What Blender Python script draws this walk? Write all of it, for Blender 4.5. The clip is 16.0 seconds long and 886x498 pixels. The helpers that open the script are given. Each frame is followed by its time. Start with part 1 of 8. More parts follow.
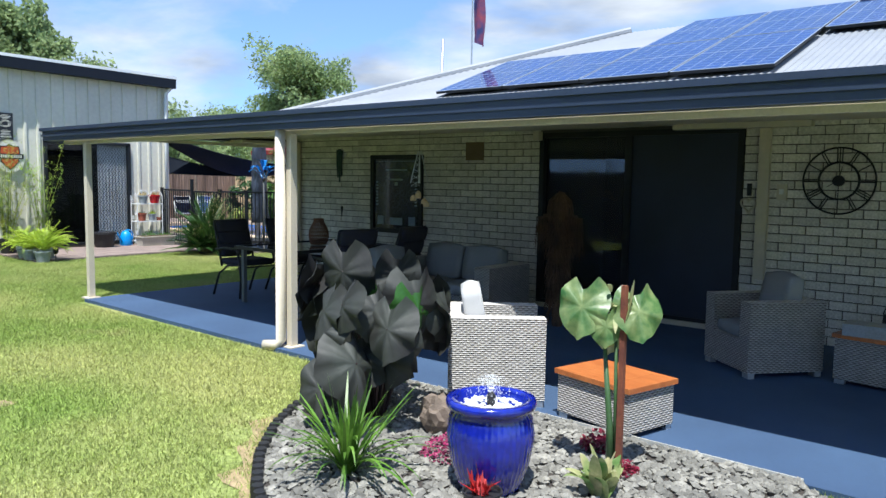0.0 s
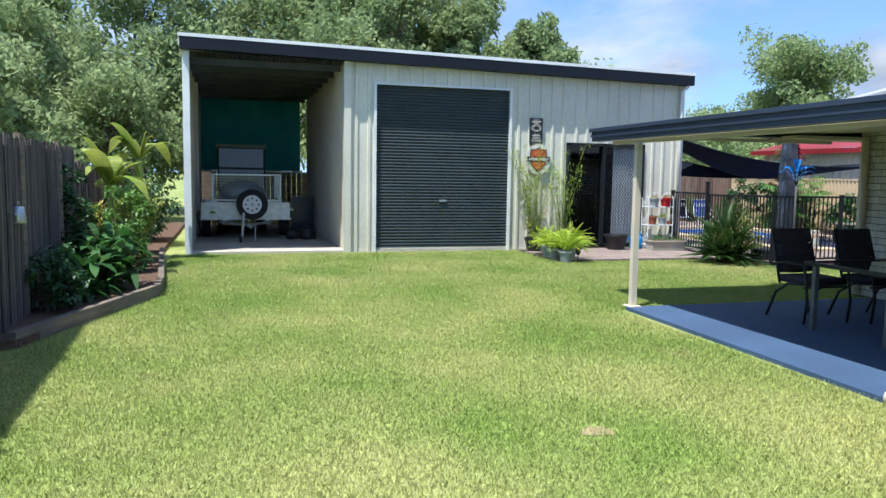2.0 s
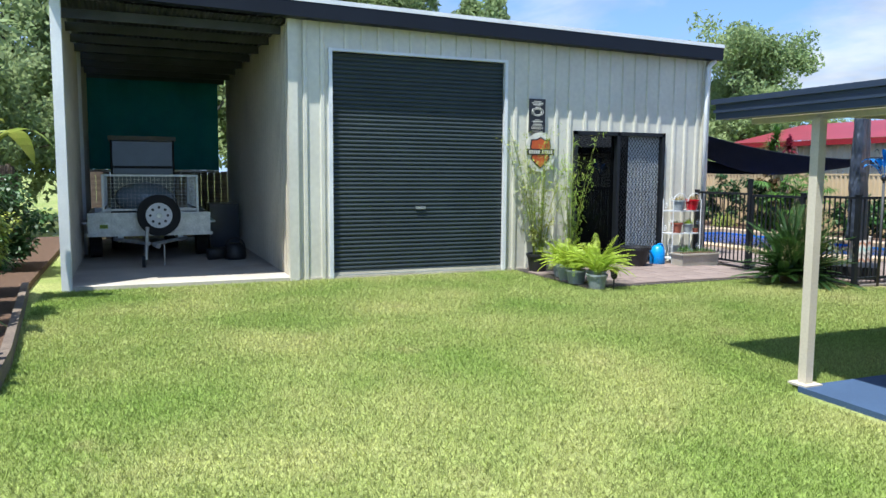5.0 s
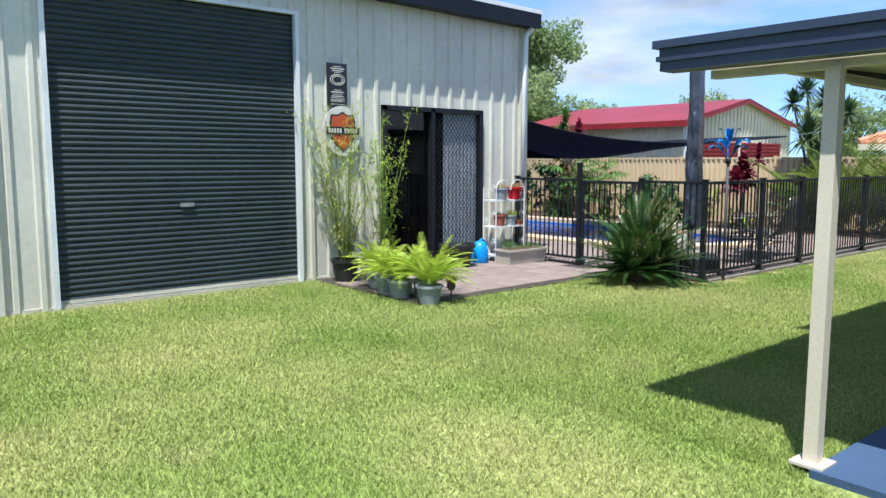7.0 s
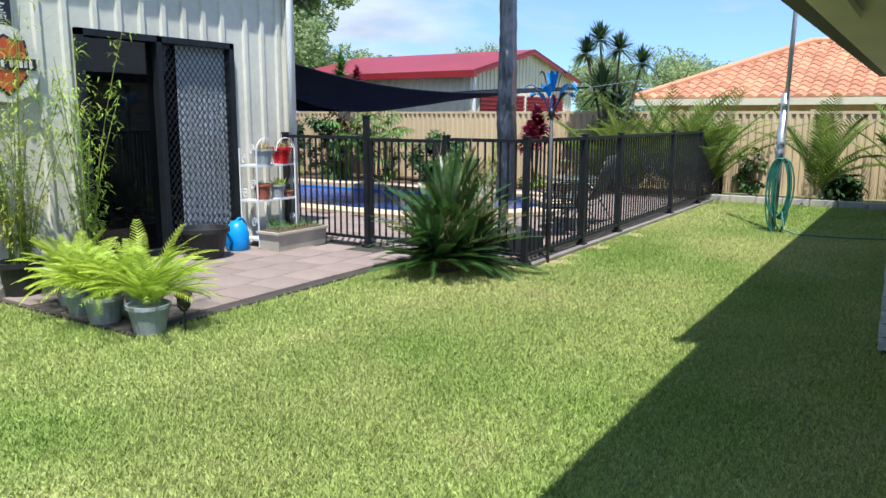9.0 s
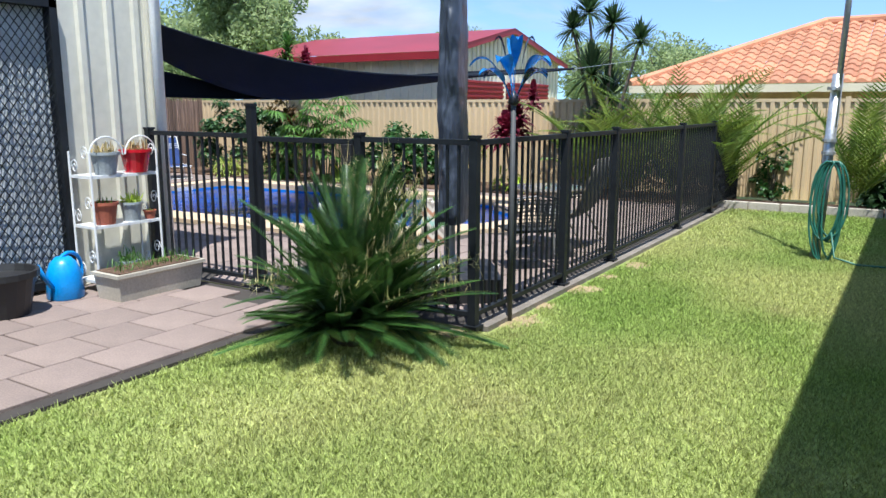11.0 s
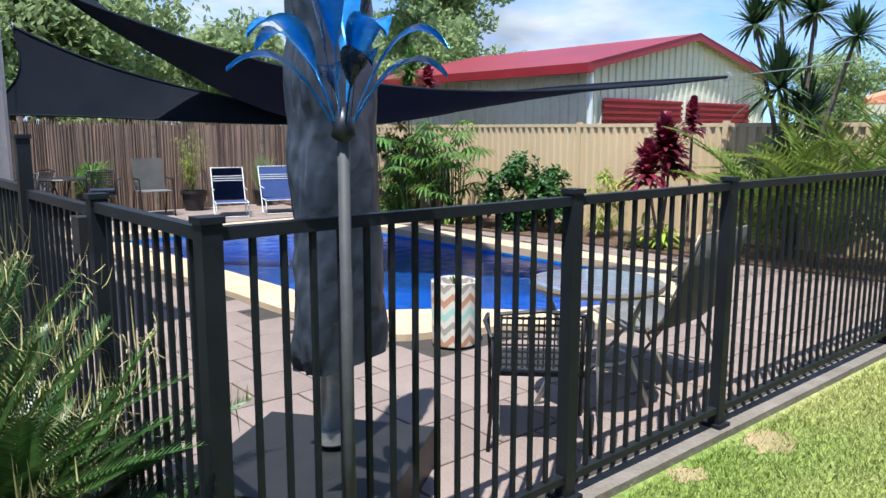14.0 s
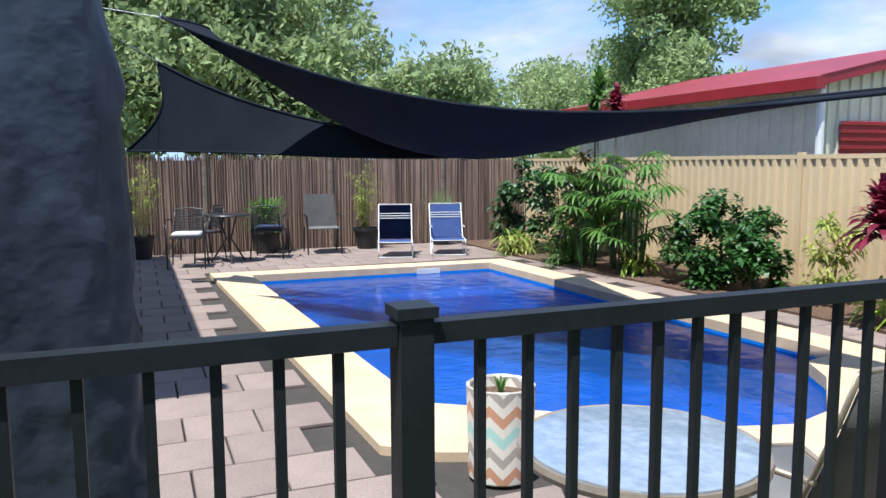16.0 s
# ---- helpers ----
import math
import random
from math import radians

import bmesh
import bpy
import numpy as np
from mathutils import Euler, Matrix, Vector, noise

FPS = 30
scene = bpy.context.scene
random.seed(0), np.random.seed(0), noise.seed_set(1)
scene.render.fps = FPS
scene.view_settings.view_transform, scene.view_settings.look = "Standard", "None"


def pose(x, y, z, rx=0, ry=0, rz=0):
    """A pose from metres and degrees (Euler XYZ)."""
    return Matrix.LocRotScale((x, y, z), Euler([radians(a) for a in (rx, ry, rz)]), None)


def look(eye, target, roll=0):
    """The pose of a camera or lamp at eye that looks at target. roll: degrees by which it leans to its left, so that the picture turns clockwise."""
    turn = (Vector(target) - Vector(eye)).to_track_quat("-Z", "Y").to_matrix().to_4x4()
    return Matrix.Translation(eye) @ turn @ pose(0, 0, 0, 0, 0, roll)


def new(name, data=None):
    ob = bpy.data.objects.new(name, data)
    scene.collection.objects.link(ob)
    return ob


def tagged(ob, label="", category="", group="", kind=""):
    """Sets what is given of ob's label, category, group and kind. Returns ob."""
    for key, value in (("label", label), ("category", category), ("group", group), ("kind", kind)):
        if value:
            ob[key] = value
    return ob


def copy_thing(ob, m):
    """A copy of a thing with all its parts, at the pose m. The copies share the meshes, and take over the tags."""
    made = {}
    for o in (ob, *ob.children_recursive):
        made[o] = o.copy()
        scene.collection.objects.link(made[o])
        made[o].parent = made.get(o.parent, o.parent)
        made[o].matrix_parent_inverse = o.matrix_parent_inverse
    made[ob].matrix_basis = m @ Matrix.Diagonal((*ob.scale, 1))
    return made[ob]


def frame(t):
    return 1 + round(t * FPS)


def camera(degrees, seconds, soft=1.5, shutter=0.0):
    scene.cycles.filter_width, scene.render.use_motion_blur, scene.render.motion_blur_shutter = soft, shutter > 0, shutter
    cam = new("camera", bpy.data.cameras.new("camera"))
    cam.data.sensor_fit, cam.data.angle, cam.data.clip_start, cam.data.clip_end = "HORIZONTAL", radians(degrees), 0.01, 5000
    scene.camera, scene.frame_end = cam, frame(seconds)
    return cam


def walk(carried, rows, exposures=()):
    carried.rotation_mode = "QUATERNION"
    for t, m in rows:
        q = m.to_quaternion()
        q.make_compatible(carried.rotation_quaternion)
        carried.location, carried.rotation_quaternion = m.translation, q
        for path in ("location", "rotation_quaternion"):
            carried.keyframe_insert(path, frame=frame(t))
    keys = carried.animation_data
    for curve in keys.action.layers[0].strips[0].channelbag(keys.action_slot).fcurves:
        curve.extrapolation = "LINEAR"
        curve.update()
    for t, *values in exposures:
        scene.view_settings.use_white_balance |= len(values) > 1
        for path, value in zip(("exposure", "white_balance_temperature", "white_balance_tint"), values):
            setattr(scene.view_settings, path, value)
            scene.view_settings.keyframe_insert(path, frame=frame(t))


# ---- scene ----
cam = camera(61.0, 16.0)
PATH = [
    (0, (0.662, -0.108, 1.539), (-0.613, 1.422, 1.354), 0.83),
    (0.5, (0.531, -0.136, 1.542), (-1.036, 1.09, 1.336), 1.9),
    (1, (0.198, -0.214, 1.539), (-1.568, 0.693, 1.299), 1.71),
    (1.5, (-0.259, -0.288, 1.528), (-2.122, 0.4, 1.294), 1.04),
    (2, (-0.81, -0.339, 1.509), (-2.723, 0.208, 1.313), 0.89),
    (2.5, (-1.461, -0.376, 1.483), (-3.367, 0.196, 1.281), 1.09),
    (3, (-2.002, -0.385, 1.48), (-3.894, 0.217, 1.235), 0.63),
    (3.2, (-2.25, -0.386, 1.477), (-4.143, 0.211, 1.239), 0.3),
    (5.3, (-5.001, -0.217, 1.517), (-6.826, 0.58, 1.324), 0.09),
    (5.5, (-5.242, -0.169, 1.51), (-7.057, 0.65, 1.323), -0.19),
    (6, (-5.835, -0.024, 1.491), (-7.58, 0.939, 1.324), -0.46),
    (6.5, (-6.411, 0.204, 1.482), (-8.019, 1.379, 1.293), -0.62),
    (7, (-6.977, 0.52, 1.48), (-8.492, 1.804, 1.248), 0.04),
    (7.5, (-7.492, 0.905, 1.476), (-8.867, 2.324, 1.168), 0.11),
    (8, (-7.911, 1.351, 1.459), (-9.166, 2.871, 1.12), 0.25),
    (8.5, (-8.274, 1.847, 1.439), (-9.454, 3.426, 1.102), 0.48),
    (9, (-8.656, 2.36, 1.435), (-9.723, 4.017, 1.091), 0.2),
    (9.5, (-8.944, 2.944, 1.421), (-9.965, 4.631, 1.081), -0.39),
    (9.7, (-9.046, 3.186, 1.416), (-10.049, 4.882, 1.075), -0.11),
    (11.8, (-9.743, 5.69, 1.446), (-10.877, 7.291, 1.058), 0.27),
    (12, (-9.783, 5.916, 1.447), (-10.955, 7.492, 1.067), 0.13),
    (12.5, (-9.897, 6.472, 1.449), (-11.141, 7.992, 1.074), -0.38),
    (13, (-9.937, 7.01, 1.453), (-11.263, 8.462, 1.09), -0.09),
    (13.5, (-9.998, 7.572, 1.472), (-11.402, 8.951, 1.115), 0.51),
    (14, (-10.075, 8.072, 1.478), (-11.572, 9.361, 1.166), 0.09),
    (14.5, (-10.166, 8.595, 1.479), (-11.795, 9.722, 1.204), 0.14),
    (15, (-10.331, 9.039, 1.476), (-12.025, 10.071, 1.219), -0.03),
    (15.5, (-10.541, 9.473, 1.479), (-12.311, 10.375, 1.245), -0.75),
    (16, (-10.773, 9.884, 1.486), (-12.616, 10.628, 1.261), -0.26),
]
walk(cam, [(t, look(eye, target, roll)) for t, eye, target, roll in PATH], exposures=((0, 1.08, 6150, 7), (16, 1.08, 6150, 7)))

# world and sun
SUN_FROM = Vector((0.45, -0.66, 2.03)).normalized()
world = bpy.data.worlds.new("sky")
scene.world = world
world.use_nodes = True


def build_world():
    nt = world.node_tree
    nt.nodes.clear()
    out = nt.nodes.new("ShaderNodeOutputWorld")
    bg = nt.nodes.new("ShaderNodeBackground")
    bg.inputs[1].default_value = 0.15
    sky = nt.nodes.new("ShaderNodeTexSky")
    sky.sky_type = "NISHITA"
    sky.sun_disc = False
    sky.sun_elevation = math.asin(SUN_FROM.z)
    sky.sun_rotation = math.atan2(SUN_FROM.x, SUN_FROM.y)
    sky.air_density, sky.dust_density, sky.ozone_density = 0.8, 0.0, 3.0
    tc = nt.nodes.new("ShaderNodeTexCoord")
    mp = nt.nodes.new("ShaderNodeMapping")
    mp.inputs["Scale"].default_value = (1.0, 1.0, 3.2)
    mp.inputs["Location"].default_value = (0.35, 0.1, 0.0)
    n1 = nt.nodes.new("ShaderNodeTexNoise")
    n1.inputs["Scale"].default_value = 2.3
    n1.inputs["Detail"].default_value = 9.0
    n1.inputs["Roughness"].default_value = 0.56
    n1.inputs["Distortion"].default_value = 0.25
    rp = nt.nodes.new("ShaderNodeValToRGB")
    rp.color_ramp.elements[0].position = 0.47
    rp.color_ramp.elements[1].position = 0.64
    n2 = nt.nodes.new("ShaderNodeTexNoise")
    n2.inputs["Scale"].default_value = 6.0
    n2.inputs["Detail"].default_value = 6.0
    cl = nt.nodes.new("ShaderNodeValToRGB")
    cl.color_ramp.elements[0].position, cl.color_ramp.elements[0].color = 0.35, (1.5, 1.7, 2.1, 1)
    cl.color_ramp.elements[1].position, cl.color_ramp.elements[1].color = 0.65, (2.9, 3.05, 3.3, 1)
    mix = nt.nodes.new("ShaderNodeMix")
    mix.data_type = "RGBA"
    L = nt.links.new
    lift = nt.nodes.new("ShaderNodeVectorMath")
    lift.inputs[1].default_value = (0, 0, 0.16)
    L(tc.outputs["Generated"], lift.inputs[0])
    L(lift.outputs[0], sky.inputs["Vector"])
    L(tc.outputs["Generated"], mp.inputs["Vector"])
    L(mp.outputs["Vector"], n1.inputs["Vector"])
    L(mp.outputs["Vector"], n2.inputs["Vector"])
    L(n1.outputs["Fac"], rp.inputs["Fac"])
    L(n2.outputs["Fac"], cl.inputs["Fac"])
    L(rp.outputs["Color"], mix.inputs["Factor"])
    L(sky.outputs["Color"], mix.inputs[6])
    L(cl.outputs["Color"], mix.inputs[7])
    L(mix.outputs[2], bg.inputs[0])
    L(bg.outputs[0], out.inputs[0])


build_world()
sun = new("sun", bpy.data.lights.new("sun", "SUN"))
sun.data.energy = 4.0
sun.data.angle = radians(0.6)
sun.data.color = (1.0, 0.965, 0.90)
sun.matrix_world = look((0, 0, 20), Vector((0, 0, 20)) - SUN_FROM)

# ---- materials ----
MATS = {}


def mat(name, c1, c2=None, scale=3.0, rough=0.6, metal=0.0, bump=0.0, bscale=60.0, fine=0.12, coat=0.0, trans=0.0, rand=0.0, island=0.0, spec=0.5, stretch=(1, 1, 1), coords="Object"):
    """Colour between c1 and c2 by a broad noise, broken up by a fine one, with a fine relief."""
    if name in MATS:
        return MATS[name]
    m = bpy.data.materials.new(name)
    m.use_nodes = True
    nt = m.node_tree
    b = nt.nodes["Principled BSDF"]
    L = nt.links.new
    tc = nt.nodes.new("ShaderNodeTexCoord")
    mp = nt.nodes.new("ShaderNodeMapping")
    mp.inputs["Scale"].default_value = stretch
    L(tc.outputs[coords], mp.inputs["Vector"])
    c2 = c2 or tuple(v * 0.8 for v in c1)
    n1 = nt.nodes.new("ShaderNodeTexNoise")
    n1.inputs["Scale"].default_value, n1.inputs["Detail"].default_value = scale, 5.0
    n2 = nt.nodes.new("ShaderNodeTexNoise")
    n2.inputs["Scale"].default_value, n2.inputs["Detail"].default_value = bscale, 3.0
    L(mp.outputs[0], n1.inputs["Vector"])
    L(mp.outputs[0], n2.inputs["Vector"])
    r1 = nt.nodes.new("ShaderNodeMapRange")
    r1.inputs[1].default_value, r1.inputs[2].default_value = 0.35, 0.65
    L(n1.outputs["Fac"], r1.inputs[0])
    mx = nt.nodes.new("ShaderNodeMix")
    mx.data_type = "RGBA"
    mx.inputs[6].default_value, mx.inputs[7].default_value = (*c1, 1), (*c2, 1)
    L(r1.outputs[0], mx.inputs["Factor"])
    hsv = nt.nodes.new("ShaderNodeHueSaturation")
    L(mx.outputs[2], hsv.inputs["Color"])
    r2 = nt.nodes.new("ShaderNodeMapRange")
    r2.inputs[1].default_value, r2.inputs[2].default_value = 0.3, 0.7
    r2.inputs[3].default_value, r2.inputs[4].default_value = 1 - fine, 1 + fine
    L(n2.outputs["Fac"], r2.inputs[0])
    val = r2.outputs[0]
    for on, kind, sock in ((rand, "ShaderNodeObjectInfo", "Random"), (island, "ShaderNodeNewGeometry", "Random Per Island")):
        if on:
            src = nt.nodes.new(kind)
            r3 = nt.nodes.new("ShaderNodeMapRange")
            r3.inputs[3].default_value, r3.inputs[4].default_value = 1 - on, 1 + on
            L(src.outputs[sock], r3.inputs[0])
            mu = nt.nodes.new("ShaderNodeMath")
            mu.operation = "MULTIPLY"
            L(val, mu.inputs[0])
            L(r3.outputs[0], mu.inputs[1])
            val = mu.outputs[0]
    L(val, hsv.inputs["Value"])
    L(hsv.outputs[0], b.inputs["Base Color"])
    rr = nt.nodes.new("ShaderNodeMapRange")
    rr.inputs[3].default_value, rr.inputs[4].default_value = max(rough - 0.08, 0.02), min(rough + 0.1, 1)
    L(n2.outputs["Fac"], rr.inputs[0])
    L(rr.outputs[0], b.inputs["Roughness"])
    b.inputs["Metallic"].default_value = metal
    b.inputs["Coat Weight"].default_value = coat
    b.inputs["Specular IOR Level"].default_value = spec
    if bump:
        bp = nt.nodes.new("ShaderNodeBump")
        bp.inputs["Strength"].default_value = bump
        bp.inputs["Distance"].default_value = 0.01
        L(n2.outputs["Fac"], bp.inputs["Height"])
        L(bp.outputs[0], b.inputs["Normal"])
    if trans:
        tr = nt.nodes.new("ShaderNodeBsdfTranslucent")
        L(hsv.outputs[0], tr.inputs["Color"])
        ms = nt.nodes.new("ShaderNodeMixShader")
        ms.inputs[0].default_value = trans
        L(b.outputs[0], ms.inputs[1])
        L(tr.outputs[0], ms.inputs[2])
        L(ms.outputs[0], nt.nodes["Material Output"].inputs[0])
    MATS[name] = m
    return m


def glass_mat(name, tint, rough=0.02, alpha=0.5):
    m = bpy.data.materials.new(name)
    m.use_nodes = True
    nt = m.node_tree
    b = nt.nodes["Principled BSDF"]
    b.inputs["Base Color"].default_value = (*tint, 1)
    b.inputs["Roughness"].default_value = rough
    b.inputs["Transmission Weight"].default_value = alpha
    b.inputs["IOR"].default_value = 1.45
    return m


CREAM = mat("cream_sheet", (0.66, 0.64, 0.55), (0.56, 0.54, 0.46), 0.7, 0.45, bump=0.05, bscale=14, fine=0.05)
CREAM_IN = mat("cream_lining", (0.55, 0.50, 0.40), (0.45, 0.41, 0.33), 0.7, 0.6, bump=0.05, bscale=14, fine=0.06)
ROLLER = mat("slate_door", (0.026, 0.040, 0.046), (0.020, 0.032, 0.038), 2.0, 0.5, fine=0.1)
FASCIA = mat("navy_steel", (0.032, 0.045, 0.080), (0.025, 0.037, 0.066), 1.5, 0.35, fine=0.08)
FASCIA_DARK = mat("dark_steel", (0.007, 0.010, 0.018), None, 1.5, 0.5, spec=0.25)
BEAM = mat("cream_beam", (0.64, 0.57, 0.46), (0.56, 0.50, 0.40), 1.2, 0.5, fine=0.06)
WHITE = mat("white_paint", (0.75, 0.76, 0.76), (0.62, 0.64, 0.66), 2.0, 0.4, fine=0.05)
GALV = mat("galvanised_steel", (0.55, 0.57, 0.58), (0.42, 0.44, 0.46), 9, 0.38, 0.75, 0.08, 40)
ROOFTOP = mat("roof_steel", (0.50, 0.52, 0.54), (0.40, 0.42, 0.45), 1.0, 0.5, 0.1)
HOUSEROOF = mat("house_roof_steel", (0.30, 0.31, 0.33), (0.22, 0.235, 0.26), 0.6, 0.55, 0.0, fine=0.1)
BRICK = mat("cream_brick", (0.63, 0.60, 0.55), (0.51, 0.49, 0.45), 5, 0.85, 0, 0.35, 45, 0.2, rand=0.14)
BRICKS = mat("cream_brick_mass", (0.63, 0.60, 0.55), (0.51, 0.49, 0.45), 5, 0.85, 0, 0.35, 45, 0.2, island=0.14)
MORTAR = mat("grey_mortar", (0.085, 0.085, 0.08), (0.06, 0.06, 0.055), 6, 0.95, 0, 0.3, 70)
CONCRETE = mat("concrete", (0.50, 0.46, 0.40), (0.38, 0.34, 0.29), 1.3, 0.85, 0, 0.2, 60, 0.15)
PATIO = mat("blue_paving_paint", (0.045, 0.088, 0.175), (0.035, 0.068, 0.14), 1.2, 0.8, 0, 0.35, 160, 0.25)
BLACK = mat("black_powdercoat", (0.009, 0.011, 0.014), (0.014, 0.017, 0.021), 6, 0.5, fine=0.15, spec=0.3)
BLACK_PL = mat("black_plastic", (0.018, 0.018, 0.02), None, 8, 0.5)
SAIL = mat("black_shade_cloth", (0.008, 0.012, 0.020), (0.012, 0.016, 0.026), 2, 0.9, 0, 0.3, 300, spec=0.15)
TEAL = mat("teal_tarp", (0.012, 0.13, 0.17), (0.008, 0.10, 0.14), 1.5, 0.7, trans=0.3)
COVER = mat("black_vinyl_cover", (0.045, 0.056, 0.078), (0.032, 0.040, 0.058), 3, 0.38, 0, 0.5, 16)
FENCE_TAN = mat("tan_fence_sheet", (0.62, 0.47, 0.29), (0.54, 0.41, 0.26), 0.8, 0.5, fine=0.05)
RED = mat("red_steel", (0.27, 0.018, 0.028), (0.21, 0.014, 0.022), 1.0, 0.4)
TILE = mat("terracotta_tile", (0.50, 0.23, 0.13), (0.38, 0.16, 0.09), 1.2, 0.8, fine=0.2, rand=0.2)
TILES = mat("terracotta_tiles", (0.50, 0.23, 0.13), (0.38, 0.16, 0.09), 1.2, 0.8, fine=0.2, island=0.22)
BAMBOO = mat("brushwood", (0.21, 0.14, 0.105), (0.135, 0.09, 0.072), 2.0, 0.85, 0, 0.5, 40, 0.3, island=0.45, stretch=(1, 1, 0.06))
BRUSH = mat("grey_brushwood", (0.13, 0.105, 0.10), (0.08, 0.065, 0.062), 2.0, 0.9, 0, 0.5, 40, 0.3, island=0.45, stretch=(1, 1, 0.06))
TIMBER = mat("weathered_timber", (0.22, 0.17, 0.13), (0.13, 0.10, 0.08), 2.0, 0.85, 0, 0.4, 30, 0.25, stretch=(1, 1, 8))
PAVER = mat("brown_paver", (0.255, 0.195, 0.17), (0.19, 0.145, 0.13), 2.5, 0.85, 0, 0.25, 90, 0.18, rand=0.1)
PAVERS = mat("brown_pavers", (0.255, 0.195, 0.17), (0.19, 0.145, 0.13), 2.5, 0.85, 0, 0.25, 90, 0.18, island=0.1)
SAND = mat("joint_sand", (0.05, 0.042, 0.037), None, 9, 0.95)
COPING = mat("cream_coping", (0.58, 0.44, 0.30), (0.48, 0.36, 0.24), 4, 0.8, 0, 0.2, 110, 0.12)
POOLTILE = mat("pool_blue", (0.008, 0.20, 0.62), (0.006, 0.16, 0.52), 1.5, 0.4, fine=0.15)
MULCH = mat("bark_mulch", (0.13, 0.075, 0.045), (0.07, 0.04, 0.027), 25, 0.95, 0, 0.8, 60, 0.4)
EARTH = mat("sandy_soil", (0.38, 0.28, 0.16), (0.25, 0.20, 0.10), 6, 0.95, 0, 0.5, 80, 0.3)
LEAF = mat("leaf_green", (0.11, 0.23, 0.04), (0.06, 0.15, 0.025), 1.3, 0.5, trans=0.4, island=0.35)
LEAF_DARK = mat("leaf_dark_green", (0.05, 0.12, 0.035), (0.03, 0.08, 0.022), 2.3, 0.42, trans=0.2, island=0.35)
LEAF_LIME = mat("leaf_lime", (0.46, 0.56, 0.06), (0.30, 0.44, 0.045), 2.3, 0.5, trans=0.35, island=0.3)
LEAF_YEL = mat("leaf_yellow_green", (0.42, 0.44, 0.10), (0.24, 0.34, 0.06), 2.3, 0.5, trans=0.35, island=0.3)
LEAF_RED = mat("leaf_crimson", (0.26, 0.02, 0.05), (0.12, 0.010, 0.03), 2.3, 0.42, trans=0.3, island=0.35)
LEAF_GUM = mat("leaf_gum", (0.34, 0.41, 0.20), (0.22, 0.30, 0.135), 0.35, 0.75, trans=0.45, island=0.25, spec=0.2)
LEAF_DRY = mat("leaf_straw", (0.42, 0.33, 0.16), (0.30, 0.24, 0.10), 3, 0.7, trans=0.25, island=0.3)
TARO = mat("leaf_taro_dark", (0.036, 0.042, 0.034), (0.026, 0.025, 0.025), 3.0, 0.6, trans=0.08, bump=0.2, bscale=20)
BARK = mat("bark", (0.16, 0.13, 0.105), (0.09, 0.07, 0.055), 4, 0.9, 0, 0.8, 25, 0.3)

# ---- mesh helpers ----
OBJ_MESH = bpy.data.meshes


def part(name, bm, material, parent=None, label="", smooth=False, bevel=0.0, kind=""):
    me = OBJ_MESH.new(name)
    if bevel:
        bmesh.ops.bevel(bm, geom=[e for e in bm.edges if len(e.link_faces) == 2 and e.calc_face_angle(0) > 0.6], offset=bevel, segments=2, affect="EDGES", clamp_overlap=True)
    bm.to_mesh(me)
    bm.free()
    me.materials.append(material)
    if smooth:
        me.polygons.foreach_set("use_smooth", [True] * len(me.polygons))
    ob = new(name, me)
    ob.parent = parent
    if label or kind:
        tagged(ob, label=label, kind=kind)
    return ob


def raw(name, verts, faces, material, parent=None, kind="", smooth=False, label=""):
    me = OBJ_MESH.new(name)
    me.from_pydata(verts, [], faces)
    me.materials.append(material)
    if smooth:
        me.polygons.foreach_set("use_smooth", [True] * len(me.polygons))
    ob = new(name, me)
    ob.parent = parent
    if kind or label:
        tagged(ob, kind=kind, label=label)
    return ob


SIZE = 1.0


def thing(name, loc, rz=0.0, label="", category="", group=""):
    e = new(name)
    e.scale = (SIZE, SIZE, SIZE)
    e.empty_display_size = 0.1
    e.location = loc
    e.rotation_euler = (0, 0, radians(rz))
    return tagged(e, label, category, group)


def structure(ob, label=""):
    return tagged(ob, label=label, kind="structure")


def B():
    return bmesh.new()


def box(bm, x0, x1, y0, y1, z0, z1, m=None):
    vs = [bm.verts.new((x, y, z)) for x in (x0, x1) for y in (y0, y1) for z in (z0, z1)]
    for f in ((0, 1, 3, 2), (4, 6, 7, 5), (0, 4, 5, 1), (2, 3, 7, 6), (0, 2, 6, 4), (1, 5, 7, 3)):
        bm.faces.new([vs[i] for i in f])
    if m is not None:
        for v in vs:
            v.co = m @ v.co
    return bm


def prism(bm, poly, z0, z1):
    a = [bm.verts.new((x, y, z0)) for x, y in poly]
    b = [bm.verts.new((x, y, z1)) for x, y in poly]
    n = len(poly)
    bm.faces.new(b)
    bm.faces.new(a[::-1])
    for i in range(n):
        bm.faces.new((a[i], a[(i + 1) % n], b[(i + 1) % n], b[i]))
    bmesh.ops.recalc_face_normals(bm, faces=bm.faces)
    return bm


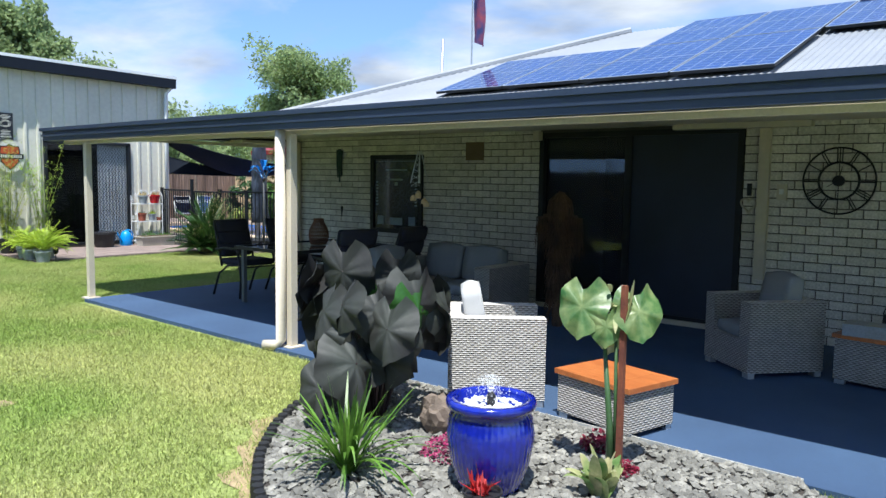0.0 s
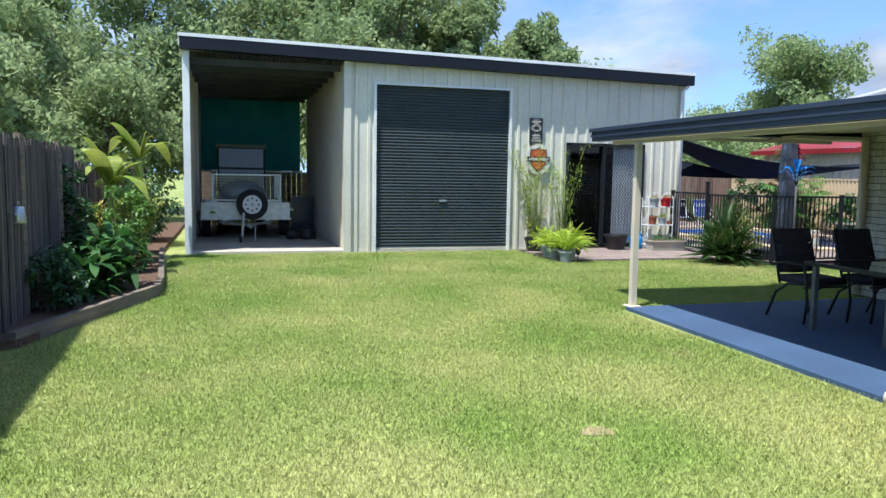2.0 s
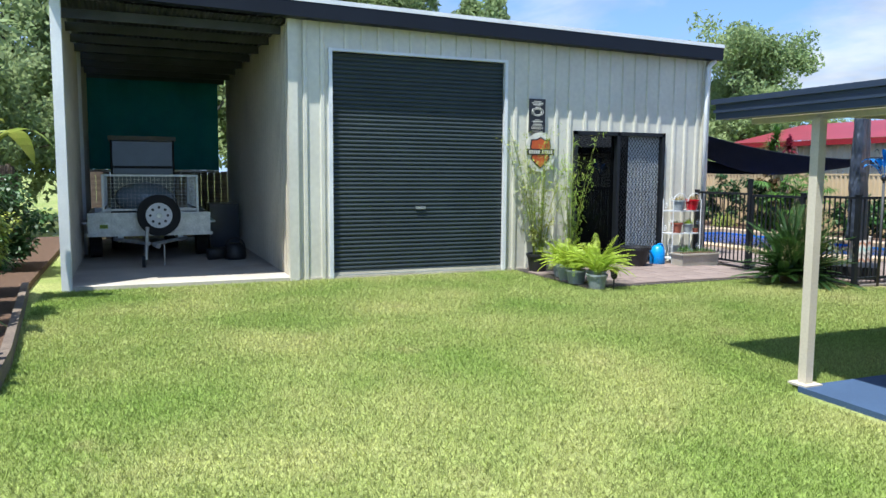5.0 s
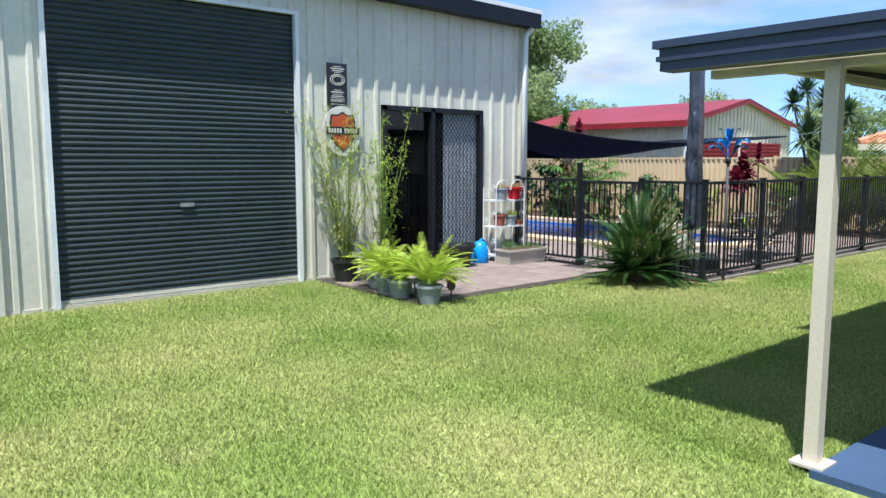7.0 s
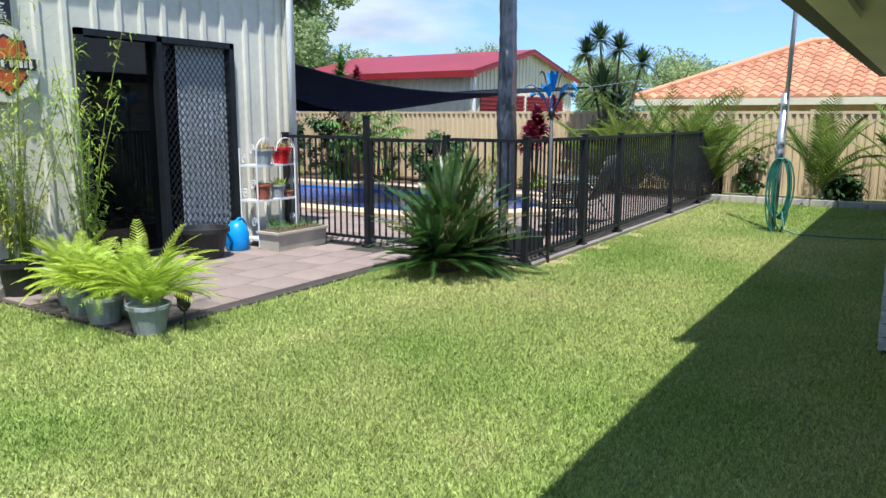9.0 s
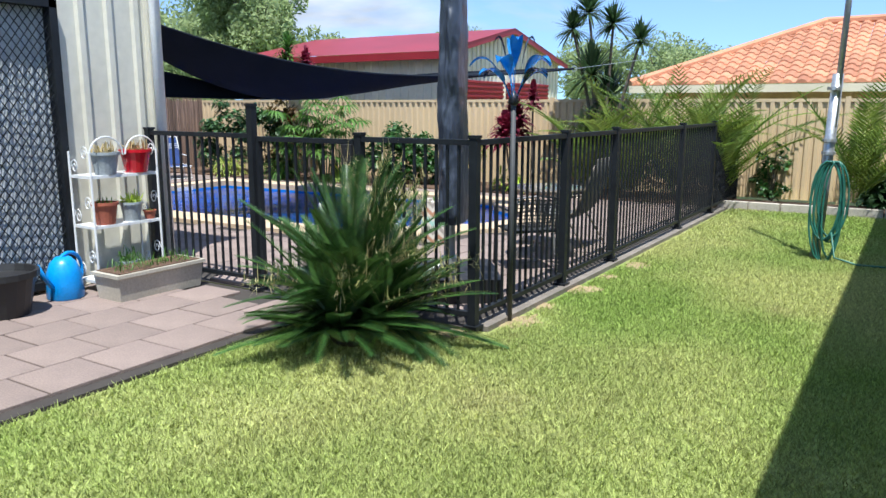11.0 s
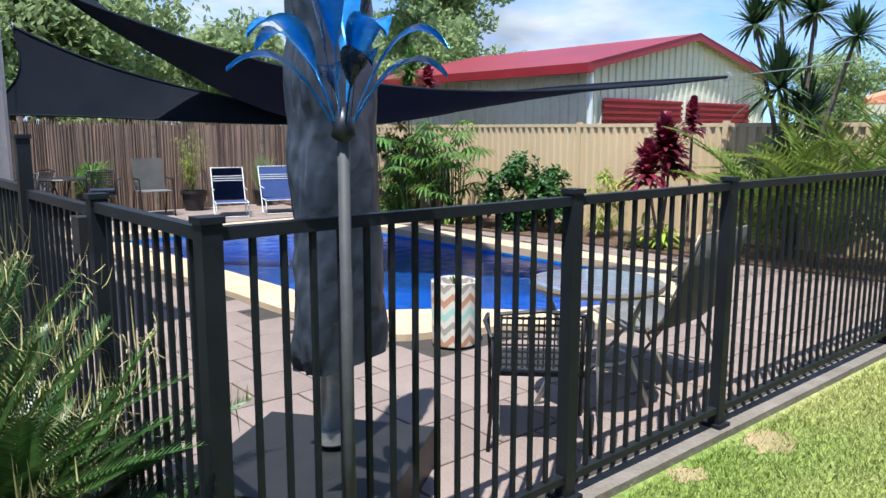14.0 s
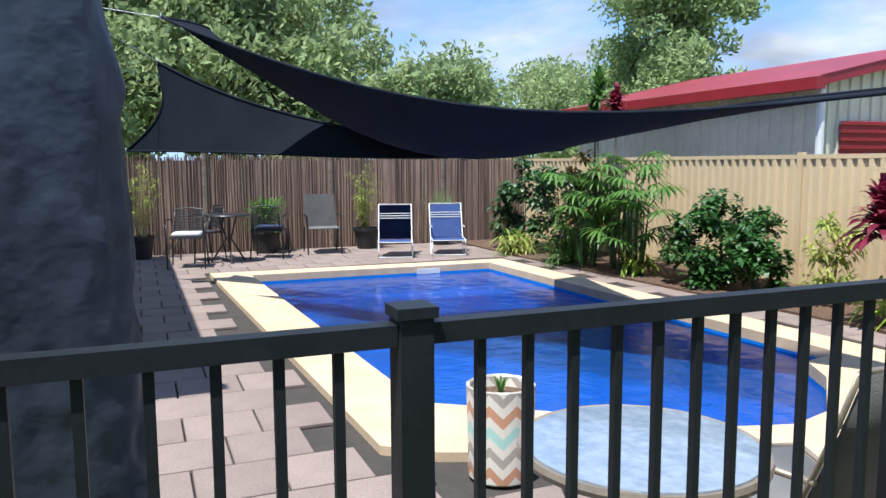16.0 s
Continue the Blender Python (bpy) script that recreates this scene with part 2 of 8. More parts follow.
def tube(bm, pts, r=0.01, n=6, r2=None, caps=True):
    """A round bar along points; r2: the radius at its end."""
    pts = [Vector(p) for p in pts]
    r2 = r if r2 is None else r2
    rings, up = [], None
    for i, p in enumerate(pts):
        d = (pts[min(i + 1, len(pts) - 1)] - pts[max(i - 1, 0)]).normalized()
        ref = Vector((0, 0, 1)) if abs(d.z) < 0.9 else Vector((1, 0, 0))
        if up is None or abs(up.dot(d)) > 0.95:
            up = (ref - d * ref.dot(d)).normalized()
        up = (up - d * up.dot(d)).normalized()
        side = d.cross(up)
        rad = r + (r2 - r) * i / max(len(pts) - 1, 1)
        rings.append([bm.verts.new(p + rad * (math.cos(2 * math.pi * (k + 0.5) / n) * up + math.sin(2 * math.pi * (k + 0.5) / n) * side)) for k in range(n)])
    for a, b in zip(rings, rings[1:]):
        for k in range(n):
            bm.faces.new((a[k], a[(k + 1) % n], b[(k + 1) % n], b[k]))
    if caps and n > 2:
        bm.faces.new(rings[0][::-1])
        bm.faces.new(rings[-1])
    return bm


def lathe(bm, prof, n=24, center=(0, 0)):
    """A turned body: prof is a list of (radius, height)."""
    rings = []
    for r, z in prof:
        rings.append([bm.verts.new((center[0] + max(r, 1e-4) * math.cos(2 * math.pi * k / n), center[1] + max(r, 1e-4) * math.sin(2 * math.pi * k / n), z)) for k in range(n)])
    for a, b in zip(rings, rings[1:]):
        for k in range(n):
            bm.faces.new((a[k], a[(k + 1) % n], b[(k + 1) % n], b[k]))
    bm.faces.new(rings[0][::-1])
    bm.faces.new(rings[-1])
    return bm


def arc(c, r, a0, a1, n, plane="xz"):
    out = []
    for i in range(n + 1):
        a = radians(a0 + (a1 - a0) * i / n)
        u, v = r * math.cos(a), r * math.sin(a)
        out.append({"xz": (c[0] + u, c[1], c[2] + v), "xy": (c[0] + u, c[1] + v, c[2]), "yz": (c[0], c[1] + u, c[2] + v)}[plane])
    return out


def ribbed(bm, p0, along, length, up, height, pitch=0.19, depth=0.029, rib=0.05, flank=0.012, out=None, wave=False):
    """A profiled sheet: ribs run in the direction up, standing out towards out."""
    p0, along, up = Vector(p0), Vector(along).normalized(), Vector(up).normalized()
    out = Vector(out).normalized() if out is not None else along.cross(up)
    prof = []
    s = 0.0
    if wave:
        n = int(length / pitch * 6)
        prof = [(length * i / n, depth * 0.5 * (1 + math.sin(2 * math.pi * length * i / n / pitch))) for i in range(n + 1)]
    else:
        while s < length:
            for ds, h in ((0, 0), (pitch - rib - 2 * flank, 0), (pitch - rib - flank, depth), (pitch - flank, depth)):
                if s + ds <= length:
                    prof.append((s + ds, h))
            s += pitch
        prof.append((length, 0))
    h = height if callable(height) else (lambda _s: height)
    a = [bm.verts.new(p0 + along * s + out * d) for s, d in prof]
    b = [bm.verts.new(p0 + along * s + out * d + up * h(s)) for s, d in prof]
    for i in range(len(a) - 1):
        bm.faces.new((a[i], a[i + 1], b[i + 1], b[i]))
    return bm


def wall_mesh(bm, x0, x1, y0, y1, z0, z1, holes, axis):
    """A thick wall with rectangular openings (s0, s1, z0, z1) along its axis."""
    ss = sorted({(x0 if axis == "x" else y0), (x1 if axis == "x" else y1), *[h[0] for h in holes], *[h[1] for h in holes]})
    zs = sorted({z0, z1, *[h[2] for h in holes], *[h[3] for h in holes]})
    for a, b in zip(ss, ss[1:]):
        for c, d in zip(zs, zs[1:]):
            if any(h[0] <= a and b <= h[1] and h[2] <= c and d <= h[3] for h in holes):
                continue
            if axis == "x":
                box(bm, a, b, y0, y1, c, d)
            else:
                box(bm, x0, x1, a, b, c, d)
    return bm

# ---- ground ----
def grass_mat():
    m = bpy.data.materials.new("lawn")
    m.use_nodes = True
    nt = m.node_tree
    b = nt.nodes["Principled BSDF"]
    L = nt.links.new
    tc = nt.nodes.new("ShaderNodeTexCoord")
    n1 = nt.nodes.new("ShaderNodeTexNoise")
    n1.inputs["Scale"].default_value, n1.inputs["Detail"].default_value = 0.55, 8
    n2 = nt.nodes.new("ShaderNodeTexNoise")
    n2.inputs["Scale"].default_value, n2.inputs["Detail"].default_value = 1.3, 8
    n2.inputs["Roughness"].default_value = 0.65
    n3 = nt.nodes.new("ShaderNodeTexNoise")
    n3.inputs["Scale"].default_value, n3.inputs["Detail"].default_value = 45, 4
    for n in (n1, n2, n3):
        L(tc.outputs["Object"], n.inputs["Vector"])
    r1 = nt.nodes.new("ShaderNodeValToRGB")
    r1.color_ramp.elements[0].position, r1.color_ramp.elements[0].color = 0.36, (0.29, 0.395, 0.095, 1)
    r1.color_ramp.elements[1].position, r1.color_ramp.elements[1].color = 0.64, (0.50, 0.52, 0.20, 1)
    L(n1.outputs["Fac"], r1.inputs[0])
    r2 = nt.nodes.new("ShaderNodeMapRange")
    r2.inputs[1].default_value, r2.inputs[2].default_value, r2.inputs[4].default_value = 0.6, 0.74, 0.7
    L(n2.outputs["Fac"], r2.inputs[0])
    mx = nt.nodes.new("ShaderNodeMix")
    mx.data_type = "RGBA"
    L(r2.outputs[0], mx.inputs["Factor"])
    L(r1.outputs[0], mx.inputs[6])
    mx.inputs[7].default_value = (0.46, 0.42, 0.20, 1)
    hs = nt.nodes.new("ShaderNodeHueSaturation")
    r3 = nt.nodes.new("ShaderNodeMapRange")
    r3.inputs[1].default_value, r3.inputs[2].default_value = 0.3, 0.7
    r3.inputs[3].default_value, r3.inputs[4].default_value = 0.55, 1.4
    L(n3.outputs["Fac"], r3.inputs[0])
    geo = nt.nodes.new("ShaderNodeNewGeometry")
    r4 = nt.nodes.new("ShaderNodeMapRange")
    r4.inputs[3].default_value, r4.inputs[4].default_value = 0.7, 1.3
    L(geo.outputs["Random Per Island"], r4.inputs[0])
    mu = nt.nodes.new("ShaderNodeMath")
    mu.operation = "MULTIPLY"
    L(r3.outputs[0], mu.inputs[0])
    L(r4.outputs[0], mu.inputs[1])
    L(mu.outputs[0], hs.inputs["Value"])
    L(mx.outputs[2], hs.inputs["Color"])
    L(hs.outputs[0], b.inputs["Base Color"])
    b.inputs["Roughness"].default_value = 0.7
    b.inputs["Specular IOR Level"].default_value = 0.3
    bp = nt.nodes.new("ShaderNodeBump")
    bp.inputs["Strength"].default_value, bp.inputs["Distance"].default_value = 0.7, 0.03
    L(n3.outputs["Fac"], bp.inputs["Height"])
    L(bp.outputs[0], b.inputs["Normal"])
    tr = nt.nodes.new("ShaderNodeBsdfTranslucent")
    L(hs.outputs[0], tr.inputs["Color"])
    ms = nt.nodes.new("ShaderNodeMixShader")
    ms.inputs[0].default_value = 0.3
    L(b.outputs[0], ms.inputs[1])
    L(tr.outputs[0], ms.inputs[2])
    L(ms.outputs[0], nt.nodes["Material Output"].inputs[0])
    return m


LAWN = grass_mat()
bm = B()
R = 400.0
px0, px1, py0, py1 = -20.9, -13.7, 11.05, 14.85
ring = [(-R, -R), (R, -R), (R, R), (-R, R)]
hole = [(px0, py0), (px1, py0), (px1, py1), (px0, py1)]
vo = [bm.verts.new((*p, -0.01)) for p in ring]
vi = [bm.verts.new((*p, -0.01)) for p in hole]
for i in range(4):
    bm.faces.new((vo[i], vo[(i + 1) % 4], vi[(i + 1) % 4], vi[i]))
ground = structure(part("ground", bm, LAWN), "mown green lawn with dry straw patches")

# ---- shed ----
SX, SY0, SY1, SB = -15.10, 1.80, 9.02, -22.4
CY0 = -1.08
ZR0, ZRB = 3.62, 3.5
shed = thing("shed", (0, 0, 0), 0, "cream ribbed steel garage shed with open carport bay beside the lawn", "shed")
DOOR = (2.39, 5.09, 0.08, 3.20)
SLD = (6.36, 8.15, 0.06, 2.21)
bm = B()
segs = [(SY0, DOOR[0], 0.0, ZR0), (DOOR[0], DOOR[1], DOOR[3], ZR0), (DOOR[1], SLD[0], 0.0, ZR0), (SLD[0], SLD[1], SLD[3], ZR0), (SLD[1], SY1, 0.0, ZR0)]
for a, b_, z0, z1 in segs:
    ribbed(bm, (SX - 0.03, a, z0), (0, 1, 0), b_ - a, (0, 0, 1), z1 - z0, 0.245, 0.029, 0.045, 0.014, out=(1, 0, 0))
part("front_wall", bm, CREAM, shed)
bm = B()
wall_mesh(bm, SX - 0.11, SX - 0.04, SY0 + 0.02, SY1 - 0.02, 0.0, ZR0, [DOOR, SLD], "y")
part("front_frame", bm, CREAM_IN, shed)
bm = B()
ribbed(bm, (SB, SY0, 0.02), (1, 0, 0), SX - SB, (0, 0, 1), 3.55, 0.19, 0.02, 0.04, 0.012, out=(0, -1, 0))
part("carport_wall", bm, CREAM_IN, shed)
bm = B()
ribbed(bm, (SB, SY1, 0.02), (1, 0, 0), SX - SB, (0, 0, 1), 3.55, 0.245, 0.029, 0.045, 0.014, out=(0, 1, 0))
ribbed(bm, (SB, SY0, 0.02), (0, 1, 0), SY1 - SY0, (0, 0, 1), 3.45, 0.245, 0.029, 0.045, 0.014, out=(-1, 0, 0))
part("side_and_back_wall", bm, CREAM, shed)
for q in ((SX - 0.12, SX + 0.03, SY0 - 0.03, SY0 + 0.1, 0, ZR0), (SX - 0.05, SX + 0.02, SY1 - 0.08, SY1 + 0.03, 0, ZR0)):
    bm = B()
    box(bm, *q)
    part("corner_flashing", bm, CREAM, shed)
bm = B()
for y in (DOOR[0] - 0.05, DOOR[1]):
    box(bm, SX - 0.1, SX + 0.025, y, y + 0.05, 0, DOOR[3] + 0.04)
box(bm, SX - 0.1, SX + 0.022, DOOR[0], DOOR[1], DOOR[3], DOOR[3] + 0.04)
part("door_trim", bm, WHITE, shed, bevel=0.004)
# the roller door
bm = B()
n = 52
prof = []
for i in range(n * 4 + 1):
    z = 0.05 + (DOOR[3] - 0.05) * i / (n * 4)
    prof.append((SX - 0.06 + (0, 0.014, 0.018, 0.012)[i % 4], z))
a = [bm.verts.new((x, DOOR[0] + 0.002, z)) for x, z in prof]
b_ = [bm.verts.new((x, DOOR[1] - 0.002, z)) for x, z in prof]
for i in range(len(a) - 1):
    bm.faces.new((a[i], b_[i], b_[i + 1], a[i + 1]))
rd = part("roller_door", bm, ROLLER, shed, "slate-grey ribbed steel roller door, closed")
bm = B()
box(bm, SX - 0.07, SX - 0.02, DOOR[0] + 0.005, DOOR[1] - 0.005, 0.0, 0.05)
part("bottom_rail", bm, GALV, rd)
bm = B()
box(bm, SX - 0.045, SX - 0.02, 3.66, 3.81, 0.98, 1.02)
part("door_handle", bm, GALV, rd, "chrome lock handle", bevel=0.004)
# roof and fascia
ROOF_Y0, ROOF_Y1 = CY0 - 0.05, 9.15
bm = B()
pts = lambda x, z: [(x, ROOF_Y0, z), (x, ROOF_Y1, z)]
ribbed(bm, (SB - 0.1, ROOF_Y0, 3.66), (0, 1, 0), ROOF_Y1 - ROOF_Y0, (SX + 0.2 - SB, 0, 0.14), SX + 0.3 - SB, 0.076, 0.017, wave=True, out=(0, 0, 1))
for v in bm.verts:
    v.co.z += 0.02 - 0.017 * v.co.y
part("roof_sheet", bm, ROOFTOP, shed)
TILT_S = Matrix(((1, 0, 0, 0), (0, 1, 0, 0), (0, -0.017, 1, 0.02), (0, 0, 0, 1)))
bm = B()
box(bm, SX + 0.02, SX + 0.22, ROOF_Y0, ROOF_Y1, 3.60, 3.80, TILT_S)
part("fascia_gutter", bm, FASCIA_DARK, shed, "dark navy gutter along the roof edge", bevel=0.01)
bm = B()
box(bm, SX + 0.10, SX + 0.225, ROOF_Y0 - 0.02, ROOF_Y1 + 0.02, 3.802, 3.86, TILT_S)
box(bm, SB, SX + 0.1, ROOF_Y0 - 0.03, ROOF_Y0, 3.66, 3.86, TILT_S)
part("barge_cap", bm, WHITE, shed)
# added dark sheet: the carport's shade is put into its colour and the purlins'
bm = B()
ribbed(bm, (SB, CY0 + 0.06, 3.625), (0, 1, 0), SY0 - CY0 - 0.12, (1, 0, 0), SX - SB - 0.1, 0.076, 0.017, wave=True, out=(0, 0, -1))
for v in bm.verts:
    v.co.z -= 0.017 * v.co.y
part("ceiling_sheet", bm, mat("shaded_zinc", (0.075, 0.08, 0.09), (0.05, 0.055, 0.06), 2.0, 0.55, 0.3), shed, "added dark corrugated sheet for the shade under the carport roof")
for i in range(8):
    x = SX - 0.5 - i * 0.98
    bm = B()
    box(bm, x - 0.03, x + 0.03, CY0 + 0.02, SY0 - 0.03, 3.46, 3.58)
    part("purlin", bm, MATS["shaded_zinc"], shed)
for q in ((SX - 0.1, SX + 0.02, CY0 - 0.02, CY0 + 0.1, 0.0, 3.62), (SX - 4.1, SX - 4.0, CY0, CY0 + 0.1, 0.0, 3.6)):
    bm = B()
    box(bm, *q)
    part("carport_post", bm, WHITE, shed, bevel=0.006)
bm = B()
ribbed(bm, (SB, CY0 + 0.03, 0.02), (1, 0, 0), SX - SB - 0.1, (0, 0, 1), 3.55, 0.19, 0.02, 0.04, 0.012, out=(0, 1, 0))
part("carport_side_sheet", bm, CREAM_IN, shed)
bm = B()
tube(bm, [(SX + 0.12, 9.06, 3.55), (SX + 0.1, 9.06, 3.45), (SX + 0.06, 8.98, 3.35), (SX + 0.06, 8.98, 0.06)], 0.045, 12)
part("downpipe", bm, WHITE, shed, "white round downpipe", smooth=True)
bm = B()
box(bm, SB, SX - 0.0, CY0 - 0.02, SY0, -0.1, 0.045)
structure(part("carport_slab", bm, CONCRETE), "pale worn concrete slab floor of the carport")
bm = B()
box(bm, SB, SX - 0.01, SY0 + 0.01, SY1, -0.1, 0.03)
structure(part("shed_floor", bm, CONCRETE))
# sliding door of the shed
GLASS = glass_mat("dark_glass", (0.03, 0.035, 0.04), 0.02, 0.9)
sd = thing("sliding_door", (SX, 0, 0), 0, "black framed sliding glass door with white diamond security screen", "door")
sd["kind"] = "structure"
bm = B()
for y in (SLD[0], SLD[1] - 0.06, 7.18):
    box(bm, -0.1, 0.03, y, y + 0.06, SLD[2], SLD[3])
box(bm, -0.1, 0.03, SLD[0], SLD[1], SLD[3] - 0.06, SLD[3])
box(bm, -0.1, 0.03, SLD[0], SLD[1], SLD[2], SLD[2] + 0.06)
part("frame", bm, BLACK, sd)
bm = B()
box(bm, -0.07, -0.062, SLD[0] + 0.06, 7.18, SLD[2] + 0.06, SLD[3] - 0.06)
part("pane", bm, GLASS, sd)
bm = B()
box(bm, -0.085, -0.079, 7.24, SLD[1] - 0.06, SLD[2] + 0.06, SLD[3] - 0.06)
part("pane", bm, GLASS, sd)
bm = B()
ya, yb, za, zb = 7.24, SLD[1] - 0.06, SLD[2] + 0.06, SLD[3] - 0.06
st = 0.085
for sgn in (1, -1):
    k = -40
    while k < 60:
        c = k * st
        p = []
        for i in range(2):
            y = ya if i == 0 else yb
            z = za + c + sgn * 1.35 * (y - ya)
            p.append([y, z])
        (y1_, z1_), (y2_, z2_) = p
        t0, t1 = 0.0, 1.0
        dz = z2_ - z1_
        lo, hi = sorted(((za - z1_) / dz, (zb - z1_) / dz))
        t0, t1 = max(t0, lo), min(t1, hi)
        if t1 - t0 > 0.02:
            tube(bm, [(0.0 + 0.003 * sgn, y1_ + (y2_ - y1_) * t, z1_ + dz * t) for t in (t0, t1)], 0.004, 4, caps=False)
        k += 1
part("diamond_grille", bm, BLACK, sd, "black diamond lattice of the screen door")
bm = B()
ribbed(bm, (-0.074, 7.46, SLD[2] + 0.06), (0, 1, 0), SLD[1] - 0.06 - 7.46, (0, 0, 1), SLD[3] - SLD[2] - 0.12, 0.07, 0.02, wave=True, out=(1, 0, 0))
part("curtain", bm, mat("pale_curtain", (0.50, 0.53, 0.56), None, 3, 0.9), sd, "pale grey curtain behind the screen")

# ---- house ----
WY, WX = 7.592, -8.82
HD = (-4.26, -1.87, 0.07, 2.10)
bm = B()
wall_mesh(bm, WX + 0.02, 6.0, WY + 0.012, WY + 0.25, -0.05, 2.4, [HD], "x")
wall_n = structure(part("wall_house", bm, MORTAR), "pale cream brick wall of the house with dark joints")
bm = B()
box(bm, WX + 0.012, WX + 0.25, WY + 0.26, 14.0, -0.05, 2.4)
wall_w = structure(part("wall_house_side", bm, MORTAR), "cream brick side wall of the house")
# house roof: hip
EX, EY, EZ, TP = -9.46, 6.45, 2.20, math.tan(radians(20))
bm = B()
RZ = EZ + 4.6 * TP
p = [(EX, EY, EZ), (10, EY, EZ), (10, EY + 4.6, RZ), (EX + 4.6, EY + 4.6, RZ), (EX, EY + 9.2, EZ), (10, EY + 9.2, EZ)]
v = [bm.verts.new(q) for q in p]
bm.faces.new((v[0], v[3], v[4]))
bm.faces.new((v[3], v[2], v[5], v[4]))
part_roof = structure(part("roof_house", bm, HOUSEROOF), "grey corrugated steel hip roof")
bm = B()
sl = Vector((0, 1, TP)).normalized()
for side in range(1):
    av, bv = [], []
    N = int(19.3 / 0.038)
    for i in range(N + 1):
        x = EX + 19.3 * i / N
        top = min(4.6, x - EX)
        h = 0.016 * (i % 2)
        av.append(bm.verts.new((x, EY, EZ + h)))
        bv.append(bm.verts.new((x, EY + top, EZ + top * TP + h)))
    for i in range(N):
        bm.faces.new((av[i], av[i + 1], bv[i + 1], bv[i]))
structure(part("roof_house_front", bm, HOUSEROOF), "grey corrugated steel roof slope")
bm = B()
tube(bm, [(EX, EY, EZ + 0.02), (EX + 4.6, EY + 4.6, RZ + 0.03)], 0.06, 8)
structure(part("roof_hip_cap", bm, HOUSEROOF))
# eave along the west side
bm = B()
box(bm, EX + 0.18, WX, EY + 0.15, 15.4, EZ - 0.16, EZ - 0.12)
structure(part("eave_soffit", bm, BEAM), "cream eave lining")
bm = B()
box(bm, EX + 0.06, EX + 0.18, EY + 0.15, 15.4, EZ - 0.15, EZ)
structure(part("eave_gutter", bm, FASCIA_DARK))
# patio roof
PX0, PX1, PY0 = -9.22, 5.0, 4.06
TILT_C = Matrix(((1, 0, 0, 0), (0, 1, 0, 0), (0, 0.03, 1, -0.03 * 4.1), (0, 0, 0, 1)))
bm = B()
box(bm, PX0 + 0.1, PX1, PY0 + 0.12, WY, 2.03, 2.05, TILT_C)
structure(part("ceiling_patio", bm, BEAM), "cream underside of the patio roof")
bm = B()
box(bm, PX0 + 0.1, PX1, PY0 + 0.1, EY + 0.05, 2.054, 2.09, TILT_C)
structure(part("roof_patio", bm, HOUSEROOF))
bm = B()
for z0, z1, d in ((1.945, 1.995, 0.085), (1.995, 2.02, 0.10), (2.02, 2.06, 0.088), (2.06, 2.10, 0.115)):
    box(bm, PX0 - 0.11 + 0.11 - d, PX1, PY0 - d, PY0 + 0.05, z0, z1)
    if z0 > 2.05:
        box(bm, PX0 - d, PX0 + 0.099, PY0 + 0.051, EY + 0.4, z0, z1)
structure(part("gutter_patio", bm, FASCIA), "navy blue profiled gutter round the patio roof")
bm = B()
box(bm, PX0 + 0.10, PX1, PY0 + 0.10, PY0 + 0.16, 1.905, 2.03)
box(bm, PX0 + 0.10, PX0 + 0.16, PY0 + 0.182, EY + 0.9, 1.99, 2.03)
structure(part("beam_patio", bm, BEAM), "cream steel patio beam")
ZP = 0.03
post = thing("patio_post", (-4.60, 4.12, -0.03), 0, "cream square steel patio post with foot plate on the blue slab", "post", "patio posts")
bm = B()
box(bm, -0.034, 0.034, -0.034, 0.034, 0.04, 1.94)
part("shaft", bm, BEAM, post, bevel=0.006)
bm = B()
box(bm, -0.08, 0.08, -0.08, 0.08, 0.055, 0.07)
part("foot_plate", bm, BEAM, post)
copy_thing(post, pose(-8.49, 4.15, -0.03))
dpp = thing("downpipe", (-4.655, 4.04, 0), 0, "cream round downpipe with elbow beside the patio post", "downpipe")
bm = B()
tube(bm, [(0, 0, 1.96), (0, 0, 0.09), (-0.02, -0.03, 0.05), (-0.14, -0.08, 0.04)], 0.046, 14)
part("pipe", bm, BEAM, dpp, smooth=True)
# patio slab
bm = B()
prism(bm, [(-8.46, 4.05), (5.0, 3.80), (5.0, WY), (-8.46, WY)], -0.1, ZP)
structure(part("floor_patio", bm, PATIO), "blue speckled patio floor")

# ---- tan fence behind pool ----
def fy(x):
    return 17.08 + 0.045 * (x + 17.4)


FH = 1.575
fence = thing("boundary_fence", (0, 0, 0), 0, "tan ribbed steel boundary fence", "fence")
ang = math.degrees(math.atan(0.045))
d = Vector((1, 0.045, 0)).normalized()
for i in range(-2, 13):
    x = -19.70 + 2.30 * i
    bm = B()
    ribbed(bm, (x + 0.03, fy(x + 0.03), 0.05), d, 2.24, (0, 0, 1), FH - 0.08, 0.13, 0.028, 0.05, 0.02, out=(0, -1, 0))
    part("panel", bm, FENCE_TAN, fence)
    bm = B()
    M = pose(x, fy(x), 0, 0, 0, ang)
    box(bm, -0.035, 0.035, -0.035, 0.035, 0, FH + 0.03, M)
    part("post", bm, FENCE_TAN, fence)
    bm = B()
    box(bm, 0.035, 2.265, -0.03, 0.03, FH - 0.05, FH, M)
    part("top_rail", bm, FENCE_TAN, fence)
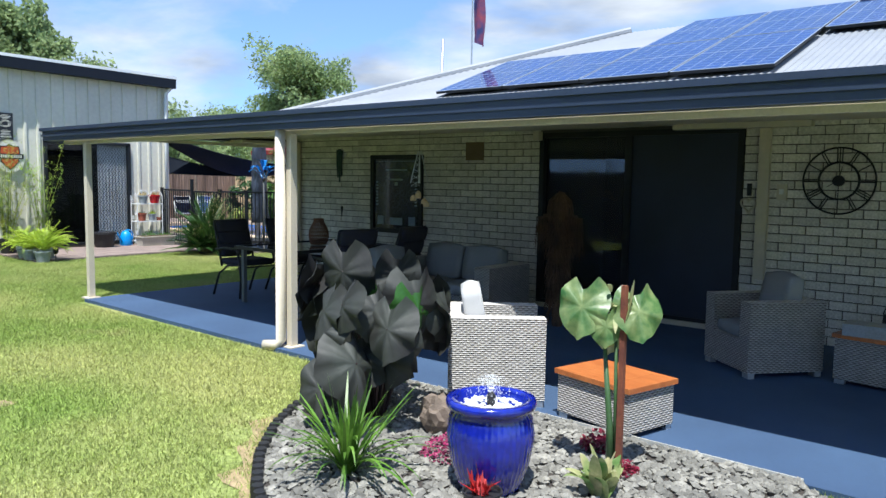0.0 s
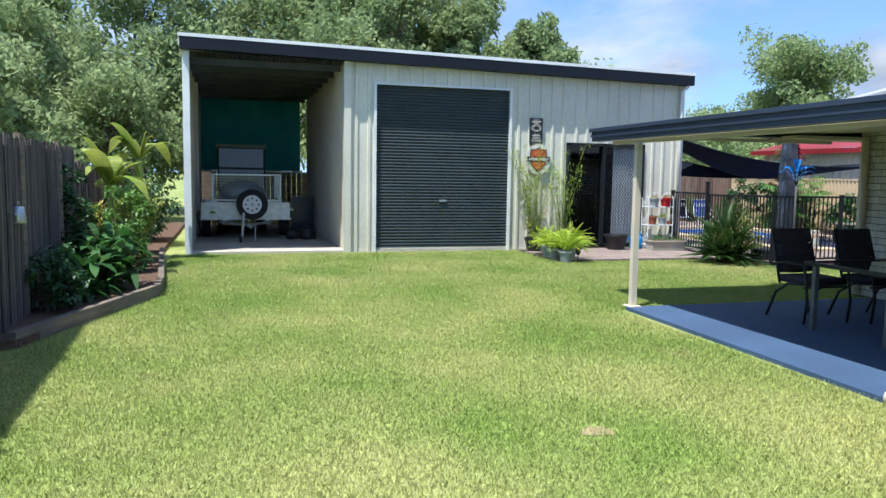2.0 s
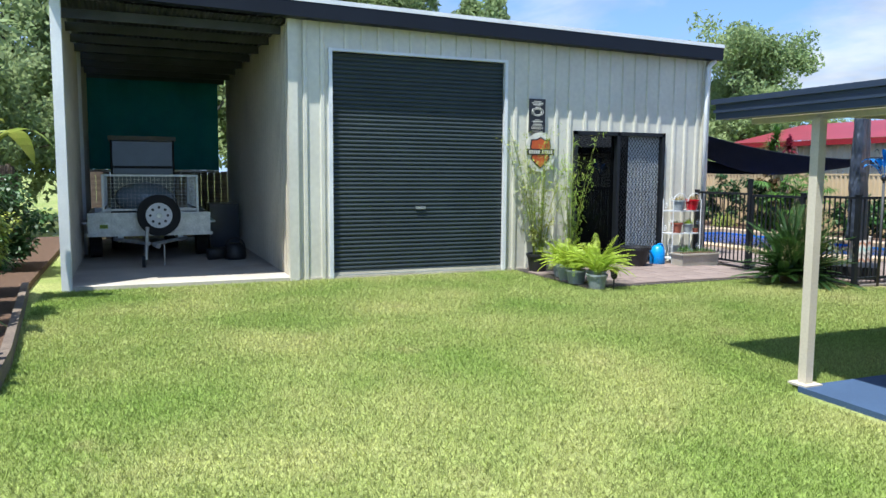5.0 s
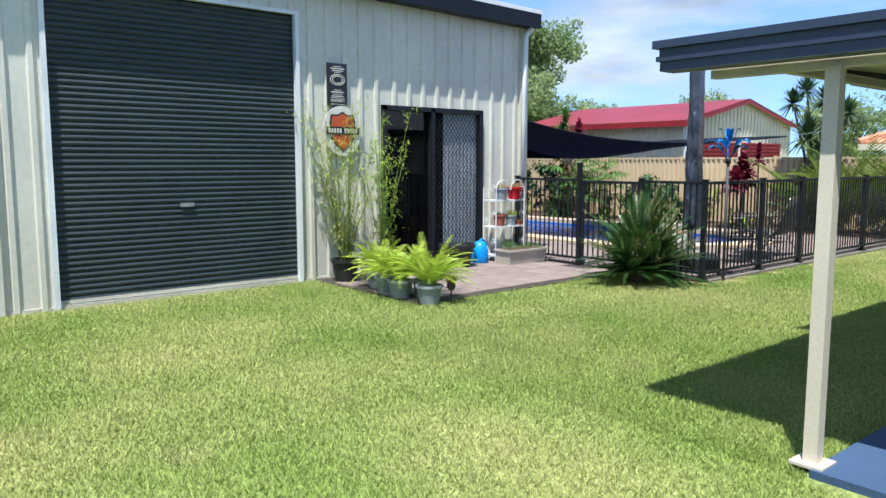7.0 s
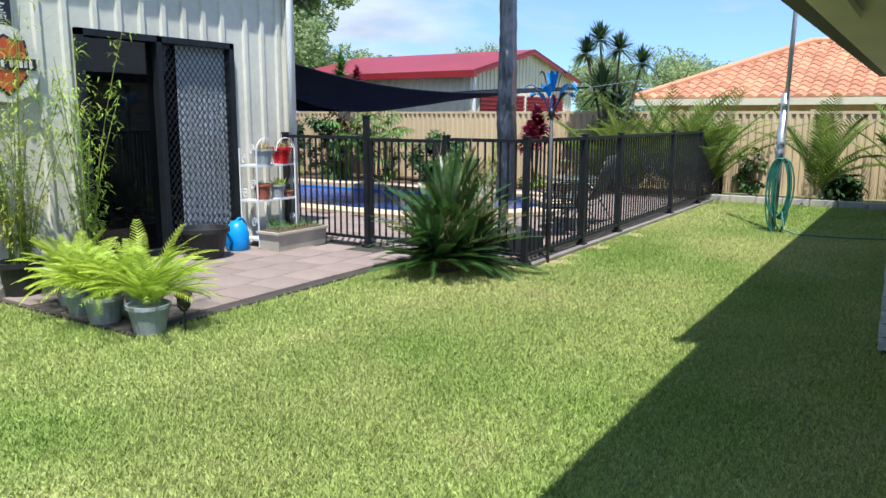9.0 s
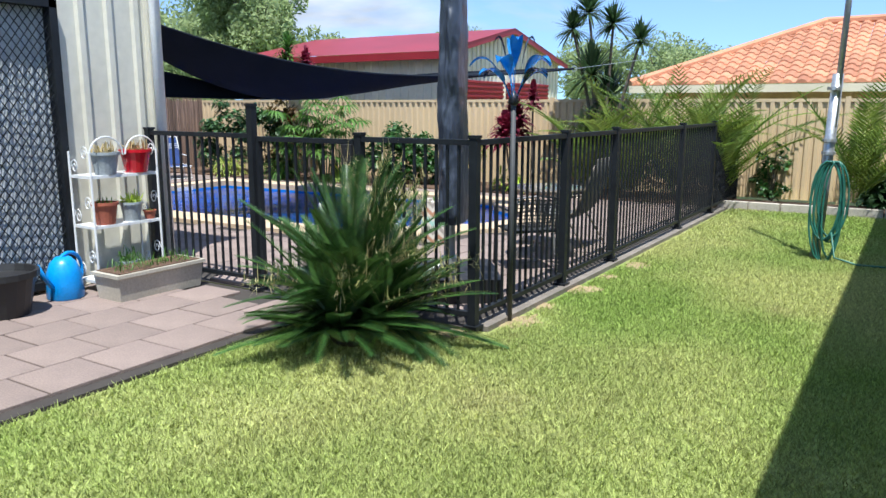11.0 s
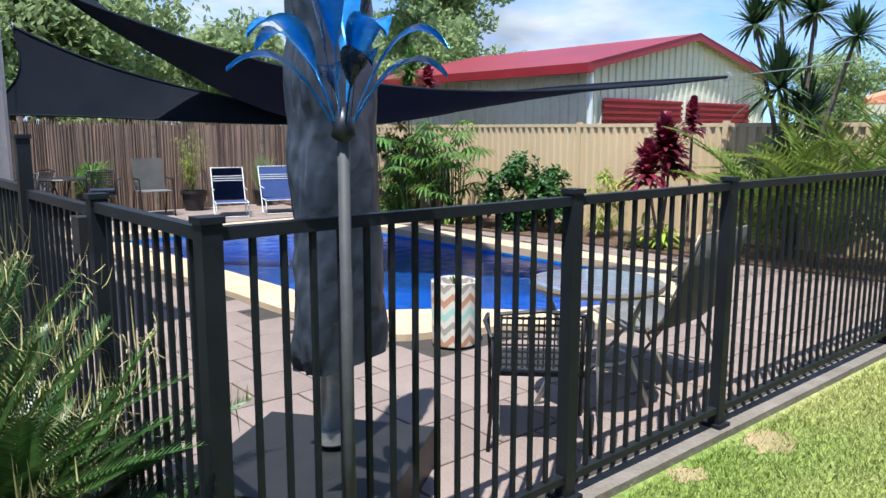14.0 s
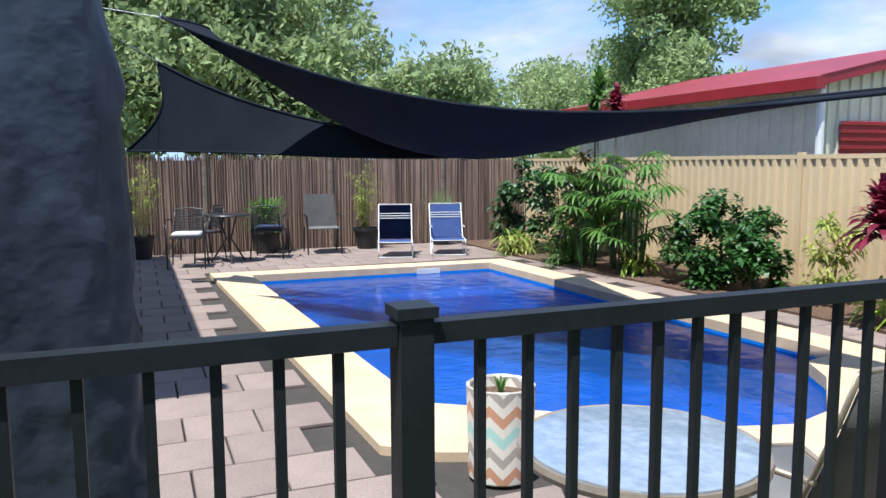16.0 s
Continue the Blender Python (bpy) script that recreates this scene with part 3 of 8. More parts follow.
# brushwood fence at the back
def brush_fence(name, x0, y0, x1, y1, h, material, label, step=0.016):
    f = thing(name, (0, 0, 0), 0, label, "fence")
    vs, fs = [], []
    rng = np.random.default_rng(5)
    L_ = math.hypot(x1 - x0, y1 - y0)
    ux, uy = (x1 - x0) / L_, (y1 - y0) / L_
    n = int(L_ / step)
    for i in range(n):
        s = i * step
        w = rng.uniform(0.008, 0.014)
        off = rng.uniform(-0.02, 0.02)
        lean = rng.uniform(-0.03, 0.03)
        hh_ = h + rng.uniform(-0.06, 0.03)
        cx, cy = x0 + ux * s - uy * off, y0 + uy * s + ux * off
        k = len(vs)
        for z, l in ((0, 0), (hh_, lean)):
            for a in (0, 2.1, 4.2):
                vs.append((cx + ux * l + w * math.cos(a), cy + uy * l + w * math.sin(a), z))
        for a in range(3):
            fs.append((k + a, k + (a + 1) % 3, k + 3 + (a + 1) % 3, k + 3 + a))
        fs.append((k + 3, k + 4, k + 5))
    raw("brushwood", vs, fs, material, f, "stuff")
    bm = B()
    box(bm, 0, L_, -0.006, 0.006, 0, h - 0.08, pose(x0, y0, 0, 0, 0, math.degrees(math.atan2(uy, ux))))
    part("backing", bm, material, f)
    bm = B()
    m = int(L_ / 2.1) + 1
    for i in range(m):
        s = min(i * 2.1, L_)
        tube(bm, [(x0 + ux * s, y0 + uy * s, 0), (x0 + ux * s, y0 + uy * s, h + 0.05)], 0.045, 6)
        part("post", bm, TIMBER, f)
        bm = B()
    bm.free()
    return f


brush_fence("brushwood_fence", -23.7, 8.8, -23.7, 16.78, 1.64, BAMBOO, "reddish brown brushwood fence behind the pool")
brush_fence("brushwood_fence", 1.5, -1.92, -12.3, -2.40, 1.80, BRUSH, "grey weathered brushwood fence beside the garden bed")
brush_fence("brushwood_fence", -12.3, -2.75, -24.0, -2.6, 1.6, BRUSH, "lower grey weathered brushwood fence behind the bushes", 0.03)
# corner strip of fence between brushwood and tan
# ---- pool surround ----
COP_OUT = [(-21.0, 10.70), (-14.30, 10.96), (-14.1, 11.2), (-13.78, 12.0), (-13.3, 12.65), (-13.2, 13.3), (-13.42, 13.85), (-14.05, 14.35), (-14.4, 15.08), (-20.85, 14.9)]
COP_IN = [(-20.6, 11.19), (-14.88, 11.39), (-14.43, 12.02), (-13.92, 12.5), (-13.73, 13.15), (-13.82, 13.48), (-14.33, 14.06), (-14.68, 14.27), (-14.78, 14.70), (-20.5, 14.53)]
bm = B()
zt = 0.05
n = len(COP_IN)
to = [bm.verts.new((x, y, zt + 0.02)) for x, y in COP_OUT]
ti = [bm.verts.new((x, y, zt + 0.02)) for x, y in COP_IN]
bo = [bm.verts.new((x, y, zt - 0.05)) for x, y in COP_OUT]
bi = [bm.verts.new((x, y, -0.02)) for x, y in COP_IN]
for i in range(n):
    j = (i + 1) % n
    bm.faces.new((to[i], to[j], ti[j], ti[i]))
    bm.faces.new((bo[i], bo[j], to[j], to[i]))
    bm.faces.new((ti[i], ti[j], bi[j], bi[i]))
structure(part("pool_coping", bm, COPING), "cream concrete coping round the pool")
bm = B()
ti = [bm.verts.new((x, y, -0.02)) for x, y in COP_IN]
bi = [bm.verts.new((x, y, -1.3)) for x, y in COP_IN]
for i in range(n):
    j = (i + 1) % n
    bm.faces.new((ti[i], ti[j], bi[j], bi[i]))
bm.faces.new(bi)
structure(part("pool_shell", bm, POOLTILE), "deep blue pool shell")


def water_mat():
    m = bpy.data.materials.new("pool_water")
    m.use_nodes = True
    nt = m.node_tree
    b = nt.nodes["Principled BSDF"]
    b.inputs["Base Color"].default_value = (0.012, 0.085, 0.36, 1)
    b.inputs["Roughness"].default_value = 0.03
    b.inputs["Transmission Weight"].default_value = 0.55
    b.inputs["IOR"].default_value = 1.33
    tc = nt.nodes.new("ShaderNodeTexCoord")
    n1 = nt.nodes.new("ShaderNodeTexNoise")
    n1.inputs["Scale"].default_value, n1.inputs["Detail"].default_value = 5.0, 4
    bp = nt.nodes.new("ShaderNodeBump")
    bp.inputs["Strength"].default_value, bp.inputs["Distance"].default_value = 0.35, 0.05
    nt.links.new(tc.outputs["Object"], n1.inputs["Vector"])
    nt.links.new(n1.outputs["Fac"], bp.inputs["Height"])
    nt.links.new(bp.outputs[0], b.inputs["Normal"])
    return m


bm = B()
bm.faces.new([bm.verts.new((x * 0.9995, y, -0.045)) for x, y in COP_IN])
water = tagged(part("pool_water", bm, water_mat()), "still deep blue swimming pool water", "", "", "structure")
water.visible_shadow = False
# ---- pool paving base and shed apron ----
bm = B()
pool_area = [(-23.7, 8.84), (-11.92, 8.84), (-11.92, 17.25), (-23.7, 16.7)]
es = []
for loop in (pool_area, COP_OUT):
    vv = [bm.verts.new((x, y, 0.02)) for x, y in loop]
    es += [bm.edges.new((vv[i], vv[(i + 1) % len(vv)])) for i in range(len(vv))]
bmesh.ops.triangle_fill(bm, edges=es, use_beauty=True)
bmesh.ops.recalc_face_normals(bm, faces=bm.faces)
structure(part("pavement_pool", bm, SAND), "brown paved pool surround")
bm = B()
prism(bm, [(SX + 0.02, 5.3), (-12.98, 5.3), (-13.0, 8.836), (SX + 0.02, 8.836)], -0.05, 0.012)
structure(part("pavement_shed", bm, SAND), "brown paved apron in front of the shed door")

# neighbours
nb = thing("neighbour_shed", (0, 0, 0), 0, "cream steel shed with crimson gable roof beyond the fence", "shed")
bm = B()
ribbed(bm, (-17.8, 17.75, 0), (0, 1, 0), 5.8, (0, 0, 1), lambda s: 2.5 + 0.62 * (1 - abs(s - 2.9) / 2.9), 0.19, 0.03, out=(1, 0, 0))
ribbed(bm, (-23.3, 17.75, 0), (1, 0, 0), 5.5, (0, 0, 1), 2.5, 0.19, 0.03, out=(0, -1, 0))
part("wall", bm, CREAM, nb)
bm = B()
for a_, b_ in ((17.55, 20.65), (23.75, 20.65)):
    v = [bm.verts.new(q) for q in ((-23.6, a_, 2.52), (-17.6, a_, 2.52), (-17.6, b_, 3.2), (-23.6, b_, 3.2))]
    bm.faces.new(v)
    v = [bm.verts.new(q) for q in ((-17.61, a_, 2.40), (-17.61, a_, 2.53), (-17.61, b_, 3.21), (-17.61, b_, 3.08))]
    bm.faces.new(v)
part("roof", bm, RED, nb)
bm = B()
box(bm, -23.6, -17.55, 17.43, 17.57, 2.36, 2.5)
part("gutter", bm, RED, nb)
bm = B()
for a_ in (18.05, 20.5):
    ribbed(bm, (-17.74, a_, 0), (0, 0, 1), 2.0, (0, 1, 0), 2.3, 0.1, 0.03, 0.04, 0.01, out=(1, 0, 0))
part("roller_door", bm, RED, nb)
bm = B()
tube(bm, [(-17.68, 17.66, 0), (-17.68, 17.66, 2.4)], 0.05, 8)
part("downpipe", bm, WHITE, nb)

nh = thing("neighbour_house", (0, 0, 0), 0, "brick house with orange terracotta tiled hip roof beyond the fence", "house")
bm = B()
box(bm, -15.3, 6, 24.6, 31, 0, 1.95)
part("wall", bm, mat("tan_brick", (0.40, 0.27, 0.18), (0.33, 0.22, 0.15), 8, 0.9), nh)
bm = B()
box(bm, -16.0, 6, 23.95, 24.1, 1.8, 1.98)
part("gutter", bm, BEAM, nh)

# ---- pool fence ----
FX, FY = -11.89, 8.85
FZ = 1.235
pf = thing("pool_fence", (0, 0, 0), 0, "black powder-coated tubular steel pool fence on the paving edge", "fence")


def fence_post(x, y, h=1.245):
    bm = B()
    box(bm, x - 0.028, x + 0.028, y - 0.028, y + 0.028, 0.0, h)
    box(bm, x - 0.034, x + 0.034, y - 0.034, y + 0.034, h, h + 0.018)
    box(bm, x - 0.05, x + 0.05, y - 0.05, y + 0.05, 0.02, 0.045)
    part("post", bm, BLACK, pf, bevel=0.003)


def fence_run(x0, y0, x1, y1, parent, low=0.10, top=FZ):
    L_ = math.hypot(x1 - x0, y1 - y0)
    a = math.degrees(math.atan2(y1 - y0, x1 - x0))
    M = pose(x0, y0, 0, 0, 0, a)
    for z0, z1, nm in ((top - 0.035, top, "top_rail"), (low, low + 0.03, "bottom_rail")):
        bm = B()
        box(bm, 0.03, L_ - 0.03, -0.019, 0.019, z0, z1, M)
        part(nm, bm, BLACK, parent, bevel=0.003)
    n = int((L_ - 0.06) / 0.093)
    global SLAT
    if SLAT is None:
        bm = B()
        box(bm, -0.008, 0.008, -0.008, 0.008, 0.0, 1.0)
        SLAT = OBJ_MESH.new("slat")
        bm.to_mesh(SLAT)
        bm.free()
        SLAT.materials.append(BLACK)
    for i in range(1, n + 1):
        s = 0.03 + (L_ - 0.06) * i / (n + 1)
        o = new("slat", SLAT)
        o.parent = parent
        o.matrix_local = M @ Matrix.Translation((s, 0, low + 0.03)) @ Matrix.Diagonal((1, 1, top - 0.065 - low, 1))


SLAT = None
ys = [FY, 10.28, 11.43, 13.70, 15.30, 16.92]
for y in ys:
    fence_post(FX, y)
for a, b_ in zip(ys, ys[1:]):
    fence_run(FX, a, FX, b_, pf)
for x in (-12.80, -15.04):
    fence_post(x, FY)
fence_post(-13.83, FY, 1.44)
fence_run(-12.80, FY, FX, FY, pf)
fence_run(-15.04, FY, -13.83, FY, pf)
gate = thing("pool_gate", (0, 0, 0), 0, "black tubular steel pool gate, closed", "gate")
fence_run(-13.79, FY + 0.01, -12.84, FY + 0.01, gate, 0.12, 1.215)
for x in (-13.77, -12.86):
    bm = B()
    box(bm, x - 0.015, x + 0.015, FY - 0.01, FY + 0.03, 0.12, 1.215)
    part("stile", bm, BLACK, gate)
bm = B()
box(bm, -12.92, -12.83, FY - 0.055, FY - 0.01, 1.05, 1.18)
part("latch", bm, BLACK_PL, gate, bevel=0.008)
# edging under the fence
bm = B()
box(bm, FX - 0.05, FX + 0.075, FY + 0.06, 16.95, -0.03, 0.028)
structure(part("fence_kerb", bm, mat("dark_kerb", (0.22, 0.19, 0.165), (0.15, 0.13, 0.11), 4, 0.9, 0, 0.5, 40)), "grey concrete strip under the pool fence")

# ---- shade sails ----
def sail(corners, sag, label, n=14, belly=0.0):
    t = thing("shade_sail", (0, 0, 0), 0, label, "shade sail")
    a, b_, c, d_ = [Vector(p) for p in corners]
    bm = B()
    grid = []
    for i in range(n + 1):
        row = []
        for j in range(n + 1):
            u, v = i / n, j / n
            cu, cv = u + 0.10 * math.sin(math.pi * v) * (0.5 - u) * 1.6, v + 0.12 * math.sin(math.pi * u) * (0.5 - v) * 1.6
            p = a.lerp(b_, cu).lerp(d_.lerp(c, cu), cv)
            p.z -= sag * math.sin(math.pi * u) ** 0.9 * (0.6 + 0.4 * math.sin(math.pi * v))
            row.append(bm.verts.new(p))
        grid.append(row)
    for i in range(n):
        for j in range(n):
            bm.faces.new((grid[i][j], grid[i + 1][j], grid[i + 1][j + 1], grid[i][j + 1]))
    edges = [[tuple(v.co) for v in line] for line in (grid[0], grid[-1], [r[0] for r in grid], [r[-1] for r in grid])]
    part("cloth", bm, SAIL, t, smooth=True)
    for line in edges:
        bm = B()
        tube(bm, line, 0.014, 6)
        part("hem", bm, SAIL, t, smooth=True)
    for p in (edges[0][0], edges[0][-1], edges[1][0], edges[1][-1]):
        bm = B()
        tube(bm, arc(p, 0.035, 0, 360, 12), 0.006, 5, caps=False)
        part("corner_ring", bm, GALV, t)
    return t


sl = sail([(-18.4, 10.15, 2.85), (-13.46, 14.18, 1.93), (-18.5, 14.5, 1.64), (-18.7, 10.35, 2.83)], 0.72, "black shade sail stretched low over the pool")
sl2 = sail([(-20.49, 9.77, 1.65), (-17.2, 12.7, 1.55), (-17.9, 12.4, 1.7), (-20.1, 10.15, 2.66)], 0.10, "black shade sail hung between shed wall and pool")
for p, q in (((-13.46, 14.18, 1.93), (-12.9, 15.4, 2.1)), ((-18.4, 10.15, 2.85), (-18.9, 9.05, 3.05))):
    bm = B()
    tube(bm, [p, q], 0.004, 5)
    part("wire", bm, GALV, sl)
for p, q in (((-20.49, 9.77, 1.65), (-23.68, 9.0, 1.62)), ((-20.1, 10.15, 2.66), (-19.4, 9.04, 3.2))):
    bm = B()
    tube(bm, [p, q], 0.004, 5)
    part("wire", bm, GALV, sl2)

# ---- cantilever umbrella with cover ----
um = thing("covered_umbrella", (-12.56, 9.63, 0.03), 0, "closed cantilever umbrella in long black vinyl cover on heavy base", "umbrella")
bm = B()
box(bm, -0.38, 0.38, -0.38, 0.38, 0.0, 0.19, pose(0.05, -0.11, 0, 0, 0, 36))
base = part("base_plate", bm, BLACK_PL, um, "black plastic water-filled base", bevel=0.05)
bm = B()
tube(bm, [(0.02, -0.02, 0.2), (0.02, -0.02, 2.6)], 0.045, 12)
part("pole", bm, GALV, um, smooth=True)
bm = B()
tube(bm, [(0.02, -0.02, 0.22), (0.02, -0.02, 0.27)], 0.075, 16)
part("collar", bm, GALV, um)
bm = B()
rings = []
rr = random.Random(4)
N, K = 96, 84
for i in range(N + 1):
    z = 0.54 + 2.18 * i / N
    w = 0.235 - 0.075 * (i / N) ** 1.3 + 0.006 * math.sin(i * 0.43)
    dd = 0.095 - 0.02 * i / N
    if i < 2:
        w *= 0.94
    ring = []
    for k in range(K):
        a = 2 * math.pi * k / K
        q = 1 / (abs(math.cos(a)) ** 3.2 + abs(math.sin(a)) ** 3.2) ** (1 / 3.2)
        fold = 1 + 0.13 * noise.noise((math.cos(a) * 1.6 + z * 0.8, math.sin(a) * 2.2, z * 3.2)) + 0.05 * math.sin(3 * a + 5 * z) + 0.07 * noise.noise((math.cos(a) * 5, math.sin(a) * 5, z * 12))
        ring.append(bm.verts.new((w * q * math.cos(a) * fold + 0.02 * math.sin(z * 2.0), dd * q * math.sin(a) * fold - 0.03, z)))
    rings.append(ring)
for r0, r1 in zip(rings, rings[1:]):
    for k in range(K):
        bm.faces.new((r0[k], r0[(k + 1) % K], r1[(k + 1) % K], r1[k]))
bm.faces.new(rings[-1])
bmesh.ops.rotate(bm, verts=bm.verts, cent=(0, 0, 0), matrix=Matrix.Rotation(radians(108), 3, "Z"))
part("cover", bm, COVER, um, "black vinyl umbrella cover with folds", smooth=True)

# ---- metal flower spinner ----
fl = thing("garden_stake", (-11.81, 9.21, 0), 0, "galvanised stake with blue metal flower petals beside the fence", "garden ornament")
bm = B()
tube(bm, [(0, 0, 0), (0, 0, 1.46)], 0.0175, 8)
part("pole", bm, mat("dull_steel", (0.06, 0.063, 0.067), None, 12, 0.65, 0.0), fl, smooth=True)
bm = B()
lathe(bm, [(0.01, 1.44), (0.035, 1.46), (0.03, 1.5), (0.012, 1.54)], 10)
part("hub", bm, mat("dark_bronze", (0.06, 0.06, 0.07), None, 10, 0.4, 0.8), fl, smooth=True)
BLUE = mat("blue_enamel", (0.06, 0.42, 0.85), (0.02, 0.26, 0.68), 9, 0.22, 0.25, coat=0.6)
BLUED = mat("dark_blue_enamel", (0.01, 0.03, 0.08), (0.008, 0.05, 0.14), 9, 0.25, 0.3, coat=0.5)


def petal(az, reach, top, droop, w, m):
    bm = B()
    n = 14
    rows = []
    for i in range(n + 1):
        t = i / n
        r = 0.02 + reach * (t ** 1.15)
        z = 1.48 + top * math.sin(t * 1.75) - droop * t ** 3
        ww = w * (0.07 if t < 0.3 else 0.07 + 1.15 * math.sin(math.pi * min(1, (t - 0.3) / 0.7) ** 0.9) ** 0.8)
        row = []
        for s, dz in ((-1, 0.0), (-0.5, -0.010), (0, -0.014), (0.5, -0.010), (1, 0.0)):
            row.append(bm.verts.new((r * math.cos(az) - s * ww * math.sin(az), r * math.sin(az) + s * ww * math.cos(az), z + dz)))
        rows.append(row)
    for r0, r1 in zip(rows, rows[1:]):
        for k in range(4):
            bm.faces.new((r0[k], r0[k + 1], r1[k + 1], r1[k]))
    bmesh.ops.solidify(bm, geom=bm.faces, thickness=0.003)
    part("petal", bm, m, fl, smooth=True)


for i in range(5):
    petal(radians(-12 + 72 * i), 0.27, 0.33, 0.10, 0.042, BLUE)
for i in range(4):
    petal(radians(35 + 90 * i), 0.11, 0.44, 0.06, 0.034, BLUE if i % 2 else BLUED)
for i in range(4):
    petal(radians(70 + 90 * i), 0.28, 0.24, 0.08, 0.036, BLUED if i % 2 else BLUE)

# ---- plants ----
def leaf_strip(V, F, base, az, length, rise, droop, width, n=5, fold=0.0, twist=0.0):
    """One arching strap leaf."""
    k = len(V)
    ca, sa = math.cos(az), math.sin(az)
    for i in range(n + 1):
        t = i / n
        r = length * t * math.cos(rise) * (1 - 0.15 * t)
        z = length * t * math.sin(rise) - droop * length * t * t
        w = width * math.sin(math.pi * (0.12 + 0.88 * t)) ** 0.7 if i < n else 0.0005
        for s in (-1, 1):
            V.append((base[0] + r * ca - s * w * sa, base[1] + r * sa + s * w * ca, base[2] + z + fold * w))
    for i in range(n):
        F.append((k + 2 * i, k + 2 * i + 1, k + 2 * i + 3, k + 2 * i + 2))


def frond(V, F, base, az, length, rise, droop, leaflet, n=26, half=0.9, lw=0.006, taper=0.55, vee=0.5, stem=0.006):
    """A feather frond: a rib with narrow leaflets on both sides."""
    ca, sa = math.cos(az), math.sin(az)
    pts = []
    for i in range(n + 1):
        t = i / n
        ang_ = rise - droop * t
        if i == 0:
            p = Vector(base)
        else:
            p = pts[-1] + Vector((math.cos(ang_) * ca, math.cos(ang_) * sa, math.sin(ang_))) * (length / n)
        pts.append(p)
    side = Vector((-sa, ca, 0))
    for i in range(n):
        t = (i + 0.5) / n
        d_ = (pts[i + 1] - pts[i]).normalized()
        up = side.cross(d_) * -1
        if up.z < 0:
            up = -up
        k = len(V)
        w = stem * (1.1 - t)
        V.extend([tuple(pts[i] + side * w), tuple(pts[i] - side * w), tuple(pts[i + 1] - side * w), tuple(pts[i + 1] + side * w)])
        F.append((k, k + 1, k + 2, k + 3))
        if t < 0.1:
            continue
        ll = leaflet * (math.sin(math.pi * min(1, 0.16 + t * 0.86)) ** taper)
        for s in (-1, 1):
            dirn = (side * s * half + d_ * (0.55 + 0.3 * t) + up * vee).normalized()
            p0 = pts[i]
            wv = d_ * lw
            k = len(V)
            V.extend([tuple(p0 - wv), tuple(p0 + wv), tuple(p0 + dirn * ll * 0.6 + wv * 0.8), tuple(p0 + dirn * ll - up * 0.1 * ll)])
            F.append((k, k + 1, k + 2, k + 3))
    return pts


def pot(parent, r, h, material, name="pot", z=0.0, x=0.0, y=0.0, soil=True):
    bm = B()
    lathe(bm, [(r * 0.72, z), (r * 0.95, z + h * 0.86), (r * 1.06, z + h * 0.87), (r * 1.06, z + h), (r * 0.96, z + h), (r * 0.9, z + h * 0.86), (0.001, z + h * 0.86)], 20, (x, y))
    return part(name, bm, material, parent, smooth=False)


POT_GREY = mat("grey_pot", (0.32, 0.36, 0.38), (0.25, 0.28, 0.30), 5, 0.5)
POT_TERRA = mat("terracotta_pot", (0.36, 0.10, 0.055), (0.28, 0.08, 0.05), 5, 0.7)
POT_RED = mat("red_gloss_pot", (0.55, 0.012, 0.025), None, 5, 0.2, coat=0.5)
PLANTER = mat("putty_plastic", (0.48, 0.44, 0.37), (0.40, 0.37, 0.31), 3, 0.6)


def fern(x, y, s, seed, label="light green fern with arching fronds in a grey pot", m=None, z=0.0, r=0.14, hp=0.2):
    rng = random.Random(seed)
    t = thing("potted_fern", (x, y, z), 0, label, "potted plant")
    pot(t, r, hp, POT_GREY)
    V, F = [], []
    for i in range(46):
        frond(V, F, (rng.uniform(-0.05, 0.05), rng.uniform(-0.05, 0.05), hp), rng.uniform(0, 6.28), s * rng.uniform(0.7, 1.1), rng.uniform(0.7, 1.45), rng.uniform(0.6, 1.9), 0.075 * s / 0.5, 24, 0.98, 0.0045, 0.4, 0.05, 0.002)
    raw("foliage", V, F, m or LEAF_LIME, t, "stuff")
    return t


# cycad
cy = thing("cycad", (-12.42, 8.27, 0), 0, "dark green sago cycad with yellowing frond tips at the lawn edge", "plant")
bm = B()
lathe(bm, [(0.12, 0), (0.15, 0.05), (0.13, 0.14), (0.08, 0.22)], 14)
part("trunk", bm, BARK, cy)
rng = random.Random(11)
V, F, V2, F2 = [], [], [], []
for i in range(230):
    tt = rng.random()
    hx, hy, hz = ((0, 0, 0.30), (0.16, 0.05, 0.16), (-0.15, 0.1, 0.14), (0.02, -0.17, 0.12), (-0.05, 0.17, 0.15))[i % 5]
    rise = (0.15 if i % 5 == 0 else -0.1) + 1.3 * tt ** 0.75
    az = rng.uniform(0, 6.283)
    length = rng.uniform(0.70, 0.94) * (1 + 0.06 * tt) * (1.0 if i % 5 == 0 else rng.uniform(0.6, 1.0))
    rib = frond(V, F, (hx, hy, hz), az, length, rise, rng.uniform(0.2, 0.6), rng.uniform(0.085, 0.125), 52, 0.85, rng.uniform(0.005, 0.007), 0.35, rng.uniform(0.1, 0.5), 0.006)
    sunny = math.cos(az - 0.6)
    if tt > 0.45 and rng.random() < 0.4 + 0.4 * sunny:
        for q in range(60):
            p = rib[rng.randrange(24, 53)]
            leaf_strip(V2, F2, tuple(p + Vector((rng.uniform(-0.03, 0.03), rng.uniform(-0.03, 0.03), rng.uniform(-0.02, 0.02)))), rng.uniform(0, 6.28), rng.uniform(0.03, 0.085), rng.uniform(-0.6, 1.4), rng.uniform(-1.2, 1.2), 0.0023, 3)
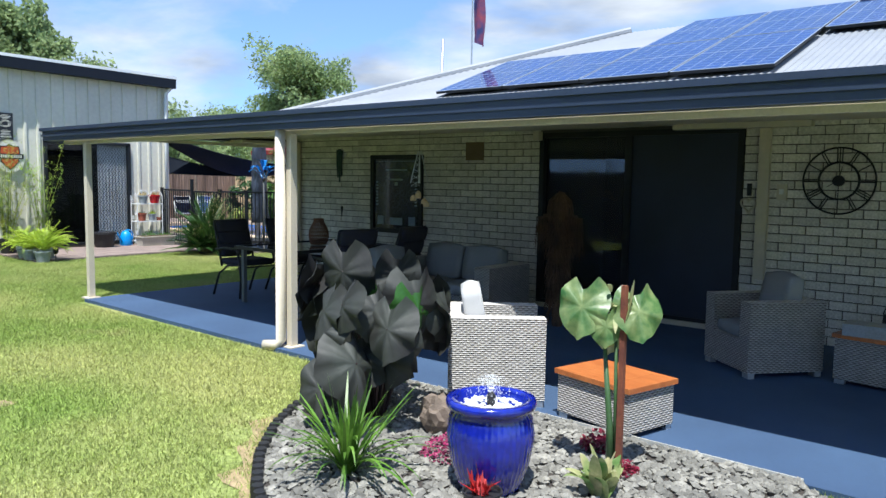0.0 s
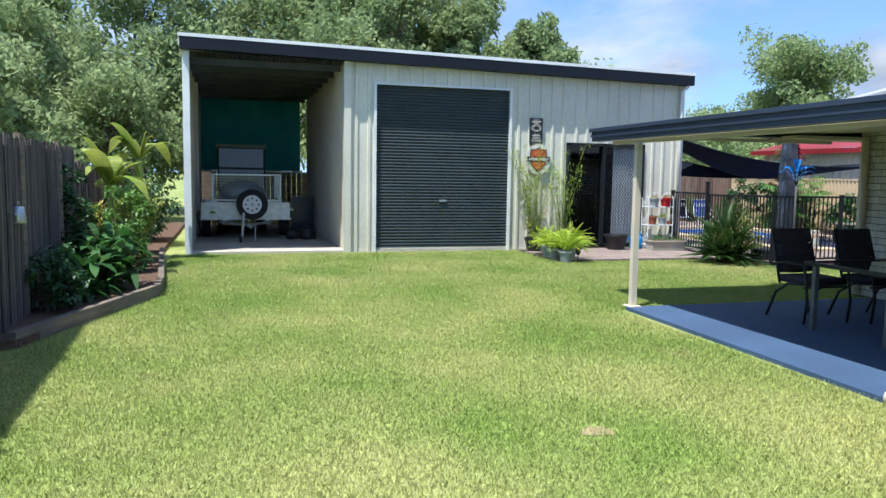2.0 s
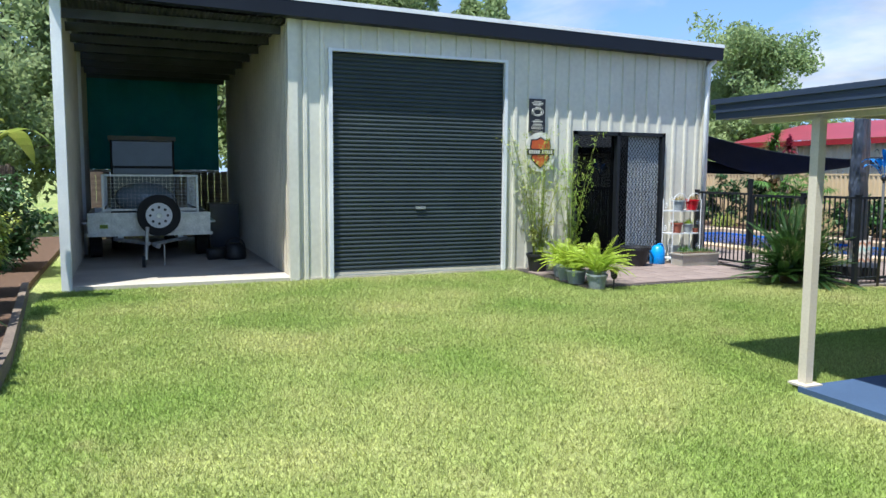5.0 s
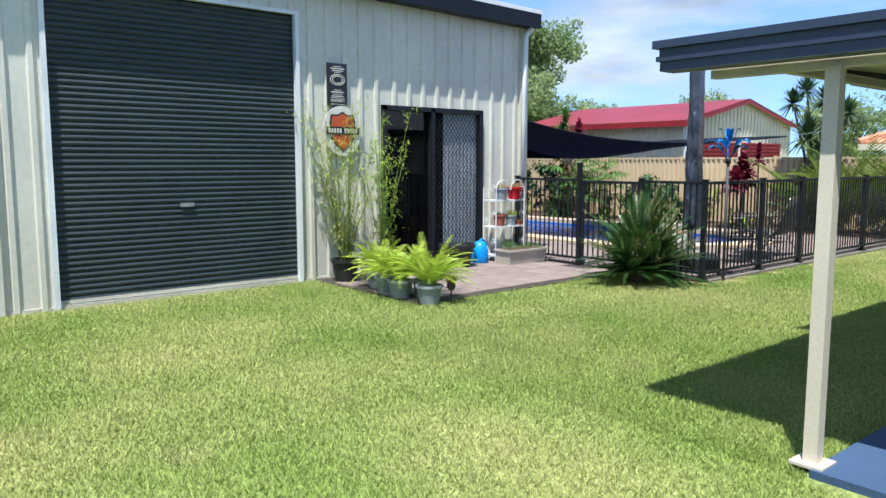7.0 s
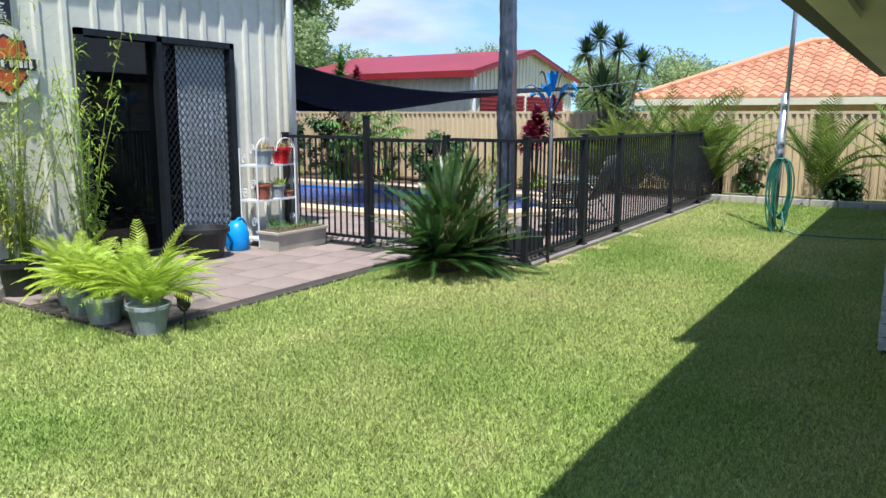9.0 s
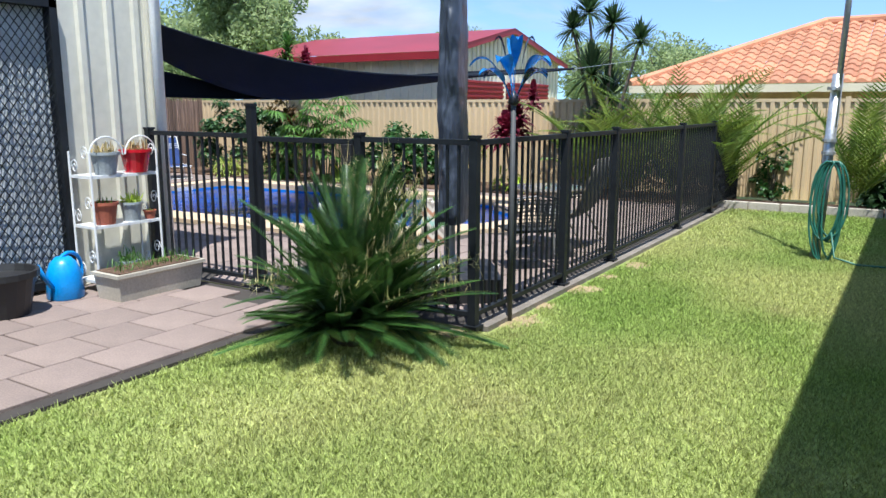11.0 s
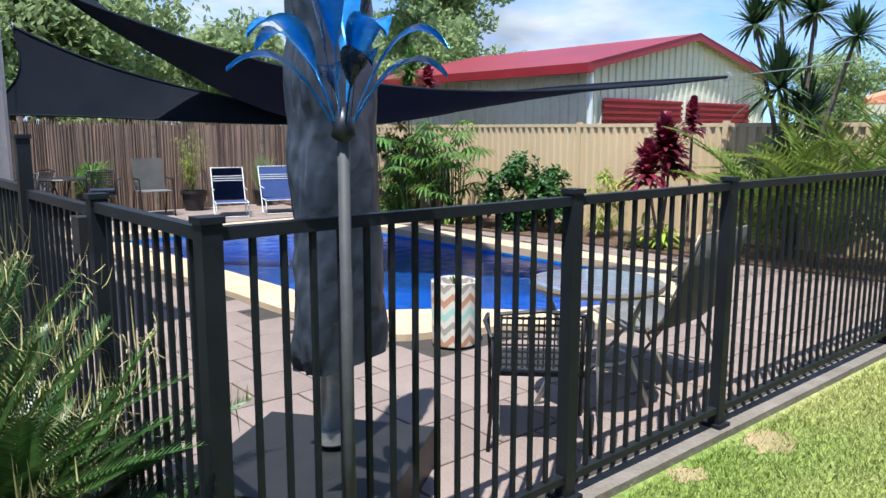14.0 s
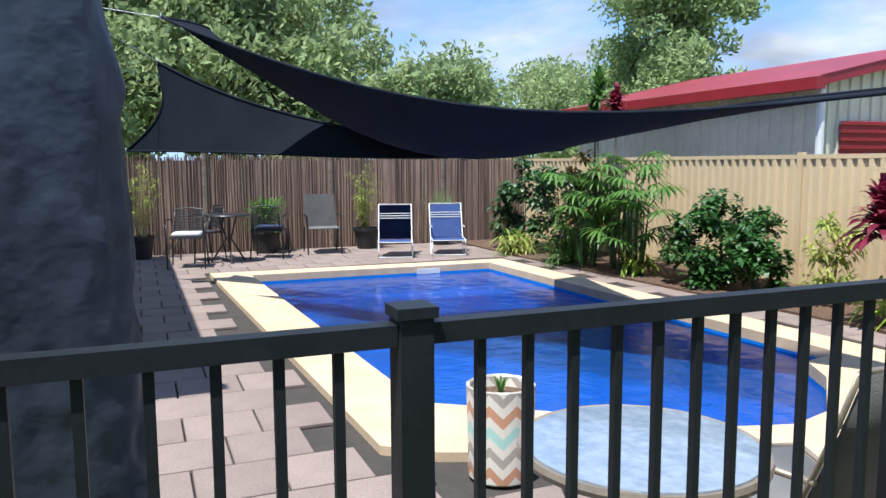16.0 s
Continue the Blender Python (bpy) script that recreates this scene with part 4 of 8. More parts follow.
part_c = raw("foliage", V, F, mat("leaf_cycad", (0.065, 0.135, 0.03), (0.028, 0.075, 0.018), 2.3, 0.34, trans=0.15, island=0.3), cy, "stuff")
raw("yellowed_foliage", V2, F2, mat("leaf_cycad_pale", (0.42, 0.34, 0.17), (0.28, 0.29, 0.10), 9, 0.45, trans=0.2, island=0.35), cy, "stuff")

for i, (x, y, s) in enumerate(((-12.98, 5.42, 0.62), (-13.30, 5.62, 0.58), (-13.72, 5.42, 0.56), (-13.45, 5.40, 0.5), (-14.12, 5.58, 0.50))):
    fern(x, y, s, 20 + i)
fp = thing("potted_plant", (-14.68, 5.49, 0), 0, "black plastic pot beside the shed wall with thin bamboo", "potted plant")
pot(fp, 0.17, 0.3, BLACK_PL)


def bamboo(t, n, h, seed, m, spread=0.25, zb=0.2, leaf=0.09, per=34):
    rng = random.Random(seed)
    bm = B()
    V, F = [], []
    for i in range(n):
        a = rng.uniform(0, 6.28)
        lean = rng.uniform(0.1, 1.0) * spread
        hh_ = h * rng.uniform(0.6, 1.0)
        pts_ = [Vector((0.06 * math.cos(a) + lean * math.cos(a) * q ** 1.6, 0.06 * math.sin(a) + lean * math.sin(a) * q ** 1.6, zb + (hh_ - zb) * q)) for q in (0, 0.2, 0.4, 0.6, 0.8, 1.0)]
        tube(bm, pts_, 0.006, 5, 0.002)
        for j in range(per):
            q = rng.uniform(0.12, 1.0)
            f = q * 5
            k = min(int(f), 4)
            p = pts_[k].lerp(pts_[k + 1], f - k)
            az = rng.uniform(0, 6.28)
            tw = rng.uniform(0.05, 0.22)
            p2 = p + Vector((math.cos(az) * tw, math.sin(az) * tw, tw * 0.5))
            for _ in range(5):
                p3 = p.lerp(p2, rng.random())
                leaf_strip(V, F, p3, rng.uniform(0, 6.28), leaf * rng.uniform(0.6, 1.3), rng.uniform(-0.5, 0.7), 0.3, 0.006, 3)
    part("cane_clump", bm, LEAF_YEL, t, kind="stuff")
    raw("foliage", V, F, m, t, "stuff")


bamboo(fp, 20, 2.2, 3, LEAF_YEL, 0.60, leaf=0.075, per=30)
b2 = thing("potted_bamboo", (-14.80, 6.15, 0), 0, "tall green bamboo clump in front of the cream shed wall", "potted plant")
pot(b2, 0.18, 0.3, BLACK_PL)
bamboo(b2, 9, 2.3, 5, mat("leaf_bamboo", (0.45, 0.60, 0.10), (0.30, 0.46, 0.07), 3, 0.5, trans=0.4, island=0.3), 0.55, leaf=0.09, per=30)

# items before the shed door
wt = thing("watering_can", (-14.84, 7.88, 0.02), 20, "bright blue plastic watering can on the paving", "watering can")
CYAN = mat("bright_blue_plastic", (0.01, 0.28, 0.75), None, 6, 0.35)
bm = B()
lathe(bm, [(0.12, 0), (0.13, 0.02), (0.12, 0.2), (0.09, 0.28), (0.05, 0.32)], 18)
part("body", bm, CYAN, wt, smooth=True)
bm = B()
tube(bm, arc((0, 0.06, 0.2), 0.14, -60, 200, 12, "yz"), 0.014, 8)
part("handle", bm, CYAN, wt, smooth=True)
bm = B()
tube(bm, [(0, -0.1, 0.08), (0, -0.2, 0.2), (0, -0.26, 0.3)], 0.018, 8)
part("spout", bm, CYAN, wt, smooth=True)
tb = thing("black_tub", (-14.74, 7.36, 0.02), 0, "large round black plastic tub on the paving by the door", "pot")
pot(tb, 0.24, 0.32, BLACK_PL)
pl = thing("planter_box", (-14.48, 8.36, 0.02), 0, "long putty-coloured plastic planter with sparse green shoots", "planter")
bm = B()
box(bm, -0.13, 0.13, -0.36, 0.36, 0, 0.19)
for v in bm.verts:
    if v.co.z > 0.1:
        v.co.x *= 1.15
        v.co.y *= 1.05
part("trough", bm, PLANTER, pl, bevel=0.012)
bm = B()
box(bm, -0.165, 0.165, -0.395, 0.395, 0.19, 0.215)
part("rim", bm, PLANTER, pl, bevel=0.006)
bm = B()
box(bm, -0.14, 0.14, -0.36, 0.36, 0.216, 0.222)
part("soil", bm, MULCH, pl)
V, F = [], []
rng = random.Random(8)
for i in range(140):
    leaf_strip(V, F, (rng.uniform(-0.12, 0.12), rng.uniform(-0.34, 0.34), 0.22), rng.uniform(0, 6.28), rng.uniform(0.06, 0.16), rng.uniform(0.4, 1.4), 0.3, 0.004, 3)
raw("foliage", V, F, LEAF, pl, "stuff")
rk = thing("plant_stand", (-14.86, 8.38, 0.02), 0, "white wrought-iron three-tier plant stand by the shed corner", "plant stand")
hw, dp = 0.29, 0.13
for x in (-dp, dp):
    for y in (-hw, hw):
        bm = B()
        tube(bm, [(x, y, 0), (x, y, 1.08)], 0.009, 6)
        part("leg", bm, WHITE, rk)
for z in (0.08, 0.50, 0.88):
    bm = B()
    box(bm, -dp, dp, -hw, hw, z, z + 0.022)
    part("shelf", bm, WHITE, rk)
for y in (-hw, hw):
    for z0 in (0.13, 0.54, 0.92):
        for sgn in (-1, 1):
            bm = B()
            pts_ = [(dp * 0.5 * sgn + 0.045 * (1 - q / 16) * math.cos(q * 0.75) * sgn, y, z0 + 0.1 + sgn * 0.05 + 0.06 * (1 - q / 16) * math.sin(q * 0.75)) for q in range(14)]
            tube(bm, pts_, 0.004, 5)
            part("scroll", bm, WHITE, rk)
for y in (-0.15, 0.15):
    bm = B()
    tube(bm, arc((dp, y, 1.05), 0.14, 0, 180, 12, "yz"), 0.006, 6)
    part("hoop", bm, WHITE, rk)


def small_pot(x, y, z, r, h, m, label, leaf=None, ht=0.14, n=40, seed=1, w=0.005):
    t = thing("flower_pot", (x, y, z), 0, label, "flower pot")
    pot(t, r, h, m)
    V, F = [], []
    rng = random.Random(seed)
    for i in range(n):
        leaf_strip(V, F, (rng.uniform(-r, r) * 0.6, rng.uniform(-r, r) * 0.6, h * 0.9), rng.uniform(0, 6.28), ht * rng.uniform(0.5, 1.1), rng.uniform(0.5, 1.5), 0.4, w, 3)
    if n:
        raw("foliage", V, F, leaf or LEAF, t, "stuff")
    return t


small_pot(-14.80, 8.26, 0.923, 0.105, 0.17, POT_GREY, "grey pot of wiry orange succulents on the top shelf", LEAF_DRY, 0.16, 60, 2)
small_pot(-14.80, 8.53, 0.923, 0.12, 0.18, POT_RED, "glossy red pot of brownish succulents on the top shelf", LEAF_DRY, 0.18, 70, 3)
small_pot(-14.80, 8.23, 0.543, 0.095, 0.17, POT_TERRA, "terracotta pot with small green seedling on the shelf", LEAF, 0.1, 20, 4)
small_pot(-14.80, 8.46, 0.543, 0.085, 0.15, POT_GREY, "grey pot with bushy green herb on the shelf", LEAF_LIME, 0.18, 60, 5)
small_pot(-14.78, 8.61, 0.543, 0.05, 0.07, POT_TERRA, "small terracotta pot on the middle shelf", LEAF, 0.05, 8, 6)
small_pot(-14.80, 8.40, 0.123, 0.08, 0.11, POT_GREY, "low grey pot of trailing grass on the bottom shelf", LEAF, 0.24, 40, 7)
gl = thing("solar_light", (-12.78, 5.55, 0), 0, "small bronze solar garden light at the paving corner", "garden light")
bm = B()
tube(bm, [(0, 0, 0), (0, 0, 0.16)], 0.008, 6)
part("stake", bm, BLACK_PL, gl)
bm = B()
lathe(bm, [(0.02, 0.15), (0.045, 0.18), (0.045, 0.25)], 12)
part("lens", bm, GLASS, gl)
bm = B()
lathe(bm, [(0.055, 0.25), (0.06, 0.27), (0.03, 0.29)], 12)
part("cap", bm, mat("bronze", (0.12, 0.08, 0.05), None, 9, 0.4, 0.7), gl)

# signs on the shed wall
INK = mat("black_enamel", (0.015, 0.016, 0.02), None, 3, 0.35)
PAPER = mat("off_white_enamel", (0.68, 0.66, 0.58), None, 3, 0.4)
ORANGE = mat("orange_enamel", (0.50, 0.10, 0.02), (0.42, 0.07, 0.02), 9, 0.4)


def letters(txt, size, loc, rot, material, parent, depth=0.002, name="lettering", align="CENTER"):
    cu = bpy.data.curves.new(name, "FONT")
    cu.body, cu.size, cu.extrude, cu.align_x, cu.align_y = txt, size, depth, align, "CENTER"
    cu.materials.append(material)
    tmp = new(name, cu)
    dg = bpy.context.evaluated_depsgraph_get()
    me = bpy.data.meshes.new_from_object(tmp.evaluated_get(dg))
    bpy.data.objects.remove(tmp)
    ob = new(name, me)
    ob.parent = parent
    ob.location = loc
    ob.rotation_euler = [radians(a) for a in rot]
    return ob


FACE = (90, 0, 90)
s1 = thing("black_sign", (SX + 0.03, 5.66, 0), 0, "black rectangular tin sign with white lettering on the shed wall", "sign")
bm = B()
box(bm, -0.028, 0.004, -0.14, 0.14, 2.16, 2.68)
part("plate", bm, INK, s1, bevel=0.004)
for z, s_, w_ in ((2.615, 0.012, 0.20), (2.64, 0.008, 0.12), (2.59, 0.01, 0.16), (2.57, 0.006, 0.10), (2.355, 0.008, 0.10), (2.33, 0.014, 0.18), (2.305, 0.006, 0.14), (2.28, 0.012, 0.16), (2.26, 0.006, 0.2), (2.18, 0.005, 0.2)):
    bm = B()
    box(bm, 0.004, 0.007, -w_ / 2, w_ / 2, z - s_ / 2, z + s_ / 2)
    part("text_bar", bm, PAPER, s1)
letters("WHISKEY", 0.05, (0.0065, 0, 2.225), FACE, PAPER, s1)
bm = B()
for r in (0.085, 0.06):
    tube(bm, [(0.006, r * 1.2 * math.cos(radians(a)), 2.48 + r * 0.75 * math.sin(radians(a))) for a in range(0, 361, 20)], 0.005, 5, caps=False)
part("oval_badge", bm, PAPER, s1)
def xprism(bm, pts_, x0, x1):
    a = [bm.verts.new((x0, y, z)) for y, z in pts_]
    b_ = [bm.verts.new((x1, y, z)) for y, z in pts_]
    bm.faces.new(a)
    bm.faces.new(b_)
    for k in range(len(a)):
        bm.faces.new((a[k], a[(k + 1) % len(a)], b_[(k + 1) % len(a)], b_[k]))
    bmesh.ops.recalc_face_normals(bm, faces=bm.faces)


s2 = thing("round_sign", (SX + 0.03, 5.72, 0), 0, "round cream tin sign with orange and black shield on shed", "sign")
bm = B()
c = 1.855
xprism(bm, [(0.28 * math.cos(2 * math.pi * k / 40), c + 0.31 * math.sin(2 * math.pi * k / 40)) for k in range(40)], -0.004, 0.008)
part("plate", bm, PAPER, s2)


def flat(pts_, x, th, m, parent, name):
    bm = B()
    xprism(bm, pts_, x, x + th)
    return part(name, bm, m, parent)


sh = [(0, 0.24), (0.07, 0.20), (0.17, 0.20), (0.19, 0.08), (0.15, -0.02), (0.17, -0.1), (0.09, -0.19), (0, -0.26), (-0.09, -0.19), (-0.17, -0.1), (-0.15, -0.02), (-0.19, 0.08), (-0.17, 0.20), (-0.07, 0.20)]
flat([(y, c + z) for y, z in sh], 0.010, 0.003, INK, s2, "shield_border")
flat([(y * 0.88, c + z * 0.9) for y, z in sh], 0.0135, 0.003, ORANGE, s2, "shield")
bm = B()
box(bm, 0.017, 0.022, -0.245, 0.245, c - 0.045, c + 0.05)
part("band", bm, INK, s2)
for sg in (-1, 1):
    for k in range(5):
        bm = B()
        box(bm, 0.022, 0.024, sg * (0.035 + 0.04 * k) - 0.013, sg * (0.035 + 0.04 * k) + 0.013, c - 0.025, c + 0.03)
        part("text_bar", bm, PAPER, s2)

# ---- carport contents ----
tr = thing("cage_trailer", (-17.85, 0.03, 0.045), 0, "galvanised box trailer with mesh cage and spare wheel in the carport", "trailer")
TYRE = mat("tyre_rubber", (0.02, 0.02, 0.021), None, 8, 0.85, bump=0.2)
for nm, q in (("front_panel", (0.0, 0.03, -0.92, 0.92, 0.42, 0.79)), ("tailgate", (-2.15, -2.12, -0.92, 0.92, 0.42, 0.79)), ("side_panel", (-2.12, 0.0, -0.94, -0.91, 0.42, 0.79)), ("side_panel", (-2.12, 0.0, 0.91, 0.94, 0.42, 0.79)), ("floor", (-2.12, 0.0, -0.91, 0.91, 0.42, 0.45)), ("chassis_rail", (-2.1, 0.02, -0.5, -0.42, 0.32, 0.42)), ("chassis_rail", (-2.1, 0.02, 0.42, 0.5, 0.32, 0.42)), ("front_lip", (0.03, 0.06, -0.94, 0.94, 0.74, 0.80)), ("light_bar", (0.03, 0.05, -0.97, 0.97, 0.42, 0.47))):
    bm = B()
    box(bm, *q)
    part(nm, bm, GALV, tr, bevel=0.004)
for y0, y1 in ((-1.03, -0.72), (0.72, 1.03)):
    bm = B()
    box(bm, -0.95, -0.05, y0 + (0.2 if y0 > 0 else 0), y1 - (0.0 if y0 > 0 else 0.2), 0.62, 0.645)
    part("mudguard", bm, GALV, tr, bevel=0.01)
    bm = B()
    yy = -0.86 if y0 < 0 else 0.86
    tube(bm, [(-0.9, yy - 0.09, 0.30), (-0.9, yy + 0.09, 0.30)], 0.30, 24)
    part("tyre", bm, TYRE, tr, bevel=0.02)
for y in (-0.70, 0.74):
    for x in (0.0, -2.1):
        bm = B()
        box(bm, x - 0.018, x + 0.018, y - 0.018, y + 0.018, 0.79, 1.40)
        part("cage_post", bm, GALV, tr)
for z in (0.83, 1.385):
    bm = B()
    box(bm, -0.015, 0.015, -0.70, 0.74, z, z + 0.03)
    part("cage_rail", bm, GALV, tr)
    for y in (-0.70, 0.74):
        bm = B()
        box(bm, -2.1, 0.0, y - 0.015, y + 0.015, z, z + 0.03)
        part("cage_rail", bm, GALV, tr)
bm = B()
for i in range(1, 24):
    y = -0.70 + 1.44 * i / 24
    tube(bm, [(0, y, 0.85), (0, y, 1.39)], 0.0025, 4, caps=False)
for i in range(1, 9):
    z = 0.85 + 0.54 * i / 9
    tube(bm, [(0.002, -0.70, z), (0.002, 0.74, z)], 0.0025, 4, caps=False)
for y in (-0.70, 0.74):
    for i in range(1, 30):
        tube(bm, [(-2.1 * i / 30, y, 0.85), (-2.1 * i / 30, y, 1.39)], 0.0025, 4, caps=False)
    for i in range(1, 9):
        tube(bm, [(-2.1, y, 0.85 + 0.06 * i), (0, y, 0.85 + 0.06 * i)], 0.0025, 4, caps=False)
part("wire_mesh", bm, GALV, tr, kind="stuff")
for sg in (-1, 1):
    bm = B()
    tube(bm, [(0.0, sg * 0.55, 0.37), (0.95, sg * 0.05, 0.37)], 0.03, 6)
    part("drawbar", bm, GALV, tr)
bm = B()
tube(bm, [(0.28, 0.12, 0.77), (0.43, 0.12, 0.77)], 0.33, 32)
sw = part("spare_tyre", bm, TYRE, tr, bevel=0.04, smooth=False)
bm = B()
tube(bm, [(0.425, 0.12, 0.77), (0.442, 0.12, 0.77)], 0.2, 28)
part("rim", bm, WHITE, sw, "white painted steel rim", bevel=0.012)
for k in range(8):
    a = 2 * math.pi * k / 8
    bm = B()
    tube(bm, [(0.44, 0.12 + 0.13 * math.cos(a), 0.77 + 0.13 * math.sin(a)), (0.446, 0.12 + 0.13 * math.cos(a), 0.77 + 0.13 * math.sin(a))], 0.022, 8)
    part("rim_hole", bm, INK, sw)
bm = B()
tube(bm, [(0.44, 0.12, 0.77), (0.47, 0.12, 0.77)], 0.045, 12)
part("hub_cap", bm, GALV, sw)
bm = B()
tube(bm, [(0.90, -0.10, 0.12), (0.90, -0.07, 0.62)], 0.028, 10)
part("jockey_stand", bm, GALV, tr)
bm = B()
tube(bm, [(0.90, -0.16, 0.09), (0.90, -0.11, 0.09)], 0.09, 16)
part("jockey_wheel", bm, TYRE, tr)
bm = B()
tube(bm, [(0.95, 0.02, 0.36), (1.05, 0.08, 0.34)], 0.04, 10)
part("coupling", bm, GALV, tr)
for k in range(9):
    bm = B()
    tube(bm, [(0.98 + 0.004 * k, 0.16, 0.36 - 0.036 * k), (0.98 + 0.004 * k, 0.16 + 0.012 * (k % 2), 0.325 - 0.036 * k)], 0.008, 5)
    part("chain_link", bm, GALV, tr)
bm = B()
box(bm, 0.031, 0.036, -0.76, -0.64, 0.55, 0.61)
part("plate", bm, LEAF_YEL, tr)
gc = thing("golf_cart", (-20.6, -0.02, 0.045), 0, "dark golf cart with pale rounded nose under the carport roof", "cart")
CART = mat("cart_blue", (0.03, 0.045, 0.07), None, 3, 0.3, coat=0.5)
NOSE = mat("cart_nose", (0.25, 0.33, 0.38), None, 3, 0.25, coat=0.6)
bm = B()
box(bm, -1.6, 0.7, -0.58, 0.58, 0.3, 0.95)
part("body", bm, CART, gc, bevel=0.1)
bm = B()
bmesh.ops.create_uvsphere(bm, u_segments=24, v_segments=12, radius=1)
for v in bm.verts:
    v.co = Vector((0.75 + v.co.x * 0.32, v.co.y * 0.52, 0.98 + v.co.z * 0.28))
part("nose", bm, NOSE, gc, smooth=True)
bm = B()
box(bm, -1.5, 0.5, -0.6, 0.6, 2.05, 2.13)
part("canopy", bm, mat("cart_canopy", (0.22, 0.20, 0.17), None, 3, 0.5), gc, bevel=0.03)
for x, y in ((0.45, -0.55), (0.45, 0.55), (-1.4, -0.55), (-1.4, 0.55)):
    bm = B()
    tube(bm, [(x, y, 0.9), (x, y, 2.06)], 0.018, 6)
    part("canopy_post", bm, BLACK, gc)
bm = B()
box(bm, 0.44, 0.45, -0.53, 0.53, 1.1, 2.03)
part("windscreen", bm, CART, gc)
bm = B()
box(bm, 0.43, 0.46, -0.53, 0.53, 1.52, 1.57)
part("screen_rail", bm, BLACK, gc)
for x in (0.4, -1.2):
    for y in (-0.5, 0.5):
        bm = B()
        tube(bm, [(x, y - 0.09, 0.24), (x, y + 0.09, 0.24)], 0.24, 18)
        part("wheel", bm, TYRE, gc)
tp = thing("shade_tarp", (-22.25, 0, 0), 0, "deep teal shade tarpaulin hung across the carport back", "tarpaulin")
bm = B()
ribbed(bm, (0, -1.15, 1.55), (0, 1, 0), 2.75, (0, 0, 1), 1.9, 0.6, 0.03, wave=True, out=(1, 0, 0))
part("cloth", bm, TEAL, tp)
bm = B()
box(bm, 0.0, 0.04, -1.15, 1.6, 1.5, 1.545)
part("hem_rail", bm, WHITE, tp)
bn = thing("timber_back_fence", (-22.6, 0, 0), 0, "low dark paling fence behind the carport", "fence")
for i in range(20):
    bm = B()
    box(bm, 0, 0.02, -1.08 + 0.145 * i, -0.94 + 0.145 * i, 0, 1.5 + 0.02 * (i % 3))
    part("paling", bm, TIMBER, bn)
bx = thing("shelf_cabinet", (-19.3, 1.35, 0.045), 0, "dark metal cupboard against the carport wall", "cabinet")
bm = B()
box(bm, -1.3, -0.5, -0.2, 0.35, 0, 0.85)
part("body", bm, CART, bx, bevel=0.01)
bm = B()
box(bm, -0.498, -0.48, -0.19, 0.34, 0.05, 0.82)
part("door", bm, CART, bx)
pm = thing("pool_pump", (-17.7, 1.35, 0.045), 0, "black pump on the carport slab by the wall", "pump")
bm = B()
lathe(bm, [(0.17, 0), (0.19, 0.05), (0.17, 0.22), (0.1, 0.27)], 16)
part("housing", bm, BLACK_PL, pm, smooth=True)
bm = B()
tube(bm, arc((0, 0, 0.2), 0.16, 0, 180, 10, "yz"), 0.012, 6)
part("handle", bm, BLACK_PL, pm)
bm = B()
tube(bm, [(0.0, -0.15, 0.12), (0.05, -0.45, 0.1)], 0.1, 14)
part("motor", bm, BLACK_PL, pm, smooth=True)

# ---- house front ----
hd = thing("glass_sliding_door", (0, WY, 0), 0, "black framed glass sliding doors in the brick house wall", "door")
hd["kind"] = "structure"
HGLASS = glass_mat("house_glass", (0.18, 0.22, 0.28), 0.01, 0.9)
x0, x1, z0, z1 = HD
xm = -3.11
for q in ((x0, x0 + 0.06, z0, z1), (x1 - 0.06, x1, z0, z1), (xm - 0.04, xm + 0.04, z0 + 0.05, z1 - 0.06), (x0 + 0.061, x1 - 0.061, z1 - 0.06, z1), (x0 + 0.061, x1 - 0.061, z0, z0 + 0.05)):
    bm = B()
    box(bm, q[0], q[1], -0.02, 0.1, q[2], q[3])
    part("frame", bm, BLACK, hd)
for a, b_, y in ((x0 + 0.06, xm, 0.05), (xm, x1 - 0.06, 0.03)):
    bm = B()
    box(bm, a, b_, y, y + 0.006, z0 + 0.05, z1 - 0.06)
    part("pane", bm, HGLASS, hd)
bm = B()
box(bm, xm - 0.02, x1 - 0.06, 0.0, 0.004, z0 + 0.05, z1 - 0.06)
SCREEN = mat("dark_screen", (0.010, 0.018, 0.042), None, 3, 0.5)
part("security_screen", bm, SCREEN, hd, "near-black mesh security screen")
bm = B()
box(bm, x0 - 0.02, x1 + 0.02, -0.06, 0.0, ZP + 0.001, z0 + 0.01)
part("threshold", bm, CREAM_IN, hd, "worn cream door threshold")
# made-up room shell behind the panes, indoor gloom put into its dark colour
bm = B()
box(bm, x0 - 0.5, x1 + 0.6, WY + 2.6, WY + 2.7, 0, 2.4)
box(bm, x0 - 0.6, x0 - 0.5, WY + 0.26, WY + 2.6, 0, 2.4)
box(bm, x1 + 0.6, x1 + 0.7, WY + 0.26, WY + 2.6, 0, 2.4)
ROOM = mat("room_gloom", (0.10, 0.10, 0.11), None, 2, 0.9)
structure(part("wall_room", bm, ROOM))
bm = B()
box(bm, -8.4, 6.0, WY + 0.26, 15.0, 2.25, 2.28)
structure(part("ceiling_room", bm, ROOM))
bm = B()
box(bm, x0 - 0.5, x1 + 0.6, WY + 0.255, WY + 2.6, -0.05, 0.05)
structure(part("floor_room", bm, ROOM))

